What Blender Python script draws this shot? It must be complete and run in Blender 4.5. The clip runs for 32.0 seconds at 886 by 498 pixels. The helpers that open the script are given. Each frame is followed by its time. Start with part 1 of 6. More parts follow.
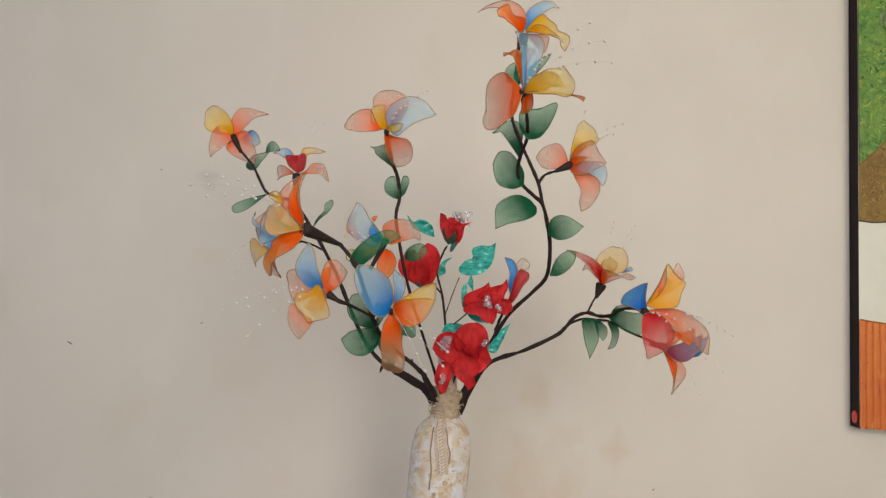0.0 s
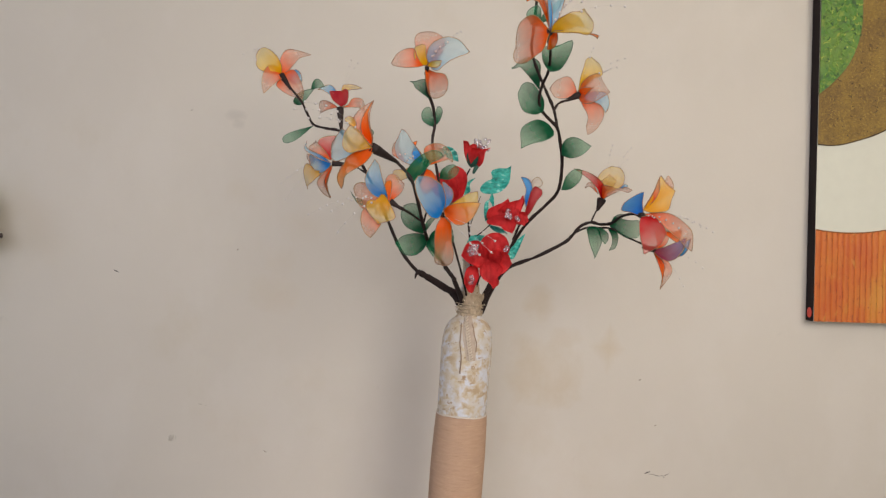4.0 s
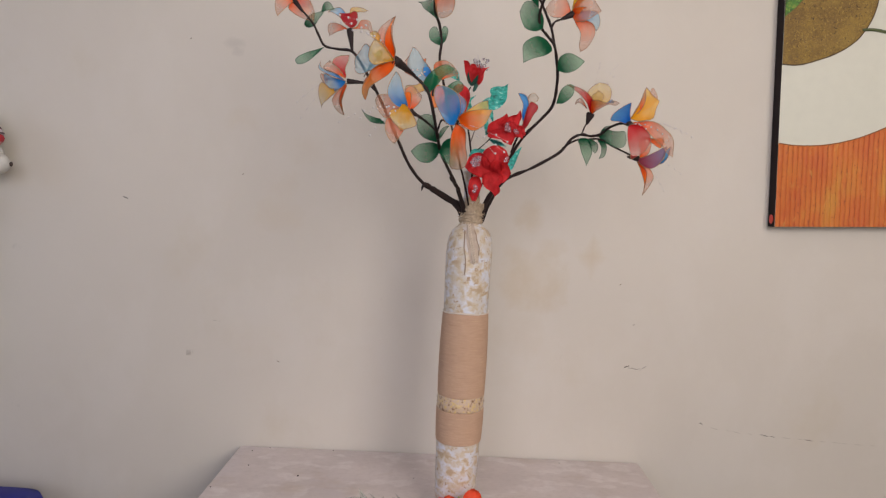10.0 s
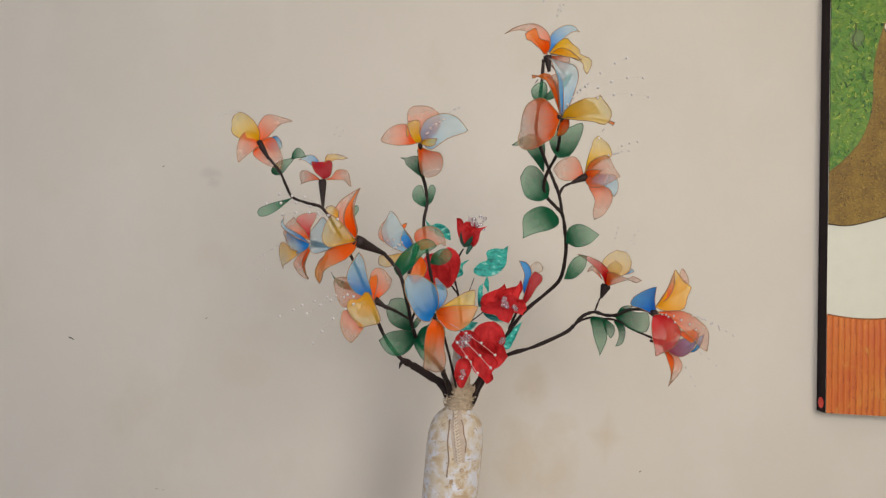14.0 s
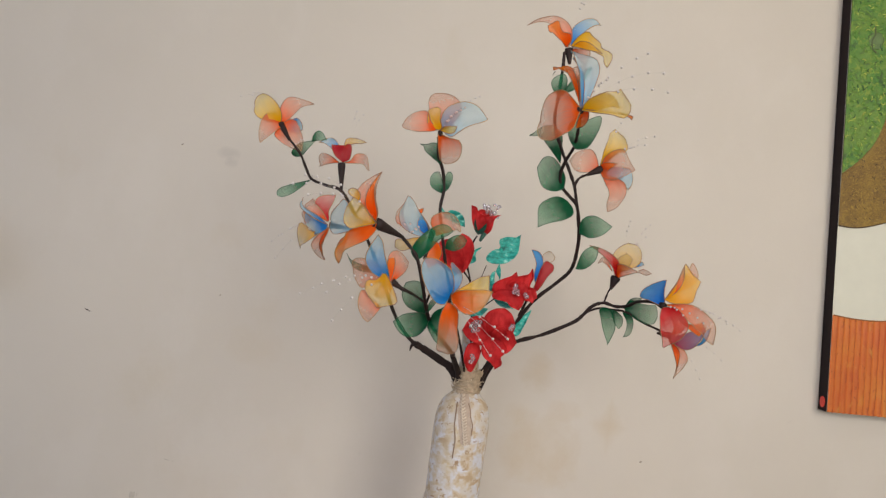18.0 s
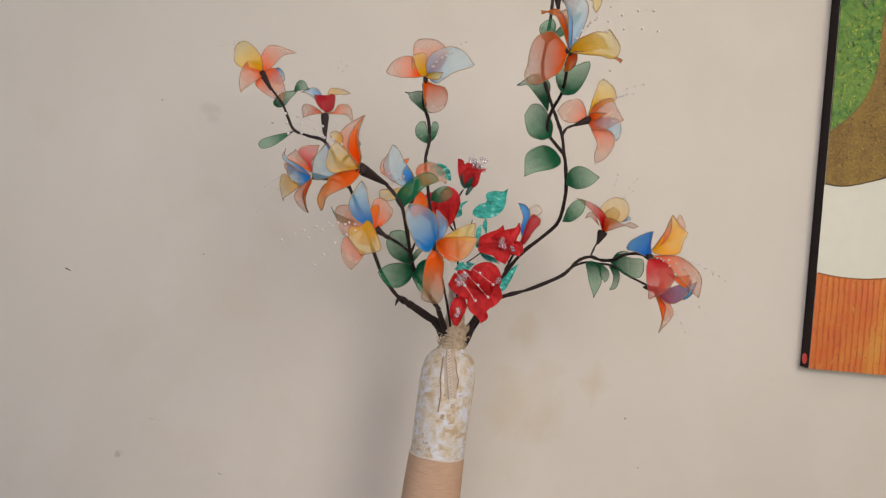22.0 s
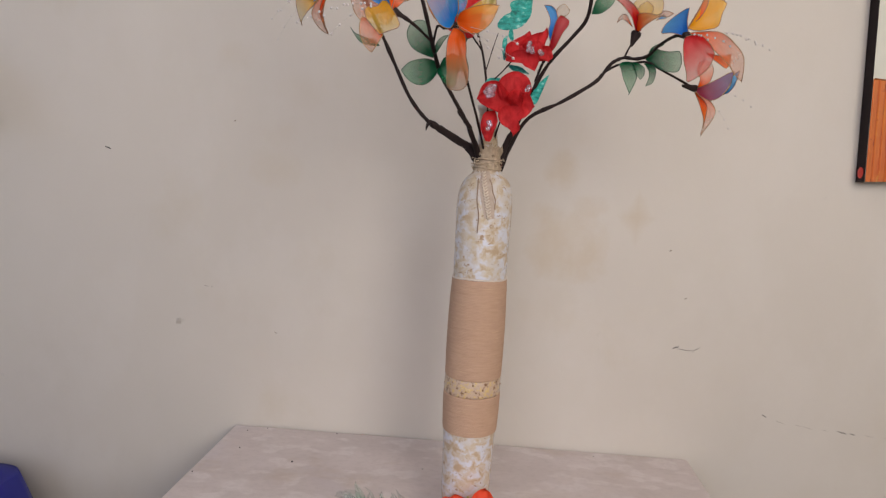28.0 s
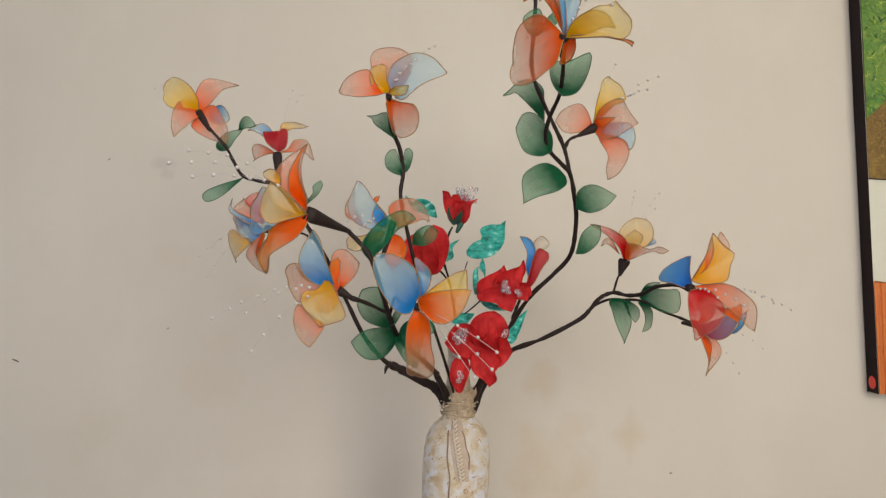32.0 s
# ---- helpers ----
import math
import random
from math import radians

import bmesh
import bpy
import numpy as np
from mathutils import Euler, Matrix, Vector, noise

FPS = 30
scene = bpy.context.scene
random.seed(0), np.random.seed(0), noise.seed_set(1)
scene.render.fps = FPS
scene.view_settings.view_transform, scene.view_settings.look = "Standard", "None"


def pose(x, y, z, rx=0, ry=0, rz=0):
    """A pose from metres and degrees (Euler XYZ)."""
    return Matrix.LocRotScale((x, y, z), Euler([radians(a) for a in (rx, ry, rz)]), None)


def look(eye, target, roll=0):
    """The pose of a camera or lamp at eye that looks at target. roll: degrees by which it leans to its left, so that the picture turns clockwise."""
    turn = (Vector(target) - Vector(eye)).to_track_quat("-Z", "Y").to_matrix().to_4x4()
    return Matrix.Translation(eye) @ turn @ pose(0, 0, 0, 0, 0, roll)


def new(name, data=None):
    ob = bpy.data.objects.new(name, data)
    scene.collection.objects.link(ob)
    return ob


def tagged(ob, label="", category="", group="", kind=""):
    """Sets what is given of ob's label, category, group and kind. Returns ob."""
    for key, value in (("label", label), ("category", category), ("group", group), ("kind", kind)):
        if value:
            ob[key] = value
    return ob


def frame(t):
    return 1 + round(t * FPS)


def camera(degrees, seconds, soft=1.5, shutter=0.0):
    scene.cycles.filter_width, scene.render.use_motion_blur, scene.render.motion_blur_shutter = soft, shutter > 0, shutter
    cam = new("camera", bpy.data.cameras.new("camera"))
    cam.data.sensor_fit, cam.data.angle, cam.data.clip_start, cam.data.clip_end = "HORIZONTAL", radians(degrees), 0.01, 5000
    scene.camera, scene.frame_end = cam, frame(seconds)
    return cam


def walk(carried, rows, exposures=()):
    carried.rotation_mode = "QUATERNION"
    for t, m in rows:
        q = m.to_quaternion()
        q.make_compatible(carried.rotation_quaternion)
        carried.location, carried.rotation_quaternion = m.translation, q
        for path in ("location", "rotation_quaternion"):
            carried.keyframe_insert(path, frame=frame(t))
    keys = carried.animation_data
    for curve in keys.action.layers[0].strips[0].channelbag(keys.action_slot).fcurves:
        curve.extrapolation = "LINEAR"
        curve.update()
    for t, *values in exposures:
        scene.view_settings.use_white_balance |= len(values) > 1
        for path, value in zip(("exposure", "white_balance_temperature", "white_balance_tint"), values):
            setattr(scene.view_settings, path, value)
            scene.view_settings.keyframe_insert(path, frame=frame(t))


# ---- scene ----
cam = camera(70.0, 32.0, soft=1.3)
PATH = [
    (0, (0.07, 0.062, 1.44), (-0.148, 2.045, 1.59), 5.0),
    (0.5, (0.089, 0.073, 1.432), (-0.198, 2.047, 1.57), 5.0),
    (1, (0.092, 0.062, 1.425), (-0.21, 2.034, 1.558), 4.4),
    (1.5, (0.059, 0.044, 1.419), (-0.207, 2.024, 1.518), 4.3),
    (2, (0.032, 0.016, 1.407), (-0.11, 2.01, 1.45), 4.0),
    (2.5, (0.025, -0.011, 1.401), (-0.098, 1.985, 1.399), 3.6),
    (3, (0.019, -0.026, 1.396), (-0.111, 1.969, 1.388), 3.4),
    (3.5, (0.01, -0.051, 1.389), (-0.111, 1.945, 1.385), 3.7),
    (5.5, (0.011, -0.154, 1.375), (-0.125, 1.84, 1.312), 3.1),
    (6, (-0.016, -0.163, 1.364), (-0.028, 1.834, 1.266), 3.2),
    (6.5, (-0.032, -0.175, 1.35), (-0.032, 1.821, 1.222), 3.2),
    (7, (-0.039, -0.192, 1.343), (-0.006, 1.803, 1.201), 3.5),
    (7.5, (-0.046, -0.192, 1.329), (-0.023, 1.802, 1.173), 3.8),
    (8, (-0.047, -0.188, 1.317), (-0.033, 1.802, 1.126), 3.8),
    (8.5, (-0.051, -0.193, 1.307), (-0.034, 1.795, 1.088), 3.3),
    (9, (-0.046, -0.195, 1.302), (-0.043, 1.79, 1.064), 2.9),
    (9.5, (-0.044, -0.194, 1.306), (-0.04, 1.793, 1.082), 2.6),
    (10, (-0.045, -0.18, 1.33), (-0.056, 1.812, 1.154), 2.4),
    (10.5, (-0.049, -0.164, 1.351), (-0.048, 1.832, 1.219), 2.3),
    (11, (-0.04, -0.142, 1.365), (-0.044, 1.856, 1.279), 1.7),
    (11.5, (-0.028, -0.096, 1.391), (-0.018, 1.903, 1.352), 2.3),
    (12, (-0.008, -0.041, 1.414), (-0.084, 1.958, 1.434), 2.2),
    (12.5, (0.015, -0.026, 1.435), (-0.092, 1.97, 1.494), 4.0),
    (13, (0.016, 0.008, 1.45), (-0.098, 2.002, 1.555), 4.7),
    (13.5, (-0.013, 0.012, 1.455), (-0.099, 2.007, 1.565), 4.6),
    (15.5, (0.003, -0.051, 1.455), (-0.092, 1.944, 1.571), 6.5),
    (16, (0.004, -0.06, 1.451), (-0.128, 1.934, 1.548), 6.4),
    (16.5, (0.015, -0.055, 1.451), (-0.157, 1.936, 1.547), 6.9),
    (17, (0.033, -0.048, 1.445), (-0.207, 1.936, 1.53), 8.0),
    (17.5, (0.026, -0.036, 1.45), (-0.181, 1.951, 1.549), 8.4),
    (18, (-0.021, -0.011, 1.449), (-0.112, 1.986, 1.524), 7.2),
    (18.5, (-0.07, 0.011, 1.439), (-0.034, 2.01, 1.493), 6.2),
    (19, (-0.091, 0.023, 1.443), (0.04, 2.018, 1.491), 6.8),
    (19.5, (-0.115, 0.022, 1.439), (0.078, 2.012, 1.481), 6.9),
    (20, (-0.132, 0.024, 1.436), (0.066, 2.014, 1.461), 7.6),
    (20.5, (-0.131, 0.035, 1.427), (0.023, 2.029, 1.436), 7.2),
    (21, (-0.115, 0.032, 1.423), (0.016, 2.028, 1.416), 7.2),
    (21.5, (-0.063, 0.022, 1.425), (0.004, 2.021, 1.415), 7.3),
    (22, (-0.015, 0.0, 1.424), (-0.058, 2.0, 1.417), 7.2),
    (22.5, (0.022, -0.02, 1.426), (-0.099, 1.976, 1.437), 5.8),
    (23, (0.043, -0.029, 1.431), (-0.091, 1.966, 1.489), 4.1),
    (23.5, (0.041, -0.029, 1.427), (-0.174, 1.958, 1.506), 2.5),
    (24, (0.039, -0.035, 1.416), (-0.207, 1.948, 1.5), 2.8),
    (24.5, (0.025, -0.024, 1.392), (-0.246, 1.958, 1.415), 2.9),
    (25, (0.024, -0.011, 1.375), (-0.192, 1.978, 1.372), 2.5),
    (25.5, (0.029, -0.001, 1.361), (-0.156, 1.99, 1.32), 2.4),
    (27.5, (0.02, 0.001, 1.297), (-0.138, 1.986, 1.109), 2.4),
    (28, (0.011, 0.003, 1.282), (-0.146, 1.98, 1.026), 2.5),
    (28.5, (0.001, 0.024, 1.279), (-0.141, 1.996, 0.976), 2.7),
    (29, (-0.011, 0.053, 1.288), (-0.129, 2.03, 1.006), 1.6),
    (29.5, (-0.01, 0.082, 1.313), (-0.153, 2.054, 1.01), 1.3),
    (30, (-0.013, 0.109, 1.359), (-0.065, 2.094, 1.122), 1.3),
    (30.5, (-0.019, 0.119, 1.377), (-0.008, 2.111, 1.205), 0.9),
    (31, (-0.014, 0.127, 1.403), (0.01, 2.127, 1.359), 0.9),
    (31.5, (0.0, 0.143, 1.427), (-0.064, 2.142, 1.445), 1.4),
    (32, (-0.001, 0.15, 1.442), (-0.07, 2.146, 1.547), 1.6),
]
walk(cam, [(t, look(eye, target, roll)) for t, eye, target, roll in PATH], [
    (0.0, 0.0, 6450, 9), (1.0, 0.0, 6380, 9), (3.0, 0.0, 6420, 10), (5.5, -0.02, 6500, 13), (9.0, -0.10, 6380, 16), (11.0, -0.06, 6330, 15), (13.0, 0.0, 6400, 9), (17.0, 0.0, 6400, 10), (19.0, 0.0, 6450, 11),
    (23.0, 0.0, 6430, 12), (24.5, 0.0, 6480, 11), (25.0, 0.0, 6200, 15), (28.0, -0.08, 6300, 15), (30.0, -0.07, 6380, 14), (31.0, 0.0, 6620, 9), (32.0, 0.0, 6600, 8)])

# ---- world and light ----
world = bpy.data.worlds.new("world")
scene.world = world
world.use_nodes = True
sky = world.node_tree.nodes.new("ShaderNodeTexSky")
sky.sky_type, sky.sun_disc = "NISHITA", False
sky.sun_elevation, sky.sun_rotation = radians(35), radians(200)
world.node_tree.links.new(sky.outputs[0], world.node_tree.nodes["Background"].inputs[0])
world.node_tree.nodes["Background"].inputs[1].default_value = 0.08


def area_light(name, place, aim, wide, high, watts, colour):
    data = bpy.data.lights.new(name, "AREA")
    data.shape, data.size, data.size_y, data.energy, data.color = "RECTANGLE", wide, high, watts, colour
    ob = new(name, data)
    ob.matrix_world = look(place, aim)
    return ob


area_light("window_daylight", (1.00, -1.42, 1.98), (-0.15, 1.19, 1.66), 1.15, 1.2, 42.8, (1.0, 0.938, 0.828))
# added lamp that softens the shadows; no source is known there
area_light("fill_light", (-0.42, -1.42, 1.95), (-0.3, 1.19, 1.65), 0.95, 1.2, 13.8, (0.81, 0.865, 1.0))
area_light("side_window_daylight", (-2.36, -0.35, 1.82), (-0.4, 1.19, 1.60), 1.3, 1.2, 6.0, (0.50, 0.67, 1.0))



# ---- materials ----
def material(name, rough=0.6, metal=0.0, spec=0.5):
    m = bpy.data.materials.new(name)
    m.use_nodes = True
    b = m.node_tree.nodes["Principled BSDF"]
    b.inputs["Roughness"].default_value, b.inputs["Metallic"].default_value = rough, metal
    b.inputs["Specular IOR Level"].default_value = spec
    return m, m.node_tree, b


def node(tree, kind, **inputs):
    n = tree.nodes.new(kind)
    for key, value in inputs.items():
        n.inputs[key.replace("_", " ")].default_value = value
    return n


def ramp(tree, source, stops):
    r = tree.nodes.new("ShaderNodeValToRGB")
    while len(r.color_ramp.elements) < len(stops):
        r.color_ramp.elements.new(0.5)
    for e, (at, colour) in zip(r.color_ramp.elements, stops):
        e.position, e.color = at, (*colour, 1)
    tree.links.new(source, r.inputs[0])
    return r.outputs[0]


def grey(v):
    return (v, v, v)


def mix(tree, fac, a, b, kind="MIX"):
    n = tree.nodes.new("ShaderNodeMix")
    n.data_type, n.blend_type = "RGBA", kind
    for socket, value in ((n.inputs[0], fac), (n.inputs[6], a), (n.inputs[7], b)):
        if isinstance(value, (int, float)):
            socket.default_value = value
        elif isinstance(value, tuple):
            socket.default_value = (*value, 1)
        else:
            tree.links.new(value, socket)
    return n.outputs[2]


def coords(tree, kind="Object", scale=(1, 1, 1)):
    c = tree.nodes.new("ShaderNodeTexCoord")
    m = tree.nodes.new("ShaderNodeMapping")
    m.inputs["Scale"].default_value = scale
    tree.links.new(c.outputs[kind], m.inputs[0])
    return m.outputs[0]


def noise_tex(tree, at, scale, detail=4.0, rough=0.55):
    n = node(tree, "ShaderNodeTexNoise", Scale=scale, Detail=detail, Roughness=rough)
    tree.links.new(at, n.inputs["Vector"])
    return n.outputs["Fac"]


def bump(tree, b, height, strength=0.2, distance=0.001):
    n = node(tree, "ShaderNodeBump", Strength=strength, Distance=distance)
    tree.links.new(height, n.inputs["Height"])
    tree.links.new(n.outputs[0], b.inputs["Normal"])


def plain(name, colour, rough=0.6, vary=0.12, scale=60.0, metal=0.0, relief=0.15, spec=0.5):
    m, t, b = material(name, rough, metal, spec)
    at = coords(t)
    n = noise_tex(t, at, scale)
    big = noise_tex(t, at, scale * 0.13, 2)
    lo, hi = tuple(c * (1 - vary) for c in colour), tuple(min(1, c * (1 + vary)) for c in colour)
    c = mix(t, big, ramp(t, n, [(0.3, lo), (0.7, hi)]), colour)
    t.links.new(c, b.inputs["Base Color"])
    if relief:
        bump(t, b, n, relief)
    return m


# damp and handled patches on the wall, and last a soft shadow put into its colour: x, z, half width, half height,
# strength (below 0: grey), roundness (below 1: a star)
STAINS_AND_SHADOW = ((0.130, 1.285, 0.052, 0.060, 0.50, 2), (0.150, 1.145, 0.098, 0.088, 0.56, 3.5), (0.185, 1.222, 0.050, 0.036, 0.50, 2), (0.098, 1.205, 0.034, 0.034, 0.40, 2), (0.272, 1.206, 0.066, 0.100, 0.62, 0.80),
          (-0.41, 1.265, 0.085, 0.065, 0.24, 2), (-0.40, 1.335, 0.055, 0.05, 0.16, 2), (-0.36, 1.415, 0.08, 0.06, 0.18, 2), (-0.49, 1.470, 0.065, 0.05, 0.20, 2),
          (-0.33, 1.10, 0.07, 0.06, 0.14, 2), (-0.46, 1.00, 0.12, 0.08, 0.12, 2), (0.12, 1.03, 0.10, 0.07, 0.16, 2), (-0.512, 1.628, 0.040, 0.020, -0.30, 2), (-0.503, 1.610, 0.022, 0.018, -0.26, 2), (0.690, 0.600, 0.06, 0.06, -0.75, 2))


def wall_paint():
    m, t, b = material("wall_paint", 0.72, spec=0.3)
    at = coords(t)
    cloud = noise_tex(t, at, 1.6, 5)
    c = ramp(t, cloud, [(0.3, (0.545, 0.492, 0.428)), (0.7, (0.600, 0.545, 0.480))])
    stain = ramp(t, noise_tex(t, coords(t, scale=(1, 1, 0.8)), 4.3, 6, 0.6), [(0.60, grey(0)), (0.72, grey(1))])
    c = mix(t, mix(t, 0.16, (0, 0, 0), stain), c, (0.46, 0.37, 0.22))
    ragged = noise_tex(t, at, 26, 5, 0.6)
    for x, z, wide, high, deep, power in STAINS_AND_SHADOW:
        c0 = t.nodes.new("ShaderNodeTexCoord")
        m0 = node(t, "ShaderNodeMapping", Location=(-x / wide, 0, -z / high), Scale=(1 / wide, 0, 1 / high))
        t.links.new(c0.outputs["Object"], m0.inputs[0])
        size = t.nodes.new("ShaderNodeVectorMath")
        size.operation = "ABSOLUTE"
        t.links.new(m0.outputs[0], size.inputs[0])
        axes = t.nodes.new("ShaderNodeSeparateXYZ")
        t.links.new(size.outputs[0], axes.inputs[0])
        far = None
        for socket in (axes.outputs["X"], axes.outputs["Z"]):
            n = node(t, "ShaderNodeMath")
            n.operation = "POWER"
            t.links.new(socket, n.inputs[0])
            n.inputs[1].default_value = power
            if far:
                total = node(t, "ShaderNodeMath")
                t.links.new(far, total.inputs[0])
                t.links.new(n.outputs[0], total.inputs[1])
                far = total.outputs[0]
            else:
                far = n.outputs[0]
        edge = node(t, "ShaderNodeMath")
        edge.operation = "MULTIPLY_ADD"
        t.links.new(ragged, edge.inputs[0])
        edge.inputs[1].default_value = 1.05 if power > 1 else 0.62
        t.links.new(far, edge.inputs[2])
        mark = ramp(t, edge.outputs[0], [(0.50, grey(1)), (1.0, grey(0))] if power > 1 else [(0.45, grey(1)), (1.0, grey(0))])
        c = mix(t, mix(t, abs(deep), (0, 0, 0), mark), c, (0.515, 0.425, 0.310) if deep > 0 else (0.35, 0.32, 0.29))
    pale = ramp(t, noise_tex(t, coords(t, scale=(1.2, 1, 0.8)), 5.5, 5, 0.6), [(0.50, grey(0)), (0.64, grey(0.32))])
    c = mix(t, pale, c, (0.610, 0.560, 0.505))
    dust = ramp(t, noise_tex(t, at, 13, 6, 0.65), [(0.70, grey(0)), (0.80, grey(1))])
    c = mix(t, mix(t, 0.25, (0, 0, 0), dust), c, (0.30, 0.27, 0.24))
    t.links.new(c, b.inputs["Base Color"])
    bump(t, b, noise_tex(t, at, 140, 3), 0.12, 0.001)
    return m


def nylon(name, deep, pale, dense=0.93, sheer=0.52, reach=0.30):
    """Dyed stocking stretched over wire: dense and dark where it is gathered at the base, sheer at the rim."""
    m = bpy.data.materials.new(name)
    m.use_nodes = True
    t = m.node_tree
    t.nodes.remove(t.nodes["Principled BSDF"])
    uv = t.nodes.new("ShaderNodeUVMap")
    sep = t.nodes.new("ShaderNodeSeparateXYZ")
    t.links.new(uv.outputs[0], sep.inputs[0])
    streak = node(t, "ShaderNodeTexNoise", Scale=1.0, Detail=3.0)
    stretch = node(t, "ShaderNodeMapping", Scale=(2.5, 22, 1))
    t.links.new(uv.outputs[0], stretch.inputs[0])
    t.links.new(stretch.outputs[0], streak.inputs["Vector"])
    add = node(t, "ShaderNodeMath")
    add.operation = "MULTIPLY_ADD"
    t.links.new(streak.outputs["Fac"], add.inputs[0])
    add.inputs[1].default_value = 0.30
    own = t.nodes.new("ShaderNodeObjectInfo")
    shift = node(t, "ShaderNodeMath")
    shift.operation = "MULTIPLY_ADD"
    t.links.new(own.outputs["Random"], shift.inputs[0])
    shift.inputs[1].default_value = 0.16
    t.links.new(sep.outputs[0], shift.inputs[2])
    t.links.new(shift.outputs[0], add.inputs[2])
    mid = tuple(0.5 * (p + q) for p, q in zip(deep, pale))
    colour = ramp(t, add.outputs[0], [(reach, deep), (reach + 0.27, mid), (min(1.0, reach + 0.60), pale)])
    opacity = ramp(t, add.outputs[0], [(reach - 0.02, grey(dense)), (reach + 0.27, grey(0.45 * dense + 0.55 * sheer)), (min(1.0, reach + 0.56), grey(sheer))])
    cloth = t.nodes.new("ShaderNodeBsdfDiffuse")
    back = t.nodes.new("ShaderNodeBsdfTranslucent")
    clear = t.nodes.new("ShaderNodeBsdfTransparent")
    t.links.new(colour, cloth.inputs[0])
    t.links.new(colour, back.inputs[0])
    pleat = node(t, "ShaderNodeBump", Strength=0.5, Distance=0.002)
    t.links.new(streak.outputs["Fac"], pleat.inputs["Height"])
    t.links.new(pleat.outputs[0], cloth.inputs["Normal"])
    body = node(t, "ShaderNodeMixShader", Fac=0.45)
    t.links.new(cloth.outputs[0], body.inputs[1])
    t.links.new(back.outputs[0], body.inputs[2])
    sheen = node(t, "ShaderNodeBsdfGlossy", Roughness=0.35)
    lay = node(t, "ShaderNodeMixShader", Fac=0.01)
    t.links.new(body.outputs[0], lay.inputs[1])
    t.links.new(sheen.outputs[0], lay.inputs[2])
    whole = t.nodes.new("ShaderNodeMixShader")
    t.links.new(opacity, whole.inputs[0])
    t.links.new(clear.outputs[0], whole.inputs[1])
    t.links.new(lay.outputs[0], whole.inputs[2])
    t.links.new(whole.outputs[0], t.nodes["Material Output"].inputs["Surface"])
    return m


def clear_plastic(name, colour, rough=0.08):
    m, t, b = material(name, rough)
    b.inputs["Base Color"].default_value = (*colour, 1)
    b.inputs["Transmission Weight"].default_value = 0.85
    b.inputs["IOR"].default_value = 1.45
    return m


WALL = wall_paint()
NYLON = {
    "orange": nylon("nylon_orange", (0.88, 0.105, 0.003), (0.69, 0.285, 0.155), 0.99, 0.46, 0.36),
    "vivid": nylon("nylon_vivid_orange", (0.92, 0.10, 0.002), (0.90, 0.22, 0.015), 0.99, 0.82, 0.48),
    "tangerine": nylon("nylon_tangerine", (0.92, 0.115, 0.003), (0.84, 0.34, 0.065), 0.99, 0.64, 0.47),
    "amber": nylon("nylon_amber", (0.90, 0.115, 0.003), (0.60, 0.31, 0.15), 0.97, 0.50, 0.45),
    "yellow": nylon("nylon_yellow", (0.80, 0.38, 0.003), (0.70, 0.47, 0.08), 0.86, 0.46, 0.38),
    "lemon": nylon("nylon_lemon", (0.80, 0.44, 0.003), (0.71, 0.51, 0.08), 0.97, 0.52, 0.44),
    "gold": nylon("nylon_gold", (0.84, 0.36, 0.003), (0.82, 0.47, 0.03), 0.97, 0.66, 0.42),
    "blue": nylon("nylon_blue", (0.010, 0.21, 0.64), (0.22, 0.52, 0.73), 0.98, 0.45, 0.42),
    "sky": nylon("nylon_pale_blue", (0.08, 0.36, 0.70), (0.34, 0.61, 0.74), 0.88, 0.40, 0.26),
    "deepsky": nylon("nylon_sky_blue", (0.02, 0.27, 0.68), (0.12, 0.42, 0.74), 0.98, 0.85, 0.42),
    "deepblue": nylon("nylon_deep_blue", (0.006, 0.14, 0.60), (0.05, 0.33, 0.75), 0.99, 0.92, 0.45),
    "red": nylon("nylon_red", (0.58, 0.010, 0.014), (0.64, 0.09, 0.075), 0.99, 0.57, 0.52),
    "crimson": nylon("nylon_crimson", (0.36, 0.006, 0.012), (0.50, 0.02, 0.03), 0.99, 0.93),
    "violet": nylon("nylon_violet", (0.38, 0.03, 0.08), (0.19, 0.085, 0.27), 0.97, 0.80, 0.45),
    "cream": nylon("nylon_cream", (0.70, 0.50, 0.40), (0.74, 0.60, 0.46), 0.7, 0.40),
    "green": nylon("nylon_green", (0.002, 0.090, 0.036), (0.014, 0.255, 0.105), 0.99, 0.58, 0.46),
}
RIM_DARK = plain("rim_wire_brown", (0.26, 0.13, 0.065), 0.4)
RIM_GOLD = plain("rim_wire_gold", (0.32, 0.18, 0.06), 0.35)
RIM_GREEN = plain("rim_wire_green", (0.016, 0.065, 0.032), 0.45)
TAPE = plain("florist_tape", (0.020, 0.011, 0.010), 0.7, 0.4, 220, relief=0.6, spec=0.3)
PEARL = plain("pearl_bead", (0.52, 0.47, 0.46), 0.28, 0.05)
THREAD = clear_plastic("nylon_thread", (0.95, 0.93, 0.92), 0.2)
CRYSTAL = clear_plastic("crystal_bead", (0.86, 0.80, 0.86))

# ---- geometry helpers ----
def part(name, bm, mats, parent=None, label="", smooth=True):
    me = bpy.data.meshes.new(name)
    bm.normal_update()
    bm.to_mesh(me)
    bm.free()
    for m in (mats if isinstance(mats, (list, tuple)) else [mats]):
        me.materials.append(m)
    if smooth:
        for p in me.polygons:
            p.use_smooth = True
    ob = new(name, me)
    ob.parent = parent
    if label:
        ob["label"] = label
    return ob


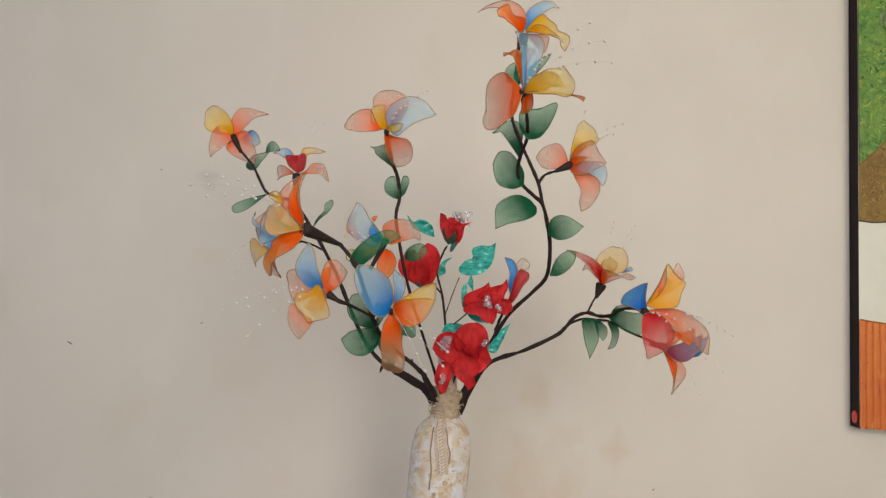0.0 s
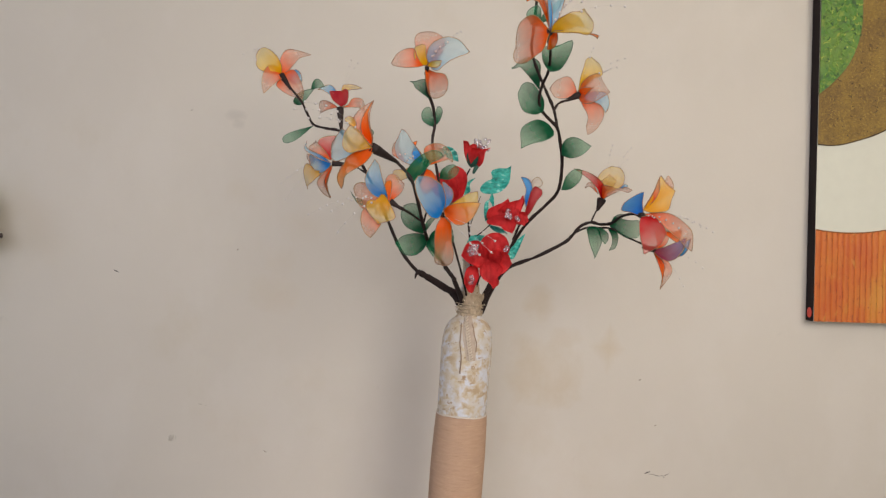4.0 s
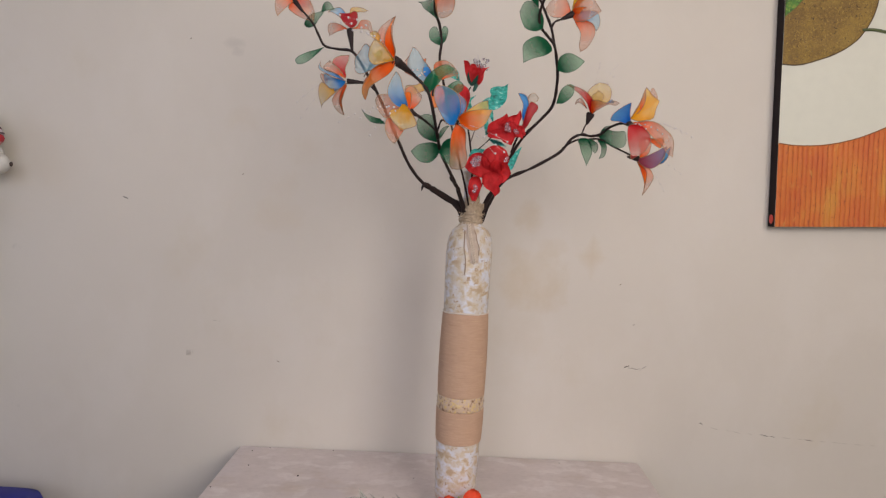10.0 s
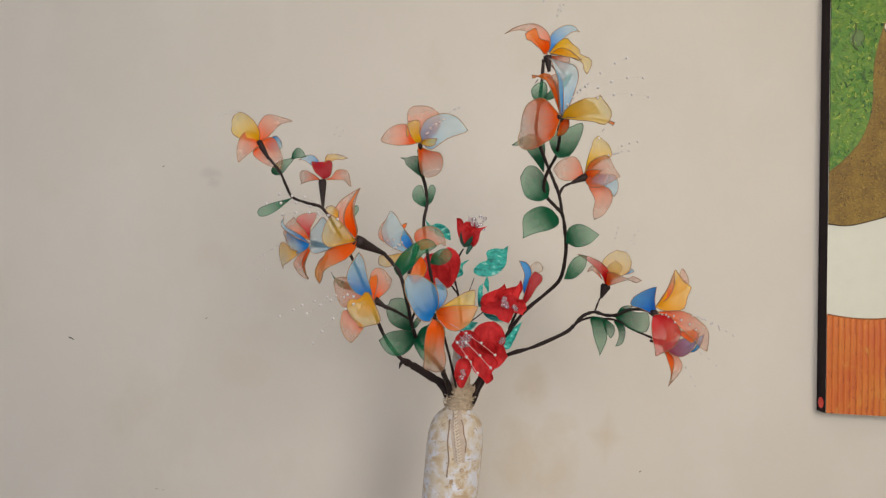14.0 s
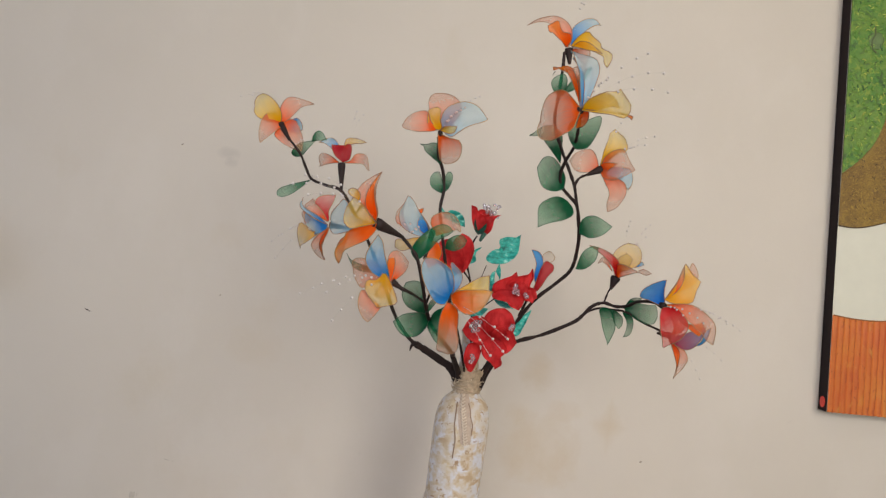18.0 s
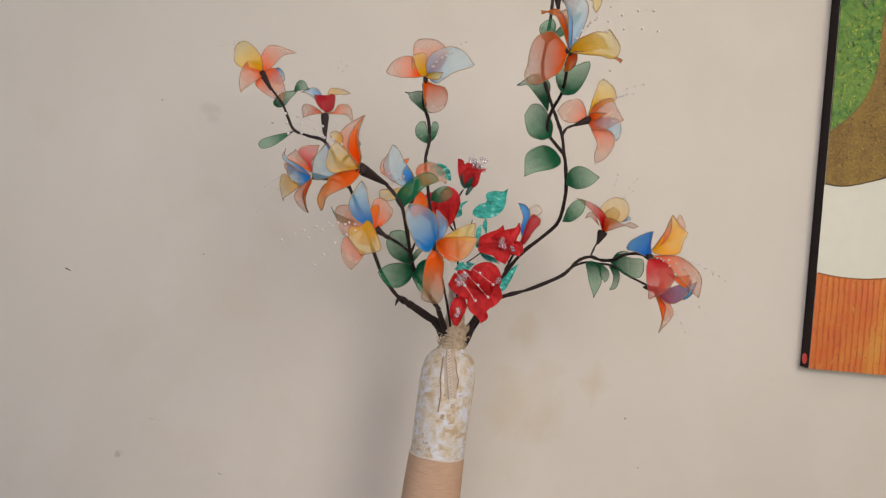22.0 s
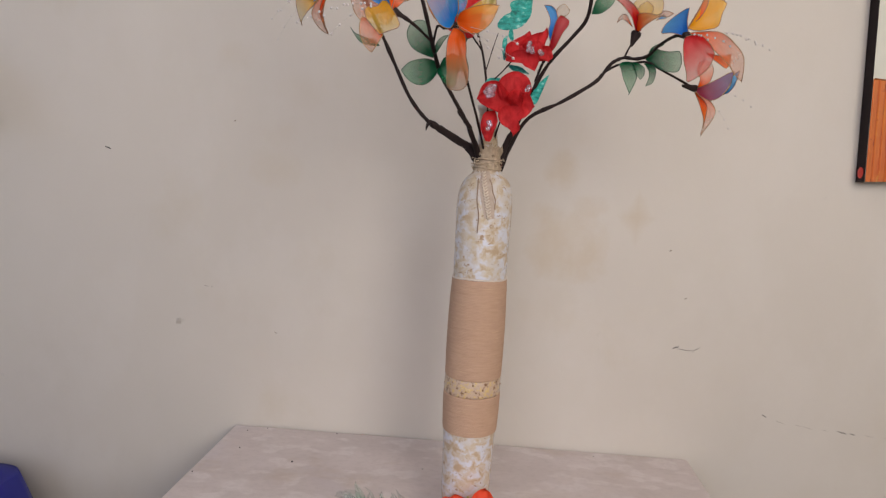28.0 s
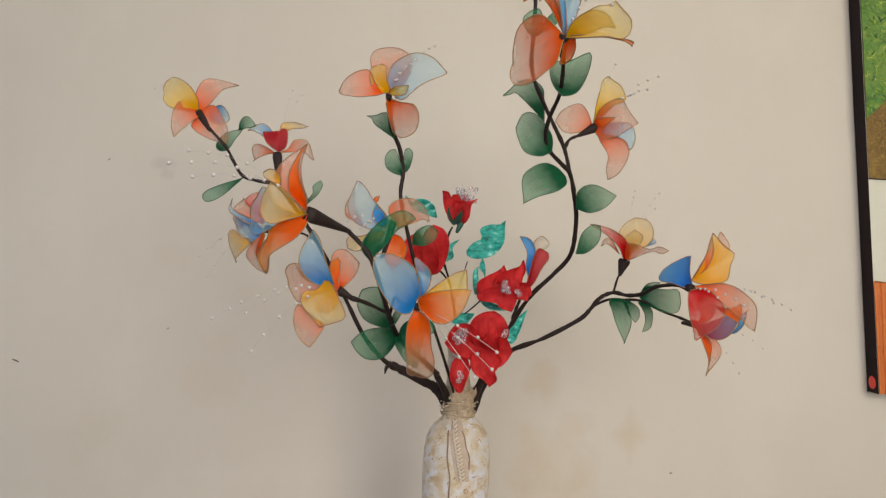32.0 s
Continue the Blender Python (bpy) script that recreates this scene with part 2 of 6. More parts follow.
def box(bm, lo, hi, bevel=0.0, index=0):
    vs = [bm.verts.new((x, y, z)) for x in (lo[0], hi[0]) for y in (lo[1], hi[1]) for z in (lo[2], hi[2])]
    fs = [bm.faces.new([vs[i] for i in q]) for q in
          ((0, 1, 3, 2), (4, 6, 7, 5), (0, 4, 5, 1), (2, 3, 7, 6), (0, 2, 6, 4), (1, 5, 7, 3))]
    for f in fs:
        f.material_index = index
    if bevel:
        edges = list({e for f in fs for e in f.edges})
        bmesh.ops.bevel(bm, geom=edges, offset=bevel, segments=2, affect="EDGES", profile=0.5)


def smooth_path(points, per=6):
    """A rounded line through the points."""
    p = [Vector(q) for q in points]
    p = [2 * p[0] - p[1]] + p + [2 * p[-1] - p[-2]]
    out = []
    for i in range(1, len(p) - 2):
        a, b, c, d = p[i - 1:i + 3]
        for k in range(per):
            s = k / per
            out.append(0.5 * ((2 * b) + (c - a) * s + (2 * a - 5 * b + 4 * c - d) * s * s + (3 * b - a - 3 * c + d) * s ** 3))
    return out + [p[-2]]


def tube(bm, line, radius, sides=8, index=0, closed=False):
    """A pipe along the line; radius is a number or a function of 0..1."""
    rings, count = [], len(line)
    side = None
    for i, q in enumerate(line):
        ahead = (line[(i + 1) % count] - line[i - 1]) if closed or 0 < i < count - 1 else (line[1] - line[0] if i == 0 else line[-1] - line[-2])
        ahead = ahead.normalized() if ahead.length > 1e-9 else Vector((0, 0, 1))
        if side is None:
            side = ahead.orthogonal().normalized()
        side = side - ahead * side.dot(ahead)
        side = side.normalized() if side.length > 1e-6 else ahead.orthogonal().normalized()
        up = ahead.cross(side)
        r = radius(i / max(1, count - 1)) if callable(radius) else radius
        rings.append([bm.verts.new(q + (side * math.cos(a) + up * math.sin(a)) * r)
                      for a in (2 * math.pi * k / sides for k in range(sides))])
    last = count if closed else count - 1
    for i in range(last):
        a, b = rings[i], rings[(i + 1) % count]
        for k in range(sides):
            bm.faces.new((a[k], a[(k + 1) % sides], b[(k + 1) % sides], b[k])).material_index = index
    if not closed:
        bm.faces.new(rings[0][::-1]).material_index = index
        bm.faces.new(rings[-1]).material_index = index


def ball(bm, at, r, index=0, rows=6, sides=8, squash=1.0):
    m = Matrix.Translation(at) @ Matrix.Diagonal((r, r, r * squash, 1))
    made = bmesh.ops.create_uvsphere(bm, u_segments=sides, v_segments=rows, radius=1.0, matrix=m)
    for f in {f for v in made["verts"] for f in v.link_faces}:
        f.material_index = index


def lathe(bm, profile, axis, sides=48, index=0, wobble=None):
    """Turns (radius, height) pairs about a line given by axis(height)."""
    rings = []
    for r, z in profile:
        c = axis(z)
        ring = []
        for k in range(sides):
            a = 2 * math.pi * k / sides
            q = r + (wobble(a, z) if wobble else 0)
            ring.append(bm.verts.new((c.x + q * math.cos(a), c.y + q * math.sin(a), c.z)))
        rings.append(ring)
    for a, b in zip(rings, rings[1:]):
        for k in range(sides):
            bm.faces.new((a[k], a[(k + 1) % sides], b[(k + 1) % sides], b[k])).material_index = index
    return rings


def blade(bm, base, tip, wide, a, b, bow=0.0, arch=0.1, cup=0.2, roll=0.0, hook=0.0, rim=0.0006, frill=0.03, rows=14, cols=8, facing=(0, -1, 0), seed=0):
    """A petal or leaf: a curved sheet from base to tip with a wire rim. a and b shape its outline towards base and tip,
    bow and hook bend it sideways, arch lengthways and cup across."""
    base, tip = Vector(base), Vector(tip)
    axis = tip - base
    long = axis.length
    axis.normalize()
    front = Vector(facing)
    front -= axis * front.dot(axis)
    front = front.normalized() if front.length > 0.05 else axis.orthogonal().normalized()
    front = Matrix.Rotation(radians(roll), 3, axis) @ front
    side = axis.cross(front)
    top = (a / (a + b)) ** a * (b / (a + b)) ** b
    uv = bm.loops.layers.uv.verify()

    def at(s, v):
        half = 0.5 * wide * (max(s, 0.0) ** a * max(1 - s, 0.0) ** b) / top
        half *= 1 + 0.09 * noise.noise((3.1 * s, 1.5 * (v > 0) + 0.3 * v, seed * 0.73))
        wave = frill * wide * v * v * math.sin(9 * s + 2.2 * v + seed) * s
        return (base + axis * (long * s) + side * (long * (bow * 4 * s * (1 - s) + hook * s ** 4) + half * v)
                + front * (long * arch * 4 * s * (1 - s) + cup * half * v * v + wave))
    steps = [0.5 - 0.5 * math.cos(math.pi * (0.02 + 0.98 * i / rows)) for i in range(rows + 1)]
    steps[-1] = 0.9985
    grid = [[bm.verts.new(at(s, 2 * j / cols - 1)) for j in range(cols + 1)] for s in steps]
    for i in range(rows):
        for j in range(cols):
            f = bm.faces.new((grid[i][j], grid[i][j + 1], grid[i + 1][j + 1], grid[i + 1][j]))
            for loop, (u, v) in zip(f.loops, ((i, j), (i, j + 1), (i + 1, j + 1), (i + 1, j))):
                loop[uv].uv = (steps[u], v / cols)
    if rim:
        line = [at(s, -1) for s in steps] + [at(s, 1) for s in reversed(steps)]
        tube(bm, line, rim, 5, 1, closed=True)


def sheet(bm, base, tip, left, right, arch=0.1, cup=0.2, rim=0.0005, frill=0.02, rows=16, cols=8, facing=(0, -1, 0), seed=0):
    """A petal or leaf stretched between two bent wires that run from base to tip; left and right say how each wire
    is bent, in hundredths of the length along and across. arch and cup curve the cloth."""
    base, tip = Vector(base), Vector(tip)
    axis = tip - base
    long = axis.length
    axis.normalize()
    front = Vector(facing)
    front -= axis * front.dot(axis)
    front = front.normalized() if front.length > 0.05 else axis.orthogonal().normalized()
    side = axis.cross(front)
    edges = []
    for bends in (left, right):
        line = smooth_path([(0, 0, 0)] + [(u / 100, v / 100, 0) for u, v in bends] + [(1, 0, 0)], 8)
        run = [0.0]
        for p, q in zip(line, line[1:]):
            run.append(run[-1] + (q - p).length)
        pick, k = [], 0
        for i in range(rows + 1):
            want = run[-1] * (0.01 + 0.989 * i / rows)
            while k < len(run) - 2 and run[k + 1] < want:
                k += 1
            pick.append(line[k].lerp(line[k + 1], (want - run[k]) / max(1e-9, run[k + 1] - run[k])))
        edges.append(pick)
    uv = bm.loops.layers.uv.verify()

    def at(i, v):
        s = i / rows
        q = edges[0][i].lerp(edges[1][i], 0.5 + 0.5 * v)
        half = 0.5 * (edges[1][i] - edges[0][i]).length
        wave = frill * s * v * v * math.sin(11 * s + 2.2 * v + seed) + 0.02 * noise.noise((4 * s, 2 * v, seed * 0.7))
        return base + (axis * q.x + side * q.y + front * (arch * 4 * s * (1 - s) + cup * half * v * v + wave)) * long
    grid = [[bm.verts.new(at(i, 2 * j / cols - 1)) for j in range(cols + 1)] for i in range(rows + 1)]
    for i in range(rows):
        for j in range(cols):
            f = bm.faces.new((grid[i][j], grid[i][j + 1], grid[i + 1][j + 1], grid[i + 1][j]))
            for loop, (u, v) in zip(f.loops, ((i, j), (i, j + 1), (i + 1, j + 1), (i + 1, j))):
                loop[uv].uv = (u / rows, v / cols)
    if rim:
        tube(bm, [at(i, -1) for i in range(rows + 1)] + [at(i, 1) for i in reversed(range(rows + 1))], rim, 5, 1, closed=True)


# ---- parts of the nylon flowers ----
COUNT = [0]


def branch(name, label):
    ob = new("flower_branch")
    return tagged(ob, label, "flower branch", "branches in the vase")


def stem(owner, points, thick, thin):
    COUNT[0] += 1
    bm, k = bmesh.new(), COUNT[0]
    line = smooth_path(points)
    tube(bm, line, lambda s: 0.82 * (thick + (thin - thick) * s) * (1 + 0.34 * noise.noise((s * len(line) * 0.37, k, 0)) + 0.22 * noise.noise((s * len(line) * 0.9, k, 5))), 9)
    return part("stem", bm, TAPE, owner)


def leaf(owner, base, tip, wide, a, b, bow, arch, cup, roll, hook, kind):
    COUNT[0] += 1
    bm = bmesh.new()
    blade(bm, base, tip, wide, a, b, bow, arch, cup, roll, hook, 0.00045, seed=COUNT[0])
    return part("leaf", bm, [NYLON["green"], RIM_GREEN], owner)


def flower(owner, label, hub, back, wide):
    """The dark calyx that carries the petals."""
    bm = bmesh.new()
    hub, back = Vector(hub), Vector(back)
    line = [back.lerp(hub, i / 8) for i in range(9)]
    tube(bm, line, lambda s: 0.0018 + (wide - 0.0018) * (s ** 1.05) * (1 if s < 0.95 else 0.8), 10)
    return part("flower", bm, TAPE, owner, label)


def wire_leaf(owner, base, tip, left, right, arch, cup):
    COUNT[0] += 1
    bm = bmesh.new()
    sheet(bm, base, tip, left, right, arch, cup, 0.00042, seed=COUNT[0])
    return part("leaf", bm, [NYLON["green"], RIM_GREEN], owner)


def petal(owner, kind, base, tip, left, right, arch, cup):
    COUNT[0] += 1
    bm = bmesh.new()
    sheet(bm, base, tip, left, right, arch, cup, 0.00042, seed=COUNT[0])
    rim = RIM_GOLD if COUNT[0] % 3 == 0 else RIM_DARK
    return part("petal", bm, [NYLON[kind], rim], owner, {
        "orange": "sheer orange nylon petal", "vivid": "vivid orange nylon petal", "lemon": "lemon yellow nylon petal", "yellow": "sheer yellow nylon petal", "gold": "golden yellow nylon petal", "tangerine": "tangerine orange nylon petal", "sky": "pale sky blue nylon petal",
        "blue": "sheer blue nylon petal", "deepblue": "deep blue nylon petal", "red": "sheer red nylon petal",
        "crimson": "dark red nylon petal", "violet": "violet nylon petal", "amber": "amber orange nylon petal", "deepsky": "sky blue nylon petal", "cream": "pale cream nylon petal"}[kind])


def stamen(owner, hub, tip, beads, start=0.4, thread=0.00006):
    """A clear thread with small pearls strung along its outer length."""
    COUNT[0] += 1
    bm = bmesh.new()
    hub, tip = Vector(hub), Vector(tip)
    sag = Vector((0, 0, (0.12 if thread < 0.00015 else 0.03) * (tip - hub).length))
    line = [hub.lerp(tip, s / 10) + sag * (4 * s / 10 * (1 - s / 10)) for s in range(11)]
    tube(bm, line, thread, 4, 1)
    for i in range(beads):
        s = start + (1 - start) * (i + 0.5 + random.uniform(-0.12, 0.12)) / (beads - 0.45)
        s = min(1.0, s)
        k = min(9, int(s * 10))
        q = line[k].lerp(line[k + 1], s * 10 - k)
        ball(bm, q + Vector((random.uniform(-1, 1), random.uniform(-1, 1), random.uniform(-1, 1))) * 0.0006, 0.0013)
    return part("stamen", bm, [PEARL, THREAD if thread < 0.00015 else PEARL], owner, "clear thread strung with pearls")

# ---- the room ----
def slab(name, lo, hi, mat, label, category):
    bm = bmesh.new()
    box(bm, lo, hi)
    return tagged(part(name, bm, mat, smooth=False), label, category, kind="structure")


CEILING = plain("ceiling_paint", (0.78, 0.76, 0.72), 0.85, 0.05, 8, relief=0.05)
OTHER = plain("dull_wall_paint", (0.58, 0.54, 0.48), 0.8, 0.08, 4, relief=0.05)
FLOOR = plain("floor_tile", (0.13, 0.115, 0.10), 0.4, 0.12, 14, relief=0.05)
wall_back = slab("wall_back", (-2.4, 1.19, 0), (2.6, 1.34, 2.7), WALL, "cream painted plaster wall with faint stains and scratches", "wall")
bm = bmesh.new()
for lo, hi in (((-2.55, -1.6, 0), (-2.4, -1.0, 2.7)), ((-2.55, 0.3, 0), (-2.4, 1.34, 2.7)), ((-2.55, -1.0, 0), (-2.4, 0.3, 1.20)), ((-2.55, -1.0, 2.44), (-2.4, 0.3, 2.7))):
    box(bm, lo, hi)
tagged(part("wall_left", bm, OTHER, smooth=False), "dull cream painted plaster wall with a window", "wall", kind="structure")
slab("wall_right", (2.6, -1.6, 0), (2.75, 1.34, 2.7), OTHER, "dull cream painted plaster wall", "wall")
slab("floor", (-2.55, -1.6, -0.12), (2.75, 1.34, 0), FLOOR, "plain tiled floor of the room", "floor")
slab("ceiling", (-2.55, -1.6, 2.7), (2.75, 1.34, 2.82), CEILING, "white painted ceiling", "ceiling")
# unseen wall; its left opening is only made for the fill lamp
bm = bmesh.new()
for lo, hi in (((-2.4, -1.6, 0), (-0.94, -1.46, 2.7)), ((0.10, -1.6, 0), (0.40, -1.46, 2.7)), ((1.60, -1.6, 0), (2.6, -1.46, 2.7)),
               ((-0.94, -1.6, 2.58), (0.10, -1.46, 2.7)), ((0.40, -1.6, 2.62), (1.60, -1.46, 2.7)), ((0.40, -1.6, 0), (1.60, -1.46, 1.34))):
    box(bm, lo, hi)
tagged(part("wall_front", bm, OTHER, smooth=False), "dull cream painted wall with a window and an added opening for fill light", "wall", kind="structure")

# marks on the wall
SCRATCH = plain("scratch_graphite", (0.075, 0.06, 0.055), 0.8)
SMUDGE = plain("smudge_grime", (0.34, 0.29, 0.24), 0.85)


def scratch(x, z, long, turn, thick, mat=SCRATCH):
    COUNT[0] += 1
    bm = bmesh.new()
    d = Vector((math.cos(radians(turn)), 0, math.sin(radians(turn))))
    line = [Vector((x, 1.1898, z)) + d * (long * (s / 6 - 0.5)) + Vector((0, 0, 0.12 * long * noise.noise((s * 0.9, COUNT[0], 0)))) for s in range(7)]
    tube(bm, line, lambda s: thick * (0.35 + 0.65 * math.sin(math.pi * min(0.97, max(0.03, s)))), 5)
    ob = part("scratch", bm, mat, wall_back)
    return ob


scratch(-0.745, 1.292, 0.013, -20, 0.0012)
scratch(0.093, 1.854, 0.010, 60, 0.0009)
scratch(-0.407, 0.944, 0.007, -30, 0.0012, SMUDGE)
scratch(-0.549, 1.030, 0.010, -6, 0.0007, SMUDGE)
scratch(-0.537, 1.029, 0.004, 20, 0.0006, SMUDGE)
scratch(0.362, 0.966, 0.012, 25, 0.0011)
scratch(0.380, 0.962, 0.032, -6, 0.0005)
scratch(0.400, 0.965, 0.014, 30, 0.0005)
for i in range(15):
    s = i / 14
    scratch(0.535 + 0.375 * s + 0.004 * (i % 3), 0.845 - 0.034 * s ** 0.45, 0.018 if i % 2 else 0.010, -26 + 24 * s ** 0.5, 0.0009 if i in (0, 5, 6, 9) else 0.00045, SCRATCH if i in (0, 5, 6, 9) else SMUDGE)
for x, z, r in ((-0.605, 1.634, 0.0013), (-0.490, 1.353, 0.0014), (0.337, 1.148, 0.0016), (0.372, 1.06, 0.0012)):
    scratch(x, z, 0.005, 35, r, SMUDGE)
GREY_MARK = plain("grey_scuff", (0.47, 0.425, 0.375), 0.85, 0.15, 300)
for i in range(4):
    scratch(-0.610 + 0.0026 * i, 0.955 + 0.001 * (i % 2), 0.012, 88, 0.0016, GREY_MARK)
scratch(-0.597, 0.957, 0.008, 85, 0.0008, GREY_MARK)

# ---- table ----


def table_cover():
    m, t, b = material("table_laminate", 0.42, spec=0.45)
    at = coords(t, scale=(1, 1.5, 1))
    c = ramp(t, noise_tex(t, at, 9, 5), [(0.35, (0.55, 0.475, 0.450)), (0.65, (0.625, 0.545, 0.520))])
    dab = ramp(t, noise_tex(t, coords(t, scale=(1, 1.7, 1)), 19, 1.5, 0.4), [(0.55, grey(0)), (0.63, grey(1))])
    frayed = ramp(t, noise_tex(t, coords(t), 60, 4, 0.6), [(0.30, grey(0.2)), (0.55, grey(1))])
    c = mix(t, mix(t, 0.55, (0, 0, 0), mix(t, 1.0, dab, frayed, "MULTIPLY")), c, (0.71, 0.645, 0.62))
    blush = ramp(t, noise_tex(t, coords(t), 5, 3), [(0.50, grey(0)), (0.66, grey(0.4))])
    c = mix(t, blush, c, (0.535, 0.485, 0.515))
    tan = ramp(t, noise_tex(t, coords(t, scale=(1, 1.6, 1)), 11, 3), [(0.58, grey(0)), (0.70, grey(0.5))])
    c = mix(t, tan, c, (0.50, 0.40, 0.33))
    grain = ramp(t, noise_tex(t, coords(t, scale=(1, 1.6, 1)), 75, 4, 0.65), [(0.36, grey(1)), (0.52, grey(0))])
    c = mix(t, mix(t, 0.22, (0, 0, 0), grain), c, (0.42, 0.35, 0.33))
    t.links.new(c, b.inputs["Base Color"])
    bump(t, b, noise_tex(t, at, 90), 0.08)
    return m


COVER = table_cover()
DARKWOOD = plain("table_wood", (0.20, 0.12, 0.07), 0.5, 0.25, 30)
table = tagged(new("table"), "beige mottled table pushed against the wall", "table")
bm = bmesh.new()
box(bm, (-0.486, 0.52, 0.725), (0.401, 1.186, 0.75), 0.003)
part("tabletop", bm, COVER, table, smooth=False)
bm = bmesh.new()
box(bm, (-0.46, 0.56, 0.65), (0.375, 1.15, 0.7248))
part("apron", bm, DARKWOOD, table, smooth=False)
for x in (-0.43, 0.345):
    for y in (0.59, 1.12):
        bm = bmesh.new()
        box(bm, (x - 0.025, y - 0.025, 0), (x + 0.025, y + 0.025, 0.6498), 0.004)
        part("leg", bm, DARKWOOD, table, smooth=False)

CRUMB = plain("dark_crumb", (0.06, 0.045, 0.04), 0.8)
for x, y, r in ((-0.437, 1.086, 0.0015), (-0.325, 1.048, 0.0021), (-0.277, 1.178, 0.0013), (-0.092, 1.060, 0.0012), (-0.452, 1.160, 0.0013), (-0.418, 1.178, 0.0011), (-0.478, 0.985, 0.0014), (0.222, 1.165, 0.0010), (-0.36, 0.80, 0.0014), (0.21, 0.86, 0.0011)):
    bm = bmesh.new()
    ball(bm, Vector((x, y, 0.7506)), r, 0, 5, 7, 0.7)
    part("speck", bm, CRUMB, table, "dark speck of dirt")

# ---- bottle vase ----
def vase_axis(z):
    s = (z - 0.75) / 0.55
    return Vector((-0.0125 + 0.009 * s, 0.905 + 0.033 * s, z))


def sponge_paint():
    """White and tan paint dabbed on with a sponge, gold-brown flecks, under a clear gloss coat."""
    m, t, b = material("sponged_bottle_paint", 0.42, spec=0.4)
    b.inputs["Coat Weight"].default_value, b.inputs["Coat Roughness"].default_value = 0.55, 0.12
    at = coords(t, scale=(1, 1, 1.15))
    warp = node(t, "ShaderNodeTexNoise", Scale=60.0, Detail=3.0)
    t.links.new(at, warp.inputs["Vector"])
    push = t.nodes.new("ShaderNodeVectorMath")
    push.operation = "SCALE"
    push.inputs[3].default_value = 0.026
    t.links.new(warp.outputs["Color"], push.inputs[0])
    moved = t.nodes.new("ShaderNodeVectorMath")
    t.links.new(at, moved.inputs[0])
    t.links.new(push.outputs[0], moved.inputs[1])
    dab = noise_tex(t, moved.outputs[0], 72, 3, 0.5)
    c = ramp(t, dab, [(0.36, (0.425, 0.310, 0.195)), (0.43, (0.500, 0.405, 0.300)), (0.50, (0.535, 0.470, 0.405)), (0.545, (0.550, 0.538, 0.560)), (0.61, (0.575, 0.580, 0.640))])
    veil = ramp(t, noise_tex(t, at, 26, 4, 0.6), [(0.40, grey(0.6)), (0.54, grey(0))])
    c = mix(t, veil, c, (0.525, 0.445, 0.340))
    glaze = ramp(t, noise_tex(t, coords(t, scale=(1, 1, 0.5)), 40, 3, 0.5), [(0.60, grey(0)), (0.70, grey(0.5))])
    c = mix(t, glaze, c, (0.565, 0.440, 0.255))
    rubbed = ramp(t, noise_tex(t, moved.outputs[0], 125, 4, 0.6), [(0.605, grey(0)), (0.65, grey(0.85))])
    c = mix(t, rubbed, c, (0.300, 0.185, 0.095))
    t.links.new(c, b.inputs["Base Color"])
    bump(t, b, dab, 0.35, 0.002)
    return m


def glitter_paint():
    m, t, b = material("gold_glitter", 0.35, spec=0.5)
    b.inputs["Coat Weight"].default_value = 0.4
    n = noise_tex(t, coords(t), 150, 3, 0.6)
    c = ramp(t, n, [(0.36, (0.20, 0.105, 0.045)), (0.43, (0.50, 0.36, 0.26)), (0.54, (0.51, 0.375, 0.27)), (0.60, (0.60, 0.42, 0.14)), (0.68, (0.58, 0.46, 0.31))])
    t.links.new(c, b.inputs["Base Color"])
    bump(t, b, n, 0.8, 0.002)
    return m


def twine_cord():
    m, t, b = material("jute_twine", 0.85, spec=0.2)
    at = coords(t, scale=(1, 1, 9))
    n = noise_tex(t, at, 60, 5, 0.65)
    c = ramp(t, n, [(0.3, (0.430, 0.272, 0.180)), (0.7, (0.495, 0.325, 0.222))])
    worn = ramp(t, noise_tex(t, coords(t, scale=(1, 1, 1.6)), 38, 4, 0.6), [(0.50, grey(0)), (0.70, grey(0.5))])
    c = mix(t, worn, c, (0.42, 0.265, 0.185))
    strand = ramp(t, noise_tex(t, coords(t, scale=(1, 1, 22)), 26, 2), [(0.66, grey(0)), (0.72, grey(0.35))])
    c = mix(t, strand, c, (0.64, 0.48, 0.29))
    gap = ramp(t, noise_tex(t, coords(t, scale=(1, 1, 26)), 20, 3, 0.6), [(0.30, grey(0.4)), (0.36, grey(0))])
    c = mix(t, gap, c, (0.27, 0.155, 0.085))
    t.links.new(c, b.inputs["Base Color"])
    bump(t, b, noise_tex(t, coords(t, scale=(1, 1, 3)), 700, 3), 0.5, 0.0008)
    return m


SPONGE = sponge_paint()
TWINE = twine_cord()
GLITTER = glitter_paint()
FLECK = plain("brown_fleck", (0.26, 0.15, 0.065), 0.5, 0.3, 200)
LACE = plain("lace_fabric", (0.39, 0.30, 0.205), 0.7, 0.45, 190, relief=0.8)
LACE_LIGHT = plain("pale_thread", (0.66, 0.55, 0.40), 0.6, 0.2, 200)
LACE_PALE = nylon("lace_pale", (0.62, 0.52, 0.40), (0.70, 0.63, 0.55), 0.9, 0.5)

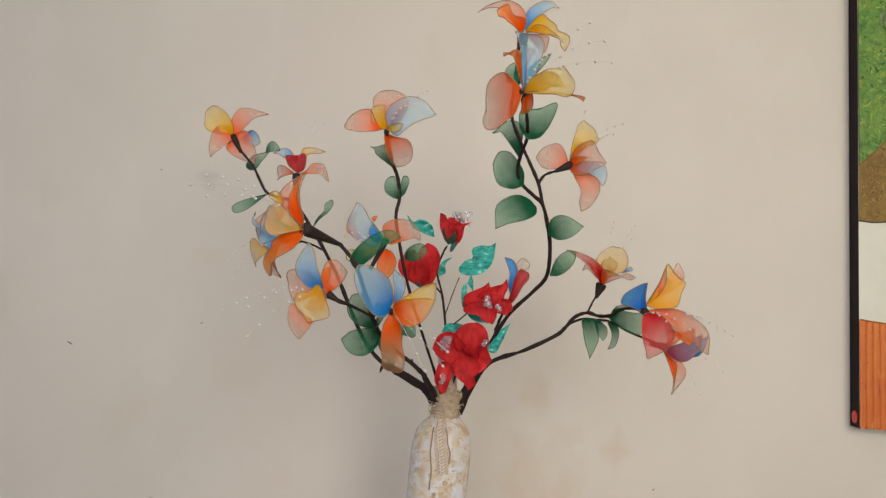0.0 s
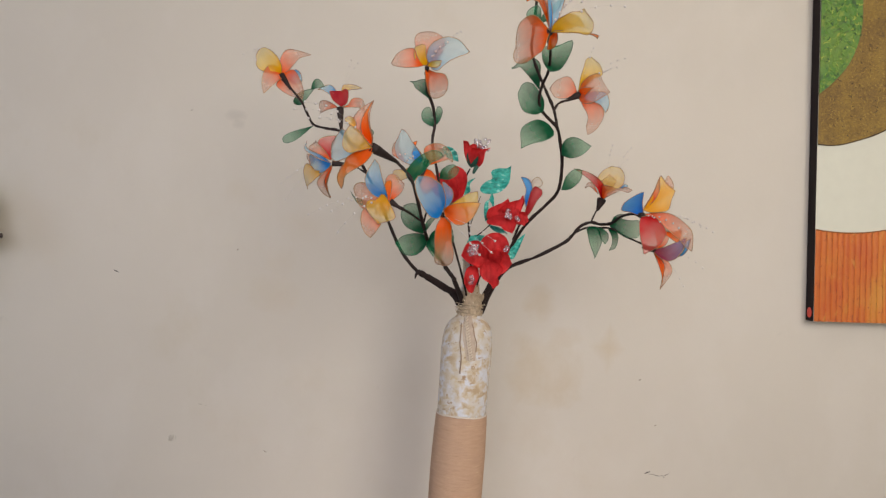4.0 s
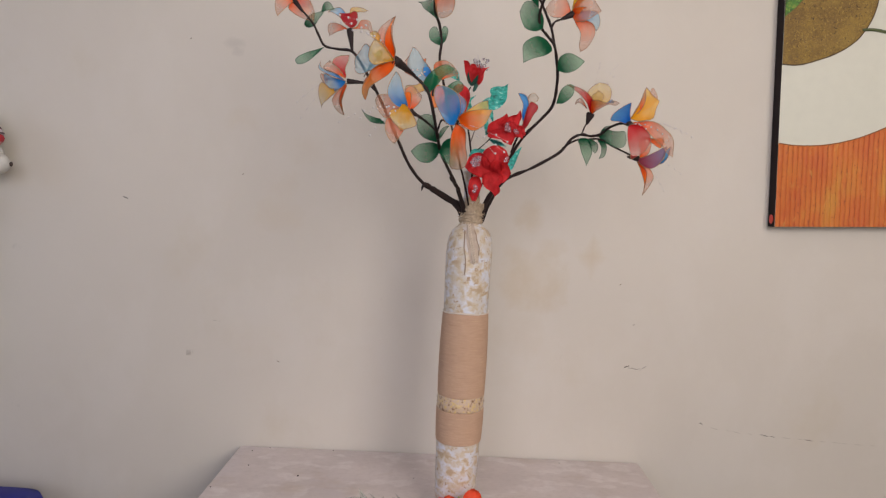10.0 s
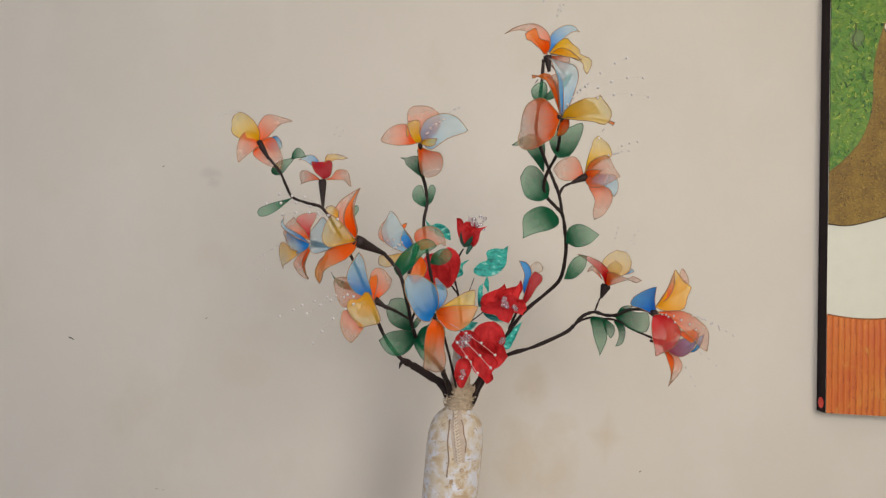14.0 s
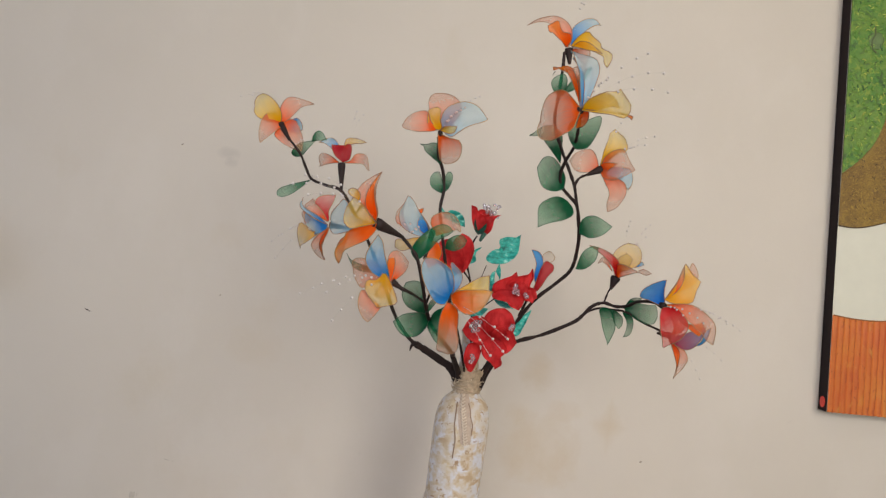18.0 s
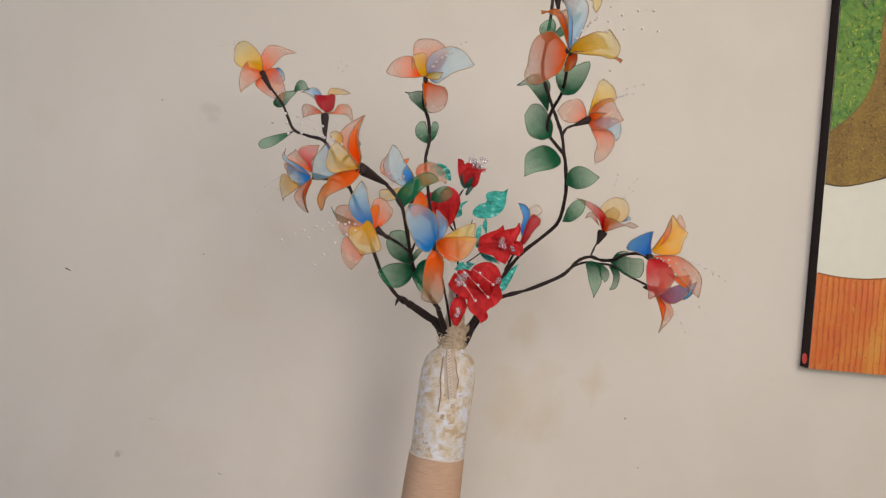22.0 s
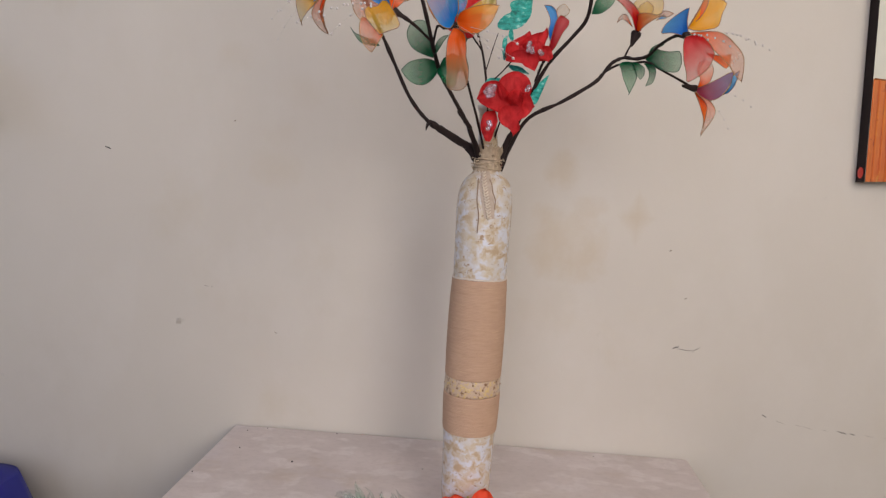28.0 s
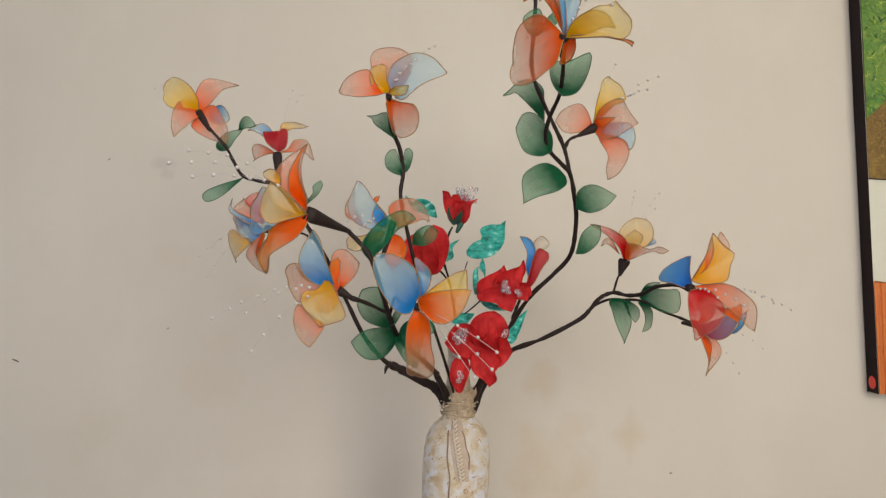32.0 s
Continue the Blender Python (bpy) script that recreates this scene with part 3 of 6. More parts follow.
vase = tagged(new("bottle_vase"), "sponge-painted bottle vase wrapped in jute twine", "vase")
vase.location = (0, 0, 0)
bm = bmesh.new()
up = [(0.0385, 1.1235), (0.0392, 1.14), (0.0398, 1.17), (0.0403, 1.195), (0.0406, 1.215), (0.0406, 1.228), (0.0400, 1.240), (0.0384, 1.251),
      (0.0354, 1.2605), (0.0300, 1.2685), (0.0232, 1.2745), (0.0188, 1.280), (0.0172, 1.290), (0.0168, 1.306), (0.0160, 1.309), (0.0150, 1.309), (0.0148, 1.300)]
lathe(bm, up, vase_axis, 56, 0, lambda a, z: 0.0004 * noise.noise((3 * math.cos(a), 3 * math.sin(a), 40 * z)))
part("bottle", bm, SPONGE, vase, "white and gold sponge-painted bottle")


def wrap(lo, hi, r_lo, r_hi, belly, pitch=0.0021):
    bm, prof, z = bmesh.new(), [], lo
    while z <= hi:
        s = (z - lo) / (hi - lo)
        r = r_lo + (r_hi - r_lo) * s + belly * math.sin(math.pi * s)
        k = noise.noise((z * 900, 3.3, 0)) * 0.0003
        prof += [(r - 0.0001 + k, z), (r + 0.0004 + k, z + pitch * 0.35), (r + 0.0004 + k, z + pitch * 0.65)]
        z += pitch
    prof = [(r_lo - 0.004, lo + 0.0003)] + prof + [(r_hi - 0.004, z)]
    lathe(bm, prof, vase_axis, 56, 0, lambda a, q: 0.0003 * noise.noise((2 * math.cos(a), 2 * math.sin(a), q * 260)))
    return part("twine_wrap", bm, TWINE, vase)


wrap(0.979, 1.1232, 0.0414, 0.0400, 0.0014)
wrap(0.897, 0.9525, 0.0400, 0.0418, 0.0005)
bm = bmesh.new()
lathe(bm, [(0.036, 0.9531), (0.0402, 0.9533), (0.0413, 0.956), (0.0415, 0.966), (0.0413, 0.976), (0.0402, 0.9788), (0.036, 0.9789)], vase_axis, 72, 0,
      lambda a, z: 0.0008 * noise.noise((40 * math.cos(a), 40 * math.sin(a), 900 * z)))
for k in range(30):
    a, z = random.uniform(0, 2 * math.pi), random.uniform(0.955, 0.977)
    c = vase_axis(z)
    ball(bm, c + Vector((0.0414 * math.cos(a), 0.0414 * math.sin(a), 0)), random.uniform(0.0007, 0.0017), 1, 4, 6, random.uniform(0.6, 1.1))
part("glitter_band", bm, [GLITTER, FLECK], vase, "band of gold glitter with brown flecks")
bm = bmesh.new()
lathe(bm, [(0.0, 0.7505), (0.030, 0.7505), (0.0335, 0.754), (0.0345, 0.77), (0.0362, 0.81), (0.0378, 0.86), (0.0385, 0.8975)], vase_axis, 56)
part("bottle_base", bm, SPONGE, vase, "white and gold sponge-painted lower bottle")
bm = bmesh.new()
rings = lathe(bm, [(0.0215, 1.271), (0.0200, 1.278), (0.0188, 1.286), (0.0184, 1.294), (0.0196, 1.302), (0.0214, 1.309), (0.0226, 1.315)], vase_axis, 64, 0,
              lambda a, z: 0.0022 * noise.noise((4 * math.cos(a), 4 * math.sin(a), 130 * z)) + 0.0013 * noise.noise((11 * math.cos(a), 11 * math.sin(a), 240 * z)))
for k, row in enumerate(rings):
    for v in row:
        v.co.z += (0.002 + 0.0012 * k) * noise.noise((v.co.x * 170, v.co.y * 170, k * 0.3))
for z0, lean in ((1.283, 0.0016), (1.291, -0.002), (1.296, 0.001)):
    c = vase_axis(z0)
    tube(bm, [c + Vector((0.0202 * math.cos(a), 0.0202 * math.sin(a), lean * math.sin(2 * a))) for a in (2 * math.pi * k / 40 for k in range(40))],
         lambda s: 0.0013 + 0.0005 * noise.noise((s * 20, z0 * 50, 0)), 6, 0, closed=True)
part("lace_collar", bm, LACE, vase, "knotted beige lace round the neck")
for turn in range(5):
    a = turn * 1.3 + 0.4
    c = vase_axis(1.300)
    bm = bmesh.new()
    d = Vector((math.cos(a), math.sin(a), 0))
    blade(bm, c + d * 0.015, c + d * 0.023 + Vector((0, 0, 0.008 + 0.005 * (turn % 3))), 0.013, 0.5, 0.7, 0, 0.1, 0.3, 0, 0, 0.0, 0.12, facing=tuple(-d), seed=turn)
    part("lace_tip", bm, LACE_PALE, vase)
def bottle_surface(z, a, out=0.0):
    """The point of the bottle's outside at height z and angle a, out metres off it."""
    rows = [(r, q) for r, q in up if q < 1.31]
    r = rows[0][0]
    for (r0, z0), (r1, z1) in zip(rows, rows[1:]):
        if z0 <= z <= z1:
            r = r0 + (r1 - r0) * (z - z0) / (z1 - z0)
    return vase_axis(z) + Vector(((r + out) * math.cos(a), (r + out) * math.sin(a), 0))


BRAID = plain("pale_braid", (0.60, 0.50, 0.40), 0.7, 0.25, 190, relief=0.4)
FLAP = plain("beige_ribbon", (0.43, 0.34, 0.27), 0.75, 0.2, 160, relief=0.5)
bm = bmesh.new()
rows = []
for i in range(25):
    s = i / 24
    z = 1.279 - 0.066 * s
    half = 0.26 * (1 - 0.35 * s ** 2)
    rows.append([bm.verts.new(bottle_surface(z, -1.62 + half * (2 * k / 6 - 1) + 0.26 * s, 0.0012 + 0.0006 * noise.noise((k * 0.7, s * 9, 0)))) for k in range(7)])
for a, b in zip(rows, rows[1:]):
    for k in range(6):
        bm.faces.new((a[k], a[k + 1], b[k + 1], b[k]))
part("ribbon_flap", bm, FLAP, vase, "beige ribbon hanging from the neck")
bm = bmesh.new()
for i in range(17):
    s = i / 16
    z, a = 1.275 - 0.063 * s, -1.74 + 0.36 * s ** 0.8
    for way in (-1, 1):
        q = bottle_surface(z, a, 0.0030)
        e = bottle_surface(z + 0.0036, a + way * 0.100 * (1 - 0.25 * s), 0.0022)
        tube(bm, [q.lerp(e, k / 4) for k in range(5)], lambda v: 0.00085 * (0.6 + 0.9 * math.sin(math.pi * (0.15 + 0.7 * v))), 6)
part("braid", bm, BRAID, vase, "hanging plaited braid trim")
CORD_BROWN = plain("brown_cord", (0.26, 0.17, 0.11), 0.7, 0.2, 200)
for start, turn, low in ((-1.92, 0.20, 1.192), (-1.40, 0.22, 1.226)):
    bm = bmesh.new()
    line = [bottle_surface(1.268 - (1.268 - low) * i / 23, start + turn * math.sin(1.5 * i / 23) + 0.02 * math.sin(i * 0.5), 0.0009) for i in range(24)]
    tube(bm, line, 0.0009, 5)
    part("cord_end", bm, CORD_BROWN, vase)
bm = bmesh.new()
foot, head = vase_axis(1.296), Vector((-0.007, 0.926, 1.372))
prof = [(0.0166, 0.0), (0.0158, 0.12), (0.0147, 0.28), (0.0134, 0.5), (0.0126, 0.75), (0.0124, 0.90), (0.0142, 0.905), (0.0145, 0.95), (0.0142, 0.995), (0.0118, 1.0), (0.0110, 0.96)]
lathe(bm, prof, lambda s: foot.lerp(head, s), 32, 0, lambda a, s: 0.0004 * noise.noise((3 * math.cos(a), 3 * math.sin(a), 9 * s)))
part("bottle_neck", bm, SPONGE, vase, "white and tan sponge-painted bottle neck")
bm = bmesh.new()
c = vase_axis(1.1245)
tube(bm, [c + Vector((0.0394 * math.cos(a), 0.0394 * math.sin(a), 0.0009 * math.sin(3 * a + 0.6))) for a in (2 * math.pi * k / 64 for k in range(64))],
     lambda s: 0.0014 + 0.0005 * noise.noise((s * 30, 2, 0)), 7, 0, closed=True)
part("glue_seam", bm, plain("white_glue", (0.58, 0.50, 0.43), 0.3, 0.1, 150, relief=0.3), vase, "pale ring of dried glue above the twine")
for k in range(26):
    a, z = random.uniform(0, 2 * math.pi), random.uniform(1.279, 1.303)
    d = Vector((math.cos(a), math.sin(a), 0))
    p = vase_axis(z) + d * 0.0190
    q = p + d * random.uniform(0.003, 0.007) + Vector((0, 0, random.uniform(-0.006, 0.008)))
    side = d.cross(Vector((0, 0, 1))) * random.uniform(-0.006, 0.006)
    bm = bmesh.new()
    tube(bm, smooth_path([p, p.lerp(q, 0.5) + side * 0.3 + d * 0.001, q + side], 3), lambda s: 0.0011 * (1 - 0.6 * s), 5)
    part("frayed_thread", bm, LACE if k % 3 else LACE_LIGHT, vase)

# ---- painting in two canvas panels ----
CANVAS = plain("canvas_cream", (0.600, 0.585, 0.495), 0.7, 0.04, 40, relief=0.1)
EDGE = plain("canvas_edge", (0.013, 0.006, 0.008), 0.6, 0.2, spec=0.15)


def crusted_paint(name, low, mid, high, fine, grainy, drift):
    """Thick paint with curled strokes: broad colour drift, fine flecks and dark gaps between them."""
    m, t, b = material(name, 0.5)
    at = coords(t)
    warp = node(t, "ShaderNodeTexNoise", Scale=fine * 0.35, Detail=2.0)
    t.links.new(at, warp.inputs["Vector"])
    swirl = t.nodes.new("ShaderNodeVectorMath")
    swirl.operation = "SCALE"
    swirl.inputs[3].default_value = 0.03
    t.links.new(warp.outputs["Color"], swirl.inputs[0])
    moved = t.nodes.new("ShaderNodeVectorMath")
    t.links.new(at, moved.inputs[0])
    t.links.new(swirl.outputs[0], moved.inputs[1])
    n = noise_tex(t, moved.outputs[0], fine, 6, grainy)
    c = ramp(t, n, [(0.36, low), (0.46, mid), (0.54, mid), (0.62, high)])
    c = mix(t, ramp(t, noise_tex(t, at, 17, 6, 0.7), [(0.42, grey(0)), (0.60, grey(drift))]), c, high)
    c = mix(t, ramp(t, noise_tex(t, moved.outputs[0], fine * 0.8, 5, 0.7), [(0.56, grey(0)), (0.66, grey(0.5))]), c, low)
    t.links.new(c, b.inputs["Base Color"])
    bump(t, b, n, 0.9, 0.003)
    return m


BROWN = crusted_paint("paint_brown", (0.085, 0.045, 0.016), (0.215, 0.125, 0.030), (0.37, 0.235, 0.045), 230, 0.75, 0.60)
GREEN = crusted_paint("paint_green", (0.014, 0.060, 0.008), (0.058, 0.180, 0.014), (0.19, 0.27, 0.030), 105, 0.6, 0.40)
PALE_GREEN = plain("paint_pale_green", (0.20, 0.33, 0.05), 0.5, 0.25, 90)
LIME_PAINT = plain("paint_lime", (0.40, 0.44, 0.08), 0.5, 0.25, 90)
MID_GREEN = plain("paint_mid_green", (0.09, 0.22, 0.025), 0.5, 0.25, 90)
DEEP_GREEN = plain("paint_deep_green", (0.015, 0.075, 0.018), 0.5, 0.25, 90)
OCHRE = plain("paint_ochre", (0.36, 0.235, 0.05), 0.5, 0.25, 90)
OCHRE_DARK = plain("paint_dark_ochre", (0.20, 0.12, 0.03), 0.5, 0.3, 90)
UMBER = plain("paint_umber", (0.055, 0.028, 0.014), 0.5, 0.3, 90)
OLIVE = plain("paint_olive", (0.07, 0.09, 0.03), 0.6, 0.2)
RUST = plain("paint_rust", (0.24, 0.085, 0.02), 0.6, 0.3)
TURN_PANEL = Matrix.Translation((0.644, 1.16, 1.288)) @ Matrix.Rotation(radians(-2.3), 4, "Y")


def ridged_paint():
    m, t, b = material("paint_orange_ridges", 0.6)
    at = coords(t, scale=(1, 1, 0.12))
    c = ramp(t, noise_tex(t, coords(t, scale=(1, 1, 0.4)), 14, 5, 0.6), [(0.30, (0.42, 0.045, 0.012)), (0.45, (0.50, 0.095, 0.012)), (0.56, (0.54, 0.135, 0.015)), (0.68, (0.56, 0.235, 0.030))])
    c0 = t.nodes.new("ShaderNodeTexCoord")
    sep = t.nodes.new("ShaderNodeSeparateXYZ")
    t.links.new(c0.outputs["Object"], sep.inputs[0])
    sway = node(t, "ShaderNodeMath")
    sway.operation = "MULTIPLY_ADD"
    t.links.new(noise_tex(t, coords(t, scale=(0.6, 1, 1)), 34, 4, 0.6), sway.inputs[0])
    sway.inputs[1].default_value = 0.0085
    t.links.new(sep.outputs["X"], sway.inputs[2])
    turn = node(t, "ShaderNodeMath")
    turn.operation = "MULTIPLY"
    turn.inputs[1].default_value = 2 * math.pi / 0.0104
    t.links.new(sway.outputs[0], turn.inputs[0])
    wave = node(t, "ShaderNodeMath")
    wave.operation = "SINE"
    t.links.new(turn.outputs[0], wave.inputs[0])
    # highlight along the ridge tops, put into the colour
    crest_light = ramp(t, wave.outputs[0], [(0.0, grey(0.28)), (0.35, grey(0))])
    c = mix(t, crest_light, c, (0.60, 0.215, 0.036))
    # shade in the valleys between ridges, put into the colour, broken up by noise
    groove_shade = ramp(t, wave.outputs[0], [(0.0, grey(0)), (0.72, grey(0.05)), (0.96, grey(0.58))])
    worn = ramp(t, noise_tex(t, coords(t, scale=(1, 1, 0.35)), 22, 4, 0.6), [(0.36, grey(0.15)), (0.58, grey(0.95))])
    c = mix(t, mix(t, 1.0, groove_shade, worn, "MULTIPLY"), c, (0.26, 0.042, 0.010))
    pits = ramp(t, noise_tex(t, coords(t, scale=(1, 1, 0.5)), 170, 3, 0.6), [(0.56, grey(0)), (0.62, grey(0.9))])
    c = mix(t, mix(t, 1.0, groove_shade, pits, "MULTIPLY"), c, (0.09, 0.018, 0.008))
    speck = ramp(t, noise_tex(t, coords(t), 120, 4, 0.7), [(0.62, grey(0)), (0.70, grey(0.7))])
    c = mix(t, speck, c, (0.30, 0.055, 0.012))
    rub = ramp(t, noise_tex(t, coords(t, scale=(1, 1, 0.4)), 80, 4, 0.65), [(0.60, grey(0)), (0.70, grey(0.6))])
    c = mix(t, rub, c, (0.60, 0.26, 0.05))
    t.links.new(c, b.inputs["Base Color"])
    bump(t, b, noise_tex(t, at, 300), 0.4)
    return m


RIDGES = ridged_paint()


def swell(u):
    return min(0.275, 0.169 + 1.45 * (u - 0.06) ** 2)


def filled(points, mat, name, owner, thick, per=5):
    bm = bmesh.new()
    line = smooth_path([(u, 0, v) for u, v in points], per) if per > 1 else [Vector((u, 0, v)) for u, v in points]
    top = [bm.verts.new((q.x, -thick, q.z)) for q in line]
    low = [bm.verts.new((q.x, -0.0004, q.z)) for q in line]
    face = bm.faces.new(top)
    for i in range(len(line)):
        j = (i + 1) % len(line)
        bm.faces.new((top[i], low[i], low[j], top[j]))
    bmesh.ops.triangulate(bm, faces=[face])
    return part(name, bm, mat, owner, smooth=False)


def panel(left, width, shapes):
    ob = tagged(new("canvas_painting"), "abstract canvas panel of orange, cream, brown and green on the wall", "painting", "canvas panels on the wall")
    ob.matrix_world = TURN_PANEL @ Matrix.Translation((left, 0, 0))
    bm = bmesh.new()
    box(bm, (0, 0, 0), (width, 0.028, 0.92))
    for f in bm.faces:
        f.material_index = 0 if f.calc_center_median().y < 0.001 else 1
    part("canvas", bm, [CANVAS, EDGE], ob, smooth=False)
    bm = bmesh.new()
    cols = int(width / 0.0009)
    grid = []
    for i in range(cols + 1):
        u = width * i / cols
        w = u + left
        h = swell(w)
        deep = 0.0018 - 0.0013 * math.sin(2 * math.pi * w / 0.0104)
        grid.append([bm.verts.new((u + 0.0012 * noise.noise((w * 60, v * 9, 1)), -deep, v)) for v in (0.0005, h * 0.25, h * 0.5, h * 0.75, h - 0.002)]
                    + [bm.verts.new((u, -0.0004, h))])
    for a, b in zip(grid, grid[1:]):
        for k in range(5):
            bm.faces.new((a[k], b[k], b[k + 1], a[k + 1]))
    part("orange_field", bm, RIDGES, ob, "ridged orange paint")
    bm = bmesh.new()
    tube(bm, [Vector((0.002 + (width - 0.004) * i / 30, -0.0006, swell(left + width * i / 30))) for i in range(31)], 0.0014, 5)
    part("outline", bm, RUST, ob)
    shapes(ob)
    return ob


MOUND = ((0.0005, 0.336), (0.03, 0.334), (0.063, 0.341), (0.115, 0.360), (0.156, 0.390), (0.184, 0.44), (0.191, 0.50), (0.178, 0.55), (0.146, 0.602), (0.118, 0.655), (0.094, 0.701))
MEADOW = ((0.0005, 0.430), (0.025, 0.452), (0.052, 0.485), (0.069, 0.525), (0.076, 0.564), (0.077, 0.624), (0.088, 0.68), (0.104, 0.73), (0.125, 0.79), (0.14, 0.86), (0.142, 0.9195))


def inside(u, v, ring):
    odd = False
    for (a, b), (c, d) in zip(ring, ring[1:] + ring[:1]):
        if (b > v) != (d > v) and u < a + (c - a) * (v - b) / (d - b):
            odd = not odd
    return odd


def strokes(ob, name, ring, avoid, count, height, long, thick, curl, mats, label):
    """Short curled dabs of thick paint scattered over a painted field."""
    bm, made = bmesh.new(), 0
    while made < count:
        u, v, turn = random.uniform(0.004, 0.19), random.uniform(0.34, 0.91), random.uniform(0, 6.28)
        size, bend = long * random.uniform(0.5, 1.3), random.uniform(-curl, curl)
        if not inside(u, v, ring) or (avoid and inside(u, v, avoid)):
            continue
        q, line = Vector((u, -height, v)), []
        for k in range(5):
            line.append(q.copy())
            q += Vector((math.cos(turn), 0, math.sin(turn))) * (size / 4)
            turn += bend / 4
        if inside(q.x, q.z, ring):
            tube(bm, line, lambda s: thick * (0.5 + 0.7 * math.sin(math.pi * (0.1 + 0.8 * s))), 5, random.randrange(len(mats)))
            made += 1
    tagged(part(name, bm, mats, ob), label, kind="stuff")


def left_shapes(ob):
    meadow = list(MEADOW) + [(0.07, 0.9195), (0.0005, 0.9195)]
    mound = list(MOUND) + [(0.0005, 0.56)]
    strokes(ob, "thick_paint", meadow, None, 480, 0.0036, 0.0085, 0.0009, 4.5, [PALE_GREEN, LIME_PAINT, PALE_GREEN, MID_GREEN, MID_GREEN, DEEP_GREEN], "curled yellow-green dabs of thick paint")
    strokes(ob, "dabbed_paint", mound, meadow, 560, 0.0020, 0.0050, 0.0006, 2.0, [OCHRE, UMBER, OCHRE_DARK, OCHRE, OCHRE_DARK, OCHRE], "short ochre and umber dabs of paint")
    for ring, mat, deep in ((MOUND, UMBER, 0.0014), (MEADOW, OCHRE_DARK, 0.0030)):
        bm = bmesh.new()
        line = smooth_path([(u, -deep, v) for u, v in ring], 6)
        tube(bm, line, lambda s: 0.0011 + 0.0005 * noise.noise((s * 60, deep * 900, 0)), 5)
        part("outline", bm, mat, ob)
    filled([(0.0005, 0.336), (0.03, 0.334), (0.063, 0.341), (0.115, 0.360), (0.156, 0.390), (0.184, 0.44), (0.191, 0.50), (0.178, 0.55), (0.146, 0.602),
            (0.118, 0.655), (0.094, 0.701), (0.075, 0.69), (0.04, 0.62), (0.0005, 0.56)], BROWN, "brown_mound", ob, 0.0018)
    filled([(0.0005, 0.430), (0.025, 0.452), (0.052, 0.485), (0.069, 0.525), (0.076, 0.564), (0.077, 0.624), (0.088, 0.68), (0.104, 0.73),
            (0.125, 0.79), (0.14, 0.86), (0.142, 0.9195), (0.07, 0.9195), (0.0005, 0.9195)], GREEN, "green_field", ob, 0.0034)
    bm = bmesh.new()
    tube(bm, smooth_path([(0.043, -0.0036, 0.705), (0.044, -0.0036, 0.69), (0.039, -0.0036, 0.678), (0.040, -0.0036, 0.664), (0.047, -0.0036, 0.656)]), 0.0016, 5)
    part("paint_dent", bm, OLIVE, ob)
    bm = bmesh.new()
    ball(bm, Vector((0.047, -0.0034, 0.678)), 0.016, 0, 6, 12, 1.0)
    for v in bm.verts:
        v.co.y = -0.0034 + (v.co.y + 0.0034) * 0.05
        v.co.x += 0.006 * noise.noise((v.co.x * 90, v.co.z * 90, 3))
    part("paint_smear", bm, plain("paint_moss", (0.10, 0.16, 0.05), 0.6, 0.3, 120), ob)
    for pts in (((0.160, 0.404), (0.178, 0.405), (0.20, 0.402), (0.24, 0.392), (0.2665, 0.384)), ((0.132, 0.606), (0.146, 0.616), (0.165, 0.632), (0.20, 0.648), (0.24, 0.655), (0.2665, 0.66))):
        bm = bmesh.new()
        tube(bm, smooth_path([(u, -0.0008, v) for u, v in pts]), 0.0032, 6)
        part("painted_stem", bm, OLIVE, ob)
    bm = bmesh.new()
    ball(bm, Vector((-0.0005, 0.014, 0.016)), 0.009, squash=1.15)
    for v in bm.verts:
        v.co.x = max(-0.0012, min(0.0, v.co.x))
    part("red_dab", bm, plain("paint_red", (0.75, 0.06, 0.04), 0.5), ob)


def right_shapes(ob):
    bm = bmesh.new()
    tube(bm, smooth_path([(0.001, -0.0008, 0.382), (0.05, -0.0008, 0.36), (0.10, -0.0008, 0.35)]), 0.0032, 6)
    part("painted_stem", bm, OLIVE, ob)


panel(0.0, 0.267, left_shapes)
panel(0.278, 0.267, right_shapes)

# ---- things at the left: hanging ornament and covered chair ----
BLUE = plain("blue_satin", (0.009, 0.013, 0.20), 0.42, 0.35, 12, relief=0.1)


def chair_cover():
    ob = tagged(new("chair"), "chair under a royal blue satin cover beside the table", "chair")
    bm = bmesh.new()
    n, rows = 60, 26
    grid = []
    for j in range(rows + 1):
        s = j / rows
        z = 0.054 + 0.683 * (1 - s)
        ring = []
        for i in range(n):
            a = 2 * math.pi * i / n
            flare = 1.0 + 1.05 * min(s, 0.30) + 0.2 * s
            fold = 1 + 0.06 * s * math.sin(a * 9 + 1.2) + 0.03 * s * math.sin(a * 17)
            e = 0.30
            cx, sy = math.cos(a), math.sin(a)
            x = math.copysign(abs(cx) ** e, cx) * 0.20 * flare * fold
            y = math.copysign(abs(sy) ** e, sy) * 0.06 * (1 + 1.4 * s) * fold
            ring.append(bm.verts.new((x, y, z - (0.006 * abs(cx) ** 6 if j == 0 else 0))))
        grid.append(ring)
    for a, b in zip(grid, grid[1:]):
        for i in range(n):
            bm.faces.new((a[i], b[i], b[(i + 1) % n], a[(i + 1) % n]))
    bm.faces.new(grid[0])
    bmesh.ops.bevel(bm, geom=[e for e in bm.edges if all(v in grid[0] for v in e.verts)], offset=0.003, segments=2, affect="EDGES")
    part("cover", bm, BLUE, ob)
    ob.location = (-1.053, 1.02, -0.053)
    return ob


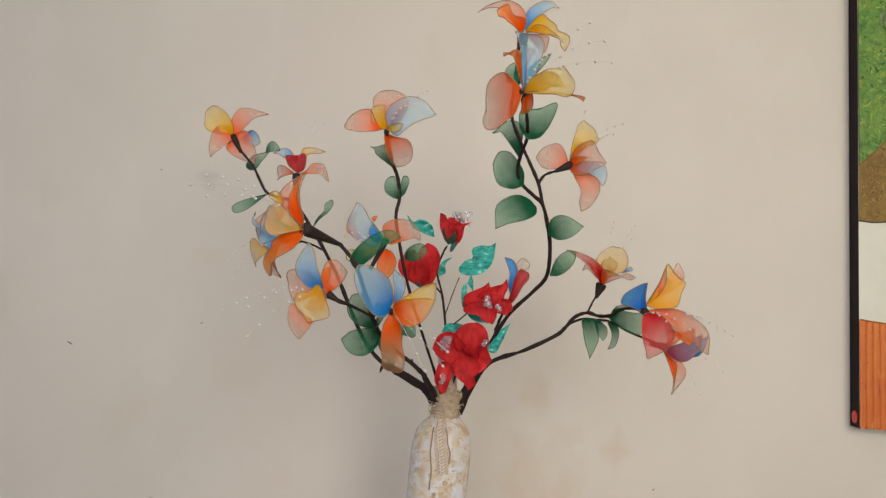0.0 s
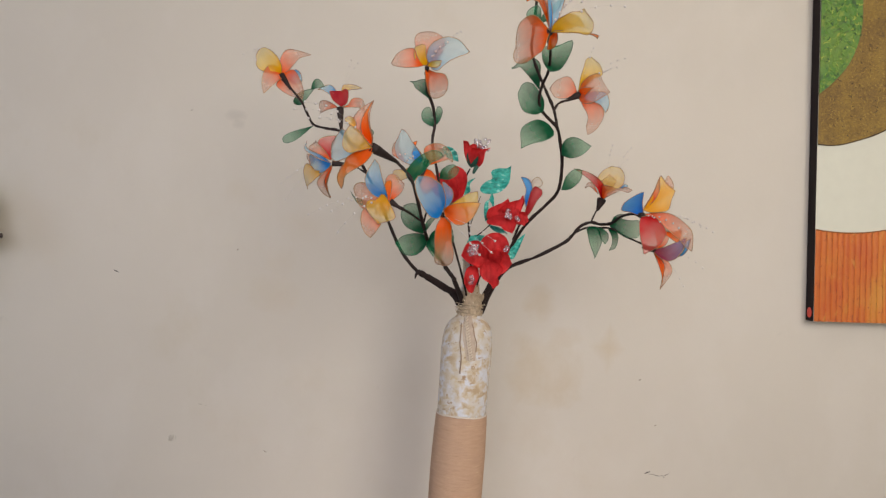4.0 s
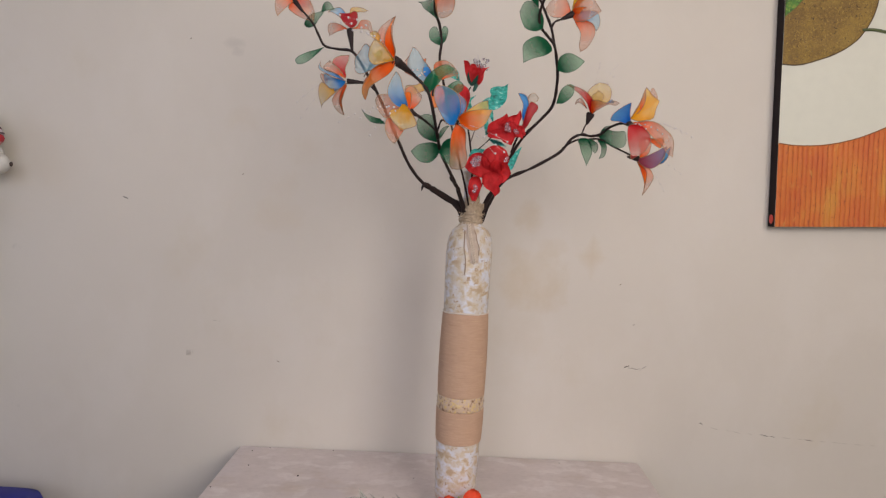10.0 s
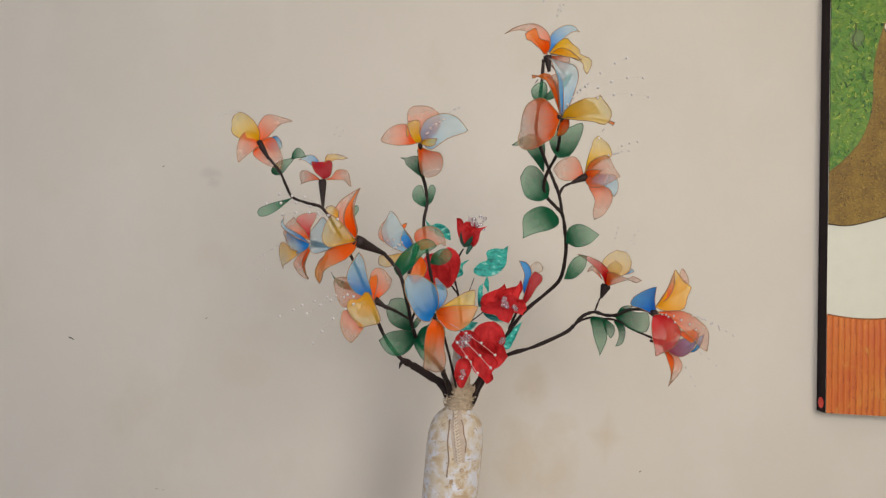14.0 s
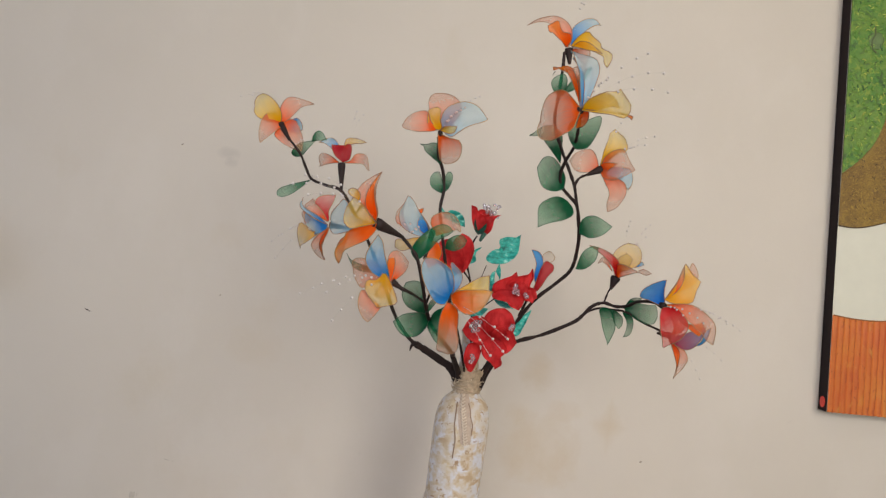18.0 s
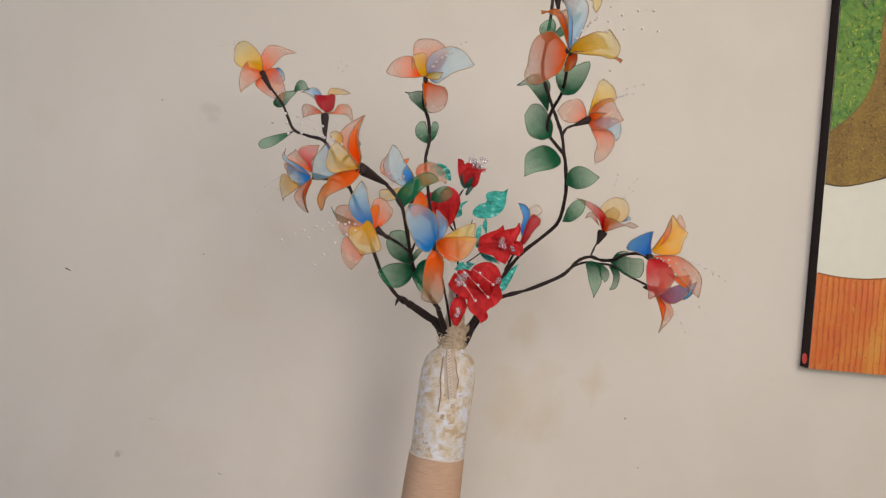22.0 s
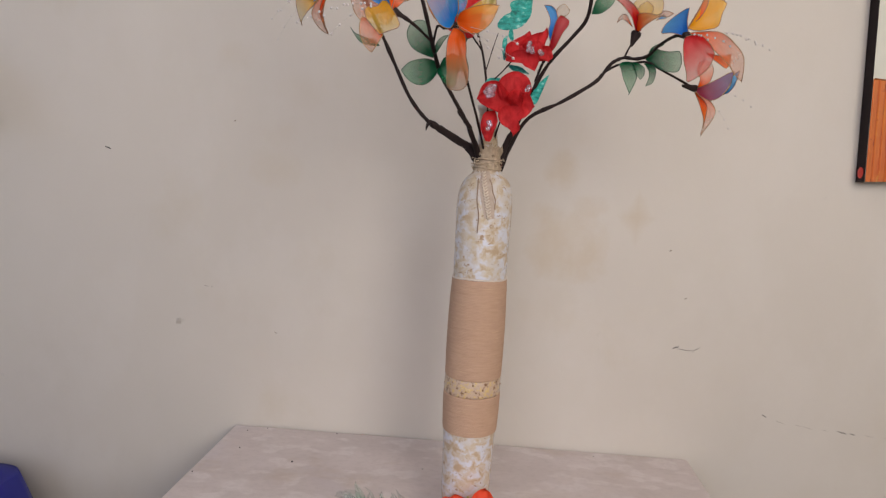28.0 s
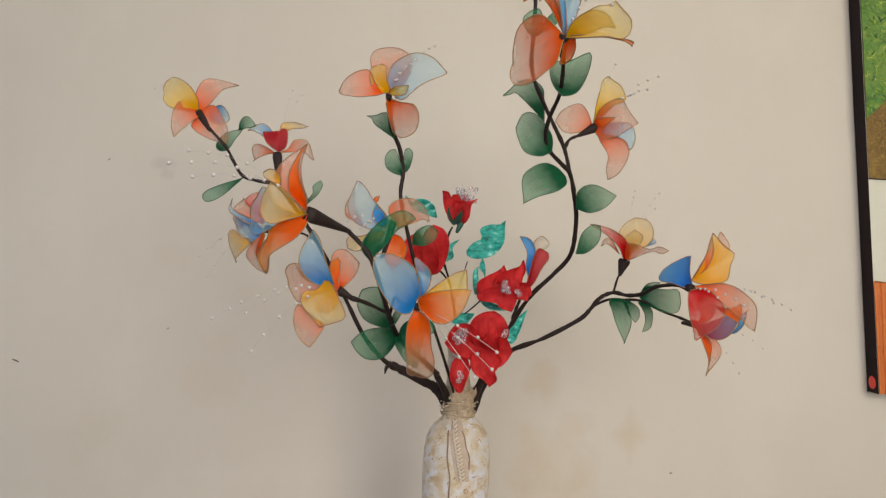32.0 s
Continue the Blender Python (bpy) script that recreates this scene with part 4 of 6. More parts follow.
chair_cover()
FELT = plain("dark_green_felt", (0.012, 0.075, 0.045), 0.85, 0.2, 90)
LIME = plain("lime_felt", (0.20, 0.28, 0.03), 0.85, 0.35, 60)
WHITE = plain("white_plush", (0.58, 0.57, 0.54), 0.9, 0.08, 200, relief=0.6)
PLUSH_RED = plain("red_felt", (0.42, 0.03, 0.04), 0.85)
banner = tagged(new("wall_hanging"), "dark green felt wall hanging with lime leaves", "wall hanging")
bm = bmesh.new()
box(bm, (-1.30, 1.145, 1.158), (-1.056, 1.186, 1.362), 0.006)
part("felt_body", bm, FELT, banner)
bm = bmesh.new()
box(bm, (-1.28, 1.150, 0.86), (-1.064, 1.186, 1.157), 0.006)
part("lime_tail", bm, LIME, banner)
for base, tip, wide in (((-1.10, 1.15, 1.42), (-0.985, 1.13, 1.455), 0.045), ((-1.07, 1.15, 1.42), (-1.035, 1.12, 1.49), 0.045), ((-1.12, 1.15, 1.40), (-1.02, 1.10, 1.40), 0.06), ((-1.08, 1.15, 1.36), (-1.022, 1.10, 1.345), 0.03)):
    bm = bmesh.new()
    blade(bm, base, tip, wide, 0.6, 0.6, 0.05, 0.1, 0.3, 0, 0, 0.0)
    part("felt_leaf", bm, LIME, banner)
bm = bmesh.new()
tube(bm, smooth_path([(-1.10, 1.15, 1.272), (-1.05, 1.142, 1.278), (-1.022, 1.14, 1.290), (-1.021, 1.14, 1.276), (-1.032, 1.142, 1.272)]), 0.005, 6)
part("twig", bm, plain("tan_ribbon", (0.30, 0.17, 0.08), 0.8), banner)
for a, b in (((-1.05, 1.165, 1.253), (-1.008, 1.14, 1.254)), ((-1.07, 1.165, 1.12), (-1.040, 1.15, 1.105))):
    bm = bmesh.new()
    tube(bm, smooth_path([a, tuple(0.5 * (p + q) + 0.002 for p, q in zip(a, b)), b]), 0.0028, 6)
    part("twig", bm, plain("tan_cord", (0.26, 0.16, 0.09), 0.8), banner)


def plush_doll():
    """White body with a long muzzle and a dark nose, pale drooping ears, a red brim and a leaning checked cap, in one mesh."""
    bm = bmesh.new()
    ball(bm, Vector((-0.985, 1.115, 1.372)), 0.024, 0, 14, 20, 0.95)
    ball(bm, Vector((-0.979, 1.092, 1.372)), 0.012, 0, 10, 14, 0.9)
    ball(bm, Vector((-0.973, 1.113, 1.353)), 0.027, 0, 14, 20, 0.84)
    for v in bm.verts:
        v.co += 0.0018 * noise.noise_vector(v.co * 70)
    ball(bm, Vector((-0.9455, 1.121, 1.352)), 0.0034, 4, 8, 10, 1.5)
    for base, tip, wide in (((-0.962, 1.098, 1.386), (-0.951, 1.092, 1.366), 0.009), ((-0.997, 1.090, 1.382), (-1.017, 1.084, 1.355), 0.016)):
        blade(bm, base, tip, wide, 0.7, 0.5, 0.08, 0.12, 0.3, 0, 0, 0.0)
    for f in list(bm.faces)[-2 * 14 * 8:]:
        f.material_index = 3
    c = Vector((-0.978, 1.112, 1.401))
    tube(bm, [c + Vector((0.0130 * math.cos(a), 0.0130 * math.sin(a), 0.003 * math.cos(a))) for a in (2 * math.pi * k / 28 for k in range(28))], 0.0092, 8, 1, closed=True)
    tube(bm, [c + Vector((0.0125 * math.cos(a), 0.0125 * math.sin(a), -0.0075 + 0.003 * math.cos(a))) for a in (2 * math.pi * k / 28 for k in range(28))], 0.0050, 8, 5, closed=True)
    tube(bm, [c + Vector((-0.030 * (s / 9) ** 1.3, 0.002, 0.006 + 0.040 * s / 9)) for s in range(10)], lambda s: 0.020 * (1 - s ** 2.2) + 0.002, 18, 2)
    return tagged(part("plush_doll", bm, [WHITE, PLUSH_RED, PLAID, EAR, NOSE, TRIM_PINK]), "small white plush doll with a checked cap hanging on the felt", "doll")


EAR = plain("pale_green_felt", (0.50, 0.55, 0.38), 0.9, 0.25, 120, relief=0.3)
TRIM_PINK = plain("pink_felt", (0.55, 0.22, 0.22), 0.9, 0.15, 150, relief=0.4)
NOSE = plain("dark_nose", (0.03, 0.015, 0.012), 0.4)


def check_cloth():
    m, t, b = material("checked_cloth", 0.85)
    n = node(t, "ShaderNodeTexChecker", Scale=150.0, Color1=(0.50, 0.45, 0.46, 1), Color2=(0.10, 0.05, 0.07, 1))
    spin = node(t, "ShaderNodeMapping", Rotation=(0, radians(28), 0), Scale=(1, 0, 1))
    t.links.new(coords(t), spin.inputs[0])
    t.links.new(spin.outputs[0], n.inputs["Vector"])
    t.links.new(n.outputs[0], b.inputs["Base Color"])
    bump(t, b, noise_tex(t, coords(t), 500), 0.3)
    return m


PLAID = check_cloth()
plush_doll()

# ---- red and orange cloth roses ----


def rose_cloth(name, colour, deep):
    """Dyed cloth with creases that run out from the heart of the flower, fold shade darkened into their colour, and a
    darker, uneven grain.
    """
    m, t, b = material(name, 0.6, spec=0.35)
    at = coords(t)
    crease = noise_tex(t, coords(t, scale=(1, 1, 0.35)), 150, 3, 0.6)
    c = ramp(t, noise_tex(t, at, 55, 4, 0.6), [(0.34, deep), (0.56, colour)])
    c = mix(t, ramp(t, crease, [(0.34, grey(0.55)), (0.48, grey(0))]), c, deep)
    t.links.new(c, b.inputs["Base Color"])
    bump(t, b, crease, 0.7, 0.002)
    glow = t.nodes.new("ShaderNodeBsdfTranslucent")
    t.links.new(c, glow.inputs[0])
    both = node(t, "ShaderNodeMixShader", Fac=0.30)
    t.links.new(b.outputs[0], both.inputs[1])
    t.links.new(glow.outputs[0], both.inputs[2])
    t.links.new(both.outputs[0], t.nodes["Material Output"].inputs["Surface"])
    return m


ROSE_RED = rose_cloth("rose_red_cloth", (0.82, 0.055, 0.060), (0.62, 0.028, 0.034))
ROSE_ORANGE = rose_cloth("rose_orange_cloth", (1.0, 0.170, 0.066), (0.92, 0.110, 0.035))
SEPAL = plain("sepal_green", (0.010, 0.075, 0.05), 0.5, 0.3)


def teal_ribbon():
    m, t, b = material("teal_crinkle", 0.28)
    at = coords(t, scale=(1, 1, 2))
    n = noise_tex(t, at, 95, 5, 0.7)
    t.links.new(ramp(t, n, [(0.34, (0.004, 0.13, 0.11)), (0.47, (0.012, 0.33, 0.27)), (0.57, (0.03, 0.42, 0.35)), (0.66, (0.36, 0.70, 0.62))]), b.inputs["Base Color"])
    bump(t, b, n, 0.9, 0.003)
    return m


TEAL = teal_ribbon()


def spray(label):
    return tagged(new("rose_spray"), label, "artificial rose")


def rose(owner, label, heart, back, wide):
    """The green cup that carries a rose's cloth petals."""
    bm = bmesh.new()
    heart, back = Vector(heart), Vector(back)
    tube(bm, [back.lerp(heart, i / 6) for i in range(7)], lambda s: 0.0015 + (wide - 0.0015) * s ** 0.6, 10)
    return part("rose", bm, SEPAL, owner, label)


def rose_petal(owner, cloth, base, tip, left, right, arch=0.14, cup=0.35):
    COUNT[0] += 1
    bm = bmesh.new()
    sheet(bm, base, tip, left, right, arch, cup, 0.0, 0.10, 20, 12, seed=COUNT[0])
    bmesh.ops.solidify(bm, geom=bm.faces[:], thickness=0.0006)
    return part("petal", bm, cloth, owner)


def crystal(owner, at, size):
    bm = bmesh.new()
    ball(bm, Vector(at), size, 0, 5, 7, 0.9)
    return part("crystal", bm, CRYSTAL, owner, "clear crystal bead", smooth=False)


def sepals(ob, centre, up, reach, long, count=4):
    c, n = Vector(centre), Vector(up).normalized()
    p = n.orthogonal().normalized()
    q = n.cross(p)
    for k in range(count):
        a = 0.6 + 2 * math.pi * k / count
        d = p * math.cos(a) + q * math.sin(a)
        bm = bmesh.new()
        blade(bm, c, c + d * reach + n * long, 0.009, 0.6, 1.0, 0, -0.15, 0.3, 0, 0, 0.0, facing=tuple(-d))
        part("sepal", bm, SEPAL, ob)


def cloth_leaf(owner, base, tip, left, right):
    COUNT[0] += 1
    bm = bmesh.new()
    sheet(bm, base, tip, left, right, 0.08, 0.3, 0.0005, 0.05, 18, 10, seed=COUNT[0])
    return part("leaf", bm, [TEAL, TEAL], owner, "crinkled teal leaf")



# ---- branches and nylon flowers ----
left_branch = branch("left_branch", "dark taped branch with sheer orange nylon flowers")
stem(left_branch, [(-0.0150, 0.936, 1.289), (-0.0300, 0.9335, 1.3105), (-0.0460, 0.929, 1.3200), (-0.0630, 0.921, 1.3300), (-0.0890, 0.901, 1.3450), (-0.1133, 0.885, 1.3741), (-0.1327, 0.87, 1.4145), (-0.1502, 0.86, 1.4524), (-0.1657, 0.842, 1.4844), (-0.1815, 0.826, 1.512), (-0.2005, 0.810, 1.5388), (-0.2260, 0.827, 1.5462), (-0.2515, 0.846, 1.5545), (-0.2605, 0.840, 1.5695), (-0.2680, 0.833, 1.5850), (-0.2835, 0.828, 1.6025), (-0.2944, 0.834, 1.6148)], 0.0038, 0.0018)
stem(left_branch, [(-0.0130, 0.936, 1.284), (-0.0300, 0.9335, 1.3105), (-0.0460, 0.929, 1.3200), (-0.0630, 0.921, 1.3300), (-0.0840, 0.905, 1.3422)], 0.0082, 0.0062)
stem(left_branch, [(-0.0837, 0.902, 1.3447), (-0.0894, 0.9, 1.3404), (-0.0916, 0.9, 1.3323)], 0.0048, 0.001)
stem(left_branch, [(-0.1806, 0.79, 1.4911), (-0.1726, 0.815, 1.4891), (-0.1663, 0.838, 1.4849)], 0.0016, 0.0014)
wire_leaf(left_branch, (-0.2813, 0.853, 1.5838), (-0.2525, 0.842, 1.6074), ((-2, -13), (14, -21), (49, -22), (77, -11)), ((12, 10), (33, 18), (61, 12)), 0.08, 0.2)
wire_leaf(left_branch, (-0.2573, 0.842, 1.6052), (-0.2361, 0.837, 1.6092), ((21, -37), (51, -57), (81, -44)), ((55, 2),), 0.08, 0.2)
leaf(left_branch, (-0.2551, 0.86, 1.5558), (-0.298, 0.852, 1.5283), 0.0139, 1.3, 0.4, -0.03, 0.05, 0.2, 0, 0, "green")
wire_leaf(left_branch, (-0.1527, 0.858, 1.4379), (-0.1905, 0.85, 1.4591), ((23, -14), (50, -22), (76, -14)), ((24, 5), (48, -2), (80, -8)), 0.08, 0.2)
wire_leaf(left_branch, (-0.1843, 0.842, 1.5137), (-0.1615, 0.835, 1.5497), ((33, -2), (64, 4), (79, -7)), ((39, 7), (72, 16), (95, 13)), 0.08, 0.2)
stem(left_branch, [(-0.1872, 0.842, 1.5082), (-0.1849, 0.842, 1.5129), (-0.1746, 0.84, 1.5281)], 0.001, 0.0008)
f = flower(left_branch, "open sheer orange and yellow nylon flower seen from behind", (-0.3016, 0.838, 1.6238), (-0.2834, 0.826, 1.601), 0.005)
petal(f, "lemon", (-0.3018, 0.838, 1.6252), (-0.3365, 0.832, 1.6570), ((21, -22), (49, -38), (70, -36), (80, -25), (92, -17)), ((18, 20), (48, 29), (77, 25), (94, 16)), 0.1, 0.2)
petal(f, "orange", (-0.3016, 0.838, 1.6238), (-0.2640, 0.855, 1.6600), ((9, -21), (28, -37), (50, -44), (67, -36), (85, -17)), ((15, 5), (40, 1), (71, -6)), 0.1, 0.2)
petal(f, "orange", (-0.3014, 0.838, 1.6224), (-0.3210, 0.822, 1.5915), ((10, -11), (38, -11), (73, -6)), ((-15, 23), (-11, 42), (5, 55), (33, 53), (64, 37), (86, 19)), 0.1, 0.2)
petal(f, "orange", (-0.3013, 0.838, 1.6209), (-0.2690, 0.840, 1.5900), ((3, -27), (20, -46), (58, -37), (85, -23)), ((10, 29), (35, 31), (70, 20)), 0.1, 0.2)
petal(f, "blue", (-0.299, 0.865, 1.6356), (-0.2845, 0.885, 1.629), ((22, -33), (63, -24)), ((-1, 38), (35, 51), (78, 33)), 0.1, 0.2)
stamen(f, (-0.3016, 0.838, 1.6238), (-0.3693, 0.9, 1.6788), 3, 0.62)
stamen(f, (-0.3016, 0.838, 1.6238), (-0.3939, 0.92, 1.6753), 2, 0.62)
f = flower(left_branch, "small sheer nylon flower with a red heart petal", (-0.2106, 0.835, 1.5786), (-0.2043, 0.826, 1.5426), 0.0058)
petal(f, "crimson", (-0.2093, 0.835, 1.5803), (-0.2124, 0.838, 1.5965), ((57, -58), (131, -80), (153, -71), (125, -55), (105, -17)), ((11, 56), (64, 80), (123, 83), (147, 54), (135, 19)), 0.15, 0.3)
petal(f, "blue", (-0.2158, 0.845, 1.5931), (-0.2463, 0.841, 1.605), ((34, 0), (61, 5), (86, 6)), ((8, 15), (34, 36), (59, 41), (86, 23)), 0.1, 0.2)
petal(f, "yellow", (-0.2135, 0.855, 1.5999), (-0.1873, 0.874, 1.6188), ((13, -26), (30, -37), (60, -27), (83, -12)), ((24, -9), (47, -8), (73, 0)), 0.1, 0.2)
petal(f, "orange", (-0.215, 0.84, 1.5805), (-0.2518, 0.883, 1.5814), ((37, -4), (69, -8), (89, -8)), ((23, 13), (51, 22), (80, 24), (96, 14)), 0.1, 0.2)
petal(f, "orange", (-0.2086, 0.835, 1.5796), (-0.1783, 0.87, 1.5788), ((20, -13), (30, -33), (48, -40), (68, -40), (83, -26)), ((44, -9), (65, -11), (85, 0)), 0.1, 0.2)
stamen(f, (-0.2106, 0.835, 1.5786), (-0.2062, 0.87, 1.6596), 2, 0.62)
stamen(f, (-0.2106, 0.835, 1.5786), (-0.2022, 0.9, 1.6644), 2, 0.62)
f = flower(left_branch, "sheer nylon flower with red, blue and yellow petals", (-0.2052, 0.787, 1.4912), (-0.1799, 0.79, 1.4905), 0.0047)
petal(f, "red", (-0.2077, 0.787, 1.495), (-0.2045, 0.8, 1.5319), ((24, -19), (41, -41), (52, -56), (71, -52), (86, -34), (94, -15)), ((9, 3), (32, -4), (63, 2)), 0.1, 0.2)
petal(f, "orange", (-0.2077, 0.787, 1.495), (-0.2368, 0.81, 1.5249), ((47, -18), (80, -29), (92, -15)), ((31, 5), (68, 3)), 0.1, 0.2)
petal(f, "blue", (-0.2065, 0.787, 1.491), (-0.2535, 0.82, 1.5219), ((31, -7), (61, -12), (83, -12), (96, -8)), ((30, 1), (60, -5), (83, -5), (96, 6)), 0.1, 0.2)
petal(f, "blue", (-0.2073, 0.787, 1.4916), (-0.2316, 0.815, 1.4817), ((1, -11), (29, -18), (66, -16)), ((54, 39), (89, 67), (110, 45), (113, 23)), 0.1, 0.2)
petal(f, "orange", (-0.2365, 0.815, 1.4987), (-0.2502, 0.83, 1.497), ((32, -29), (67, -20)), ((76, 51), (107, 25)), 0.1, 0.2)
petal(f, "yellow", (-0.2195, 0.8, 1.4815), (-0.2523, 0.84, 1.4577), ((18, -2), (47, -2), (80, 3)), ((22, 18), (20, 30), (29, 43), (46, 39), (70, 27), (89, 13)), 0.1, 0.2)
petal(f, "orange", (-0.2062, 0.787, 1.4884), (-0.2157, 0.834, 1.4468), ((4, -3), (30, 3), (56, 7), (79, 3)), ((20, 15), (39, 25), (57, 28), (81, 20), (94, 10)), 0.1, 0.2)
petal(f, "vivid", (-0.2062, 0.787, 1.4884), (-0.2151, 0.83, 1.4475), ((27, 2), (52, 6), (74, 3)), ((29, 10), (53, 12), (75, 8)), 0.1, 0.2)
stamen(f, (-0.2052, 0.787, 1.4912), (-0.2908, 0.83, 1.4612), 3, 0.62)
stamen(f, (-0.2052, 0.787, 1.4912), (-0.2893, 0.85, 1.439), 3, 0.62)
stamen(f, (-0.2052, 0.787, 1.4912), (-0.2769, 0.83, 1.4736), 3, 0.62)
middle_branch = branch("middle_branch", "dark taped branch with large blue and orange nylon flowers")
stem(middle_branch, [(-0.0122, 0.935, 1.286), (-0.0217, 0.915, 1.3142), (-0.0332, 0.87, 1.3426), (-0.0476, 0.8, 1.3672), (-0.0592, 0.74, 1.3882), (-0.0643, 0.7, 1.4091), (-0.0702, 0.675, 1.4361), (-0.0775, 0.662, 1.4601), (-0.0877, 0.662, 1.4732), (-0.0985, 0.666, 1.4825)], 0.0034, 0.0022)
stem(middle_branch, [(-0.0106, 0.938, 1.2808), (-0.0204, 0.917, 1.3108), (-0.0304, 0.88, 1.337)], 0.006, 0.0044)
stem(middle_branch, [(-0.0289, 0.88, 1.3372), (-0.0373, 0.86, 1.3479), (-0.0431, 0.85, 1.3544), (-0.0424, 0.845, 1.3594)], 0.004, 0.0018)
stem(middle_branch, [(-0.089, 0.646, 1.4276), (-0.0793, 0.665, 1.4231), (-0.0657, 0.695, 1.414)], 0.0026, 0.0014)
stem(middle_branch, [(-0.0647, 0.7, 1.4121), (-0.0593, 0.685, 1.4271), (-0.0514, 0.67, 1.4238), (-0.0374, 0.65, 1.4206)], 0.0016, 0.0014)
f = flower(middle_branch, "large sheer orange and yellow nylon flower facing away", (-0.1182, 0.613, 1.49), (-0.0960, 0.666, 1.4815), 0.0066)
petal(f, "orange", (-0.1199, 0.613, 1.4908), (-0.1182, 0.605, 1.5401), ((25, -24), (42, -42), (56, -41), (74, -31), (89, -15)), ((19, 5), (44, -2), (64, -5), (86, -3)), 0.1, 0.2)
petal(f, "vivid", (-0.1188, 0.613, 1.491), (-0.1185, 0.6, 1.5387), ((21, -17), (37, -23), (58, -22), (75, -15)), ((18, 2), (49, -5), (76, -7)), 0.1, 0.2)
petal(f, "yellow", (-0.1185, 0.613, 1.4895), (-0.1420, 0.6, 1.5110), ((25, -36), (42, -62), (62, -66), (77, -58), (95, -30)), ((31, 3), (74, 8)), 0.15, 0.2)
petal(f, "yellow", (-0.136, 0.602, 1.5086), (-0.1478, 0.6, 1.5182), ((53, -13), (86, -14)), ((19, 28), (47, 41), (84, 31)), 0.1, 0.2)
petal(f, "sky", (-0.1243, 0.613, 1.4882), (-0.1723, 0.65, 1.4892), ((34, -15), (64, -24), (82, -18), (96, -10)), ((32, 12), (43, 29), (58, 37), (75, 25), (92, 13)), 0.1, 0.2)
petal(f, "tangerine", (-0.1177, 0.613, 1.49), (-0.1575, 0.645, 1.445), ((7, -7), (25, -8), (44, -2), (62, 4), (73, 5), (85, 2)), ((12, 9), (26, 17), (43, 21), (55, 18), (68, 18), (79, 17), (91, 10)), 0.1, 0.2)
petal(f, "orange", (-0.1481, 0.632, 1.4764), (-0.1581, 0.65, 1.4456), ((36, -1), (71, -4)), ((18, 13), (39, 18), (71, 15)), 0.1, 0.2)
stamen(f, (-0.1182, 0.613, 1.49), (-0.1800, 0.517, 1.5075), 4, 0.50)
stamen(f, (-0.1182, 0.613, 1.49), (-0.1660, 0.520, 1.5000), 4, 0.45)
stamen(f, (-0.1182, 0.613, 1.49), (-0.1720, 0.530, 1.5180), 4, 0.50)
stamen(f, (-0.1182, 0.613, 1.49), (-0.1480, 0.560, 1.5080), 3, 0.35)
f = flower(middle_branch, "sheer nylon flower with blue, orange and yellow petals", (-0.0998, 0.645, 1.4336), (-0.089, 0.648, 1.4275), 0.0044)
petal(f, "blue", (-0.1009, 0.645, 1.4335), (-0.1175, 0.63, 1.4795), ((14, -16), (29, -30), (50, -36), (67, -33), (84, -20)), ((27, 3), (60, 4), (86, 6)), 0.1, 0.2)
petal(f, "orange", (-0.1005, 0.645, 1.4320), (-0.0860, 0.66, 1.4560), ((27, -37), (60, -60), (87, -61), (104, -41)), ((23, 9), (60, 13)), 0.1, 0.2)
petal(f, "vivid", (-0.1000, 0.640, 1.4315), (-0.1015, 0.65, 1.4590), ((46, -15), (84, -17)), ((48, 9), (81, 9)), 0.1, 0.2)
petal(f, "orange", (-0.101, 0.645, 1.4346), (-0.1432, 0.66, 1.439), ((28, -14), (58, -32), (82, -19)), ((16, 18), (40, 32), (68, 35), (94, 31), (106, 18)), 0.1, 0.2)
petal(f, "yellow", (-0.1079, 0.64, 1.4426), (-0.1084, 0.625, 1.4054), ((18, -15), (42, -29), (62, -41), (84, -48), (93, -28)), ((28, 14), (34, 35), (51, 39), (69, 32), (86, 15)), 0.1, 0.2)
petal(f, "orange", (-0.0997, 0.643, 1.4336), (-0.1139, 0.632, 1.4179), ((37, -32), (79, -34)), ((26, 8), (62, 12)), 0.1, 0.2)
petal(f, "orange", (-0.1084, 0.63, 1.4089), (-0.1169, 0.63, 1.39), ((8, -17), (60, -12)), ((-5, 42), (-27, 86), (-22, 104), (7, 102), (54, 80), (89, 37)), 0.1, 0.2)
stamen(f, (-0.0998, 0.645, 1.4336), (-0.1840, 0.606, 1.4100), 7, 0.25)
stamen(f, (-0.0998, 0.645, 1.4336), (-0.1560, 0.600, 1.4165), 5, 0.25)
stamen(f, (-0.0998, 0.645, 1.4336), (-0.1410, 0.563, 1.3915), 5, 0.30)
wire_leaf(middle_branch, (-0.0778, 0.662, 1.4578), (-0.0448, 0.7, 1.4962), ((0, -18), (19, -26), (44, -28), (67, -27), (87, -22), (98, -11)), ((27, 0), (56, -4), (78, -1)), 0.08, 0.2)
f = flower(middle_branch, "sheer nylon flower of blue and orange petals behind a leaf", (-0.0711, 0.76, 1.4991), (-0.0726, 0.7, 1.4628), 0.004)
petal(f, "sky", (-0.0753, 0.76, 1.5006), (-0.1053, 0.745, 1.536), ((-6, -10), (-3, -28), (21, -45), (46, -54), (68, -48), (81, -38), (90, -20)), ((22, 3), (55, 2), (77, 5), (94, 4)), 0.1, 0.2)
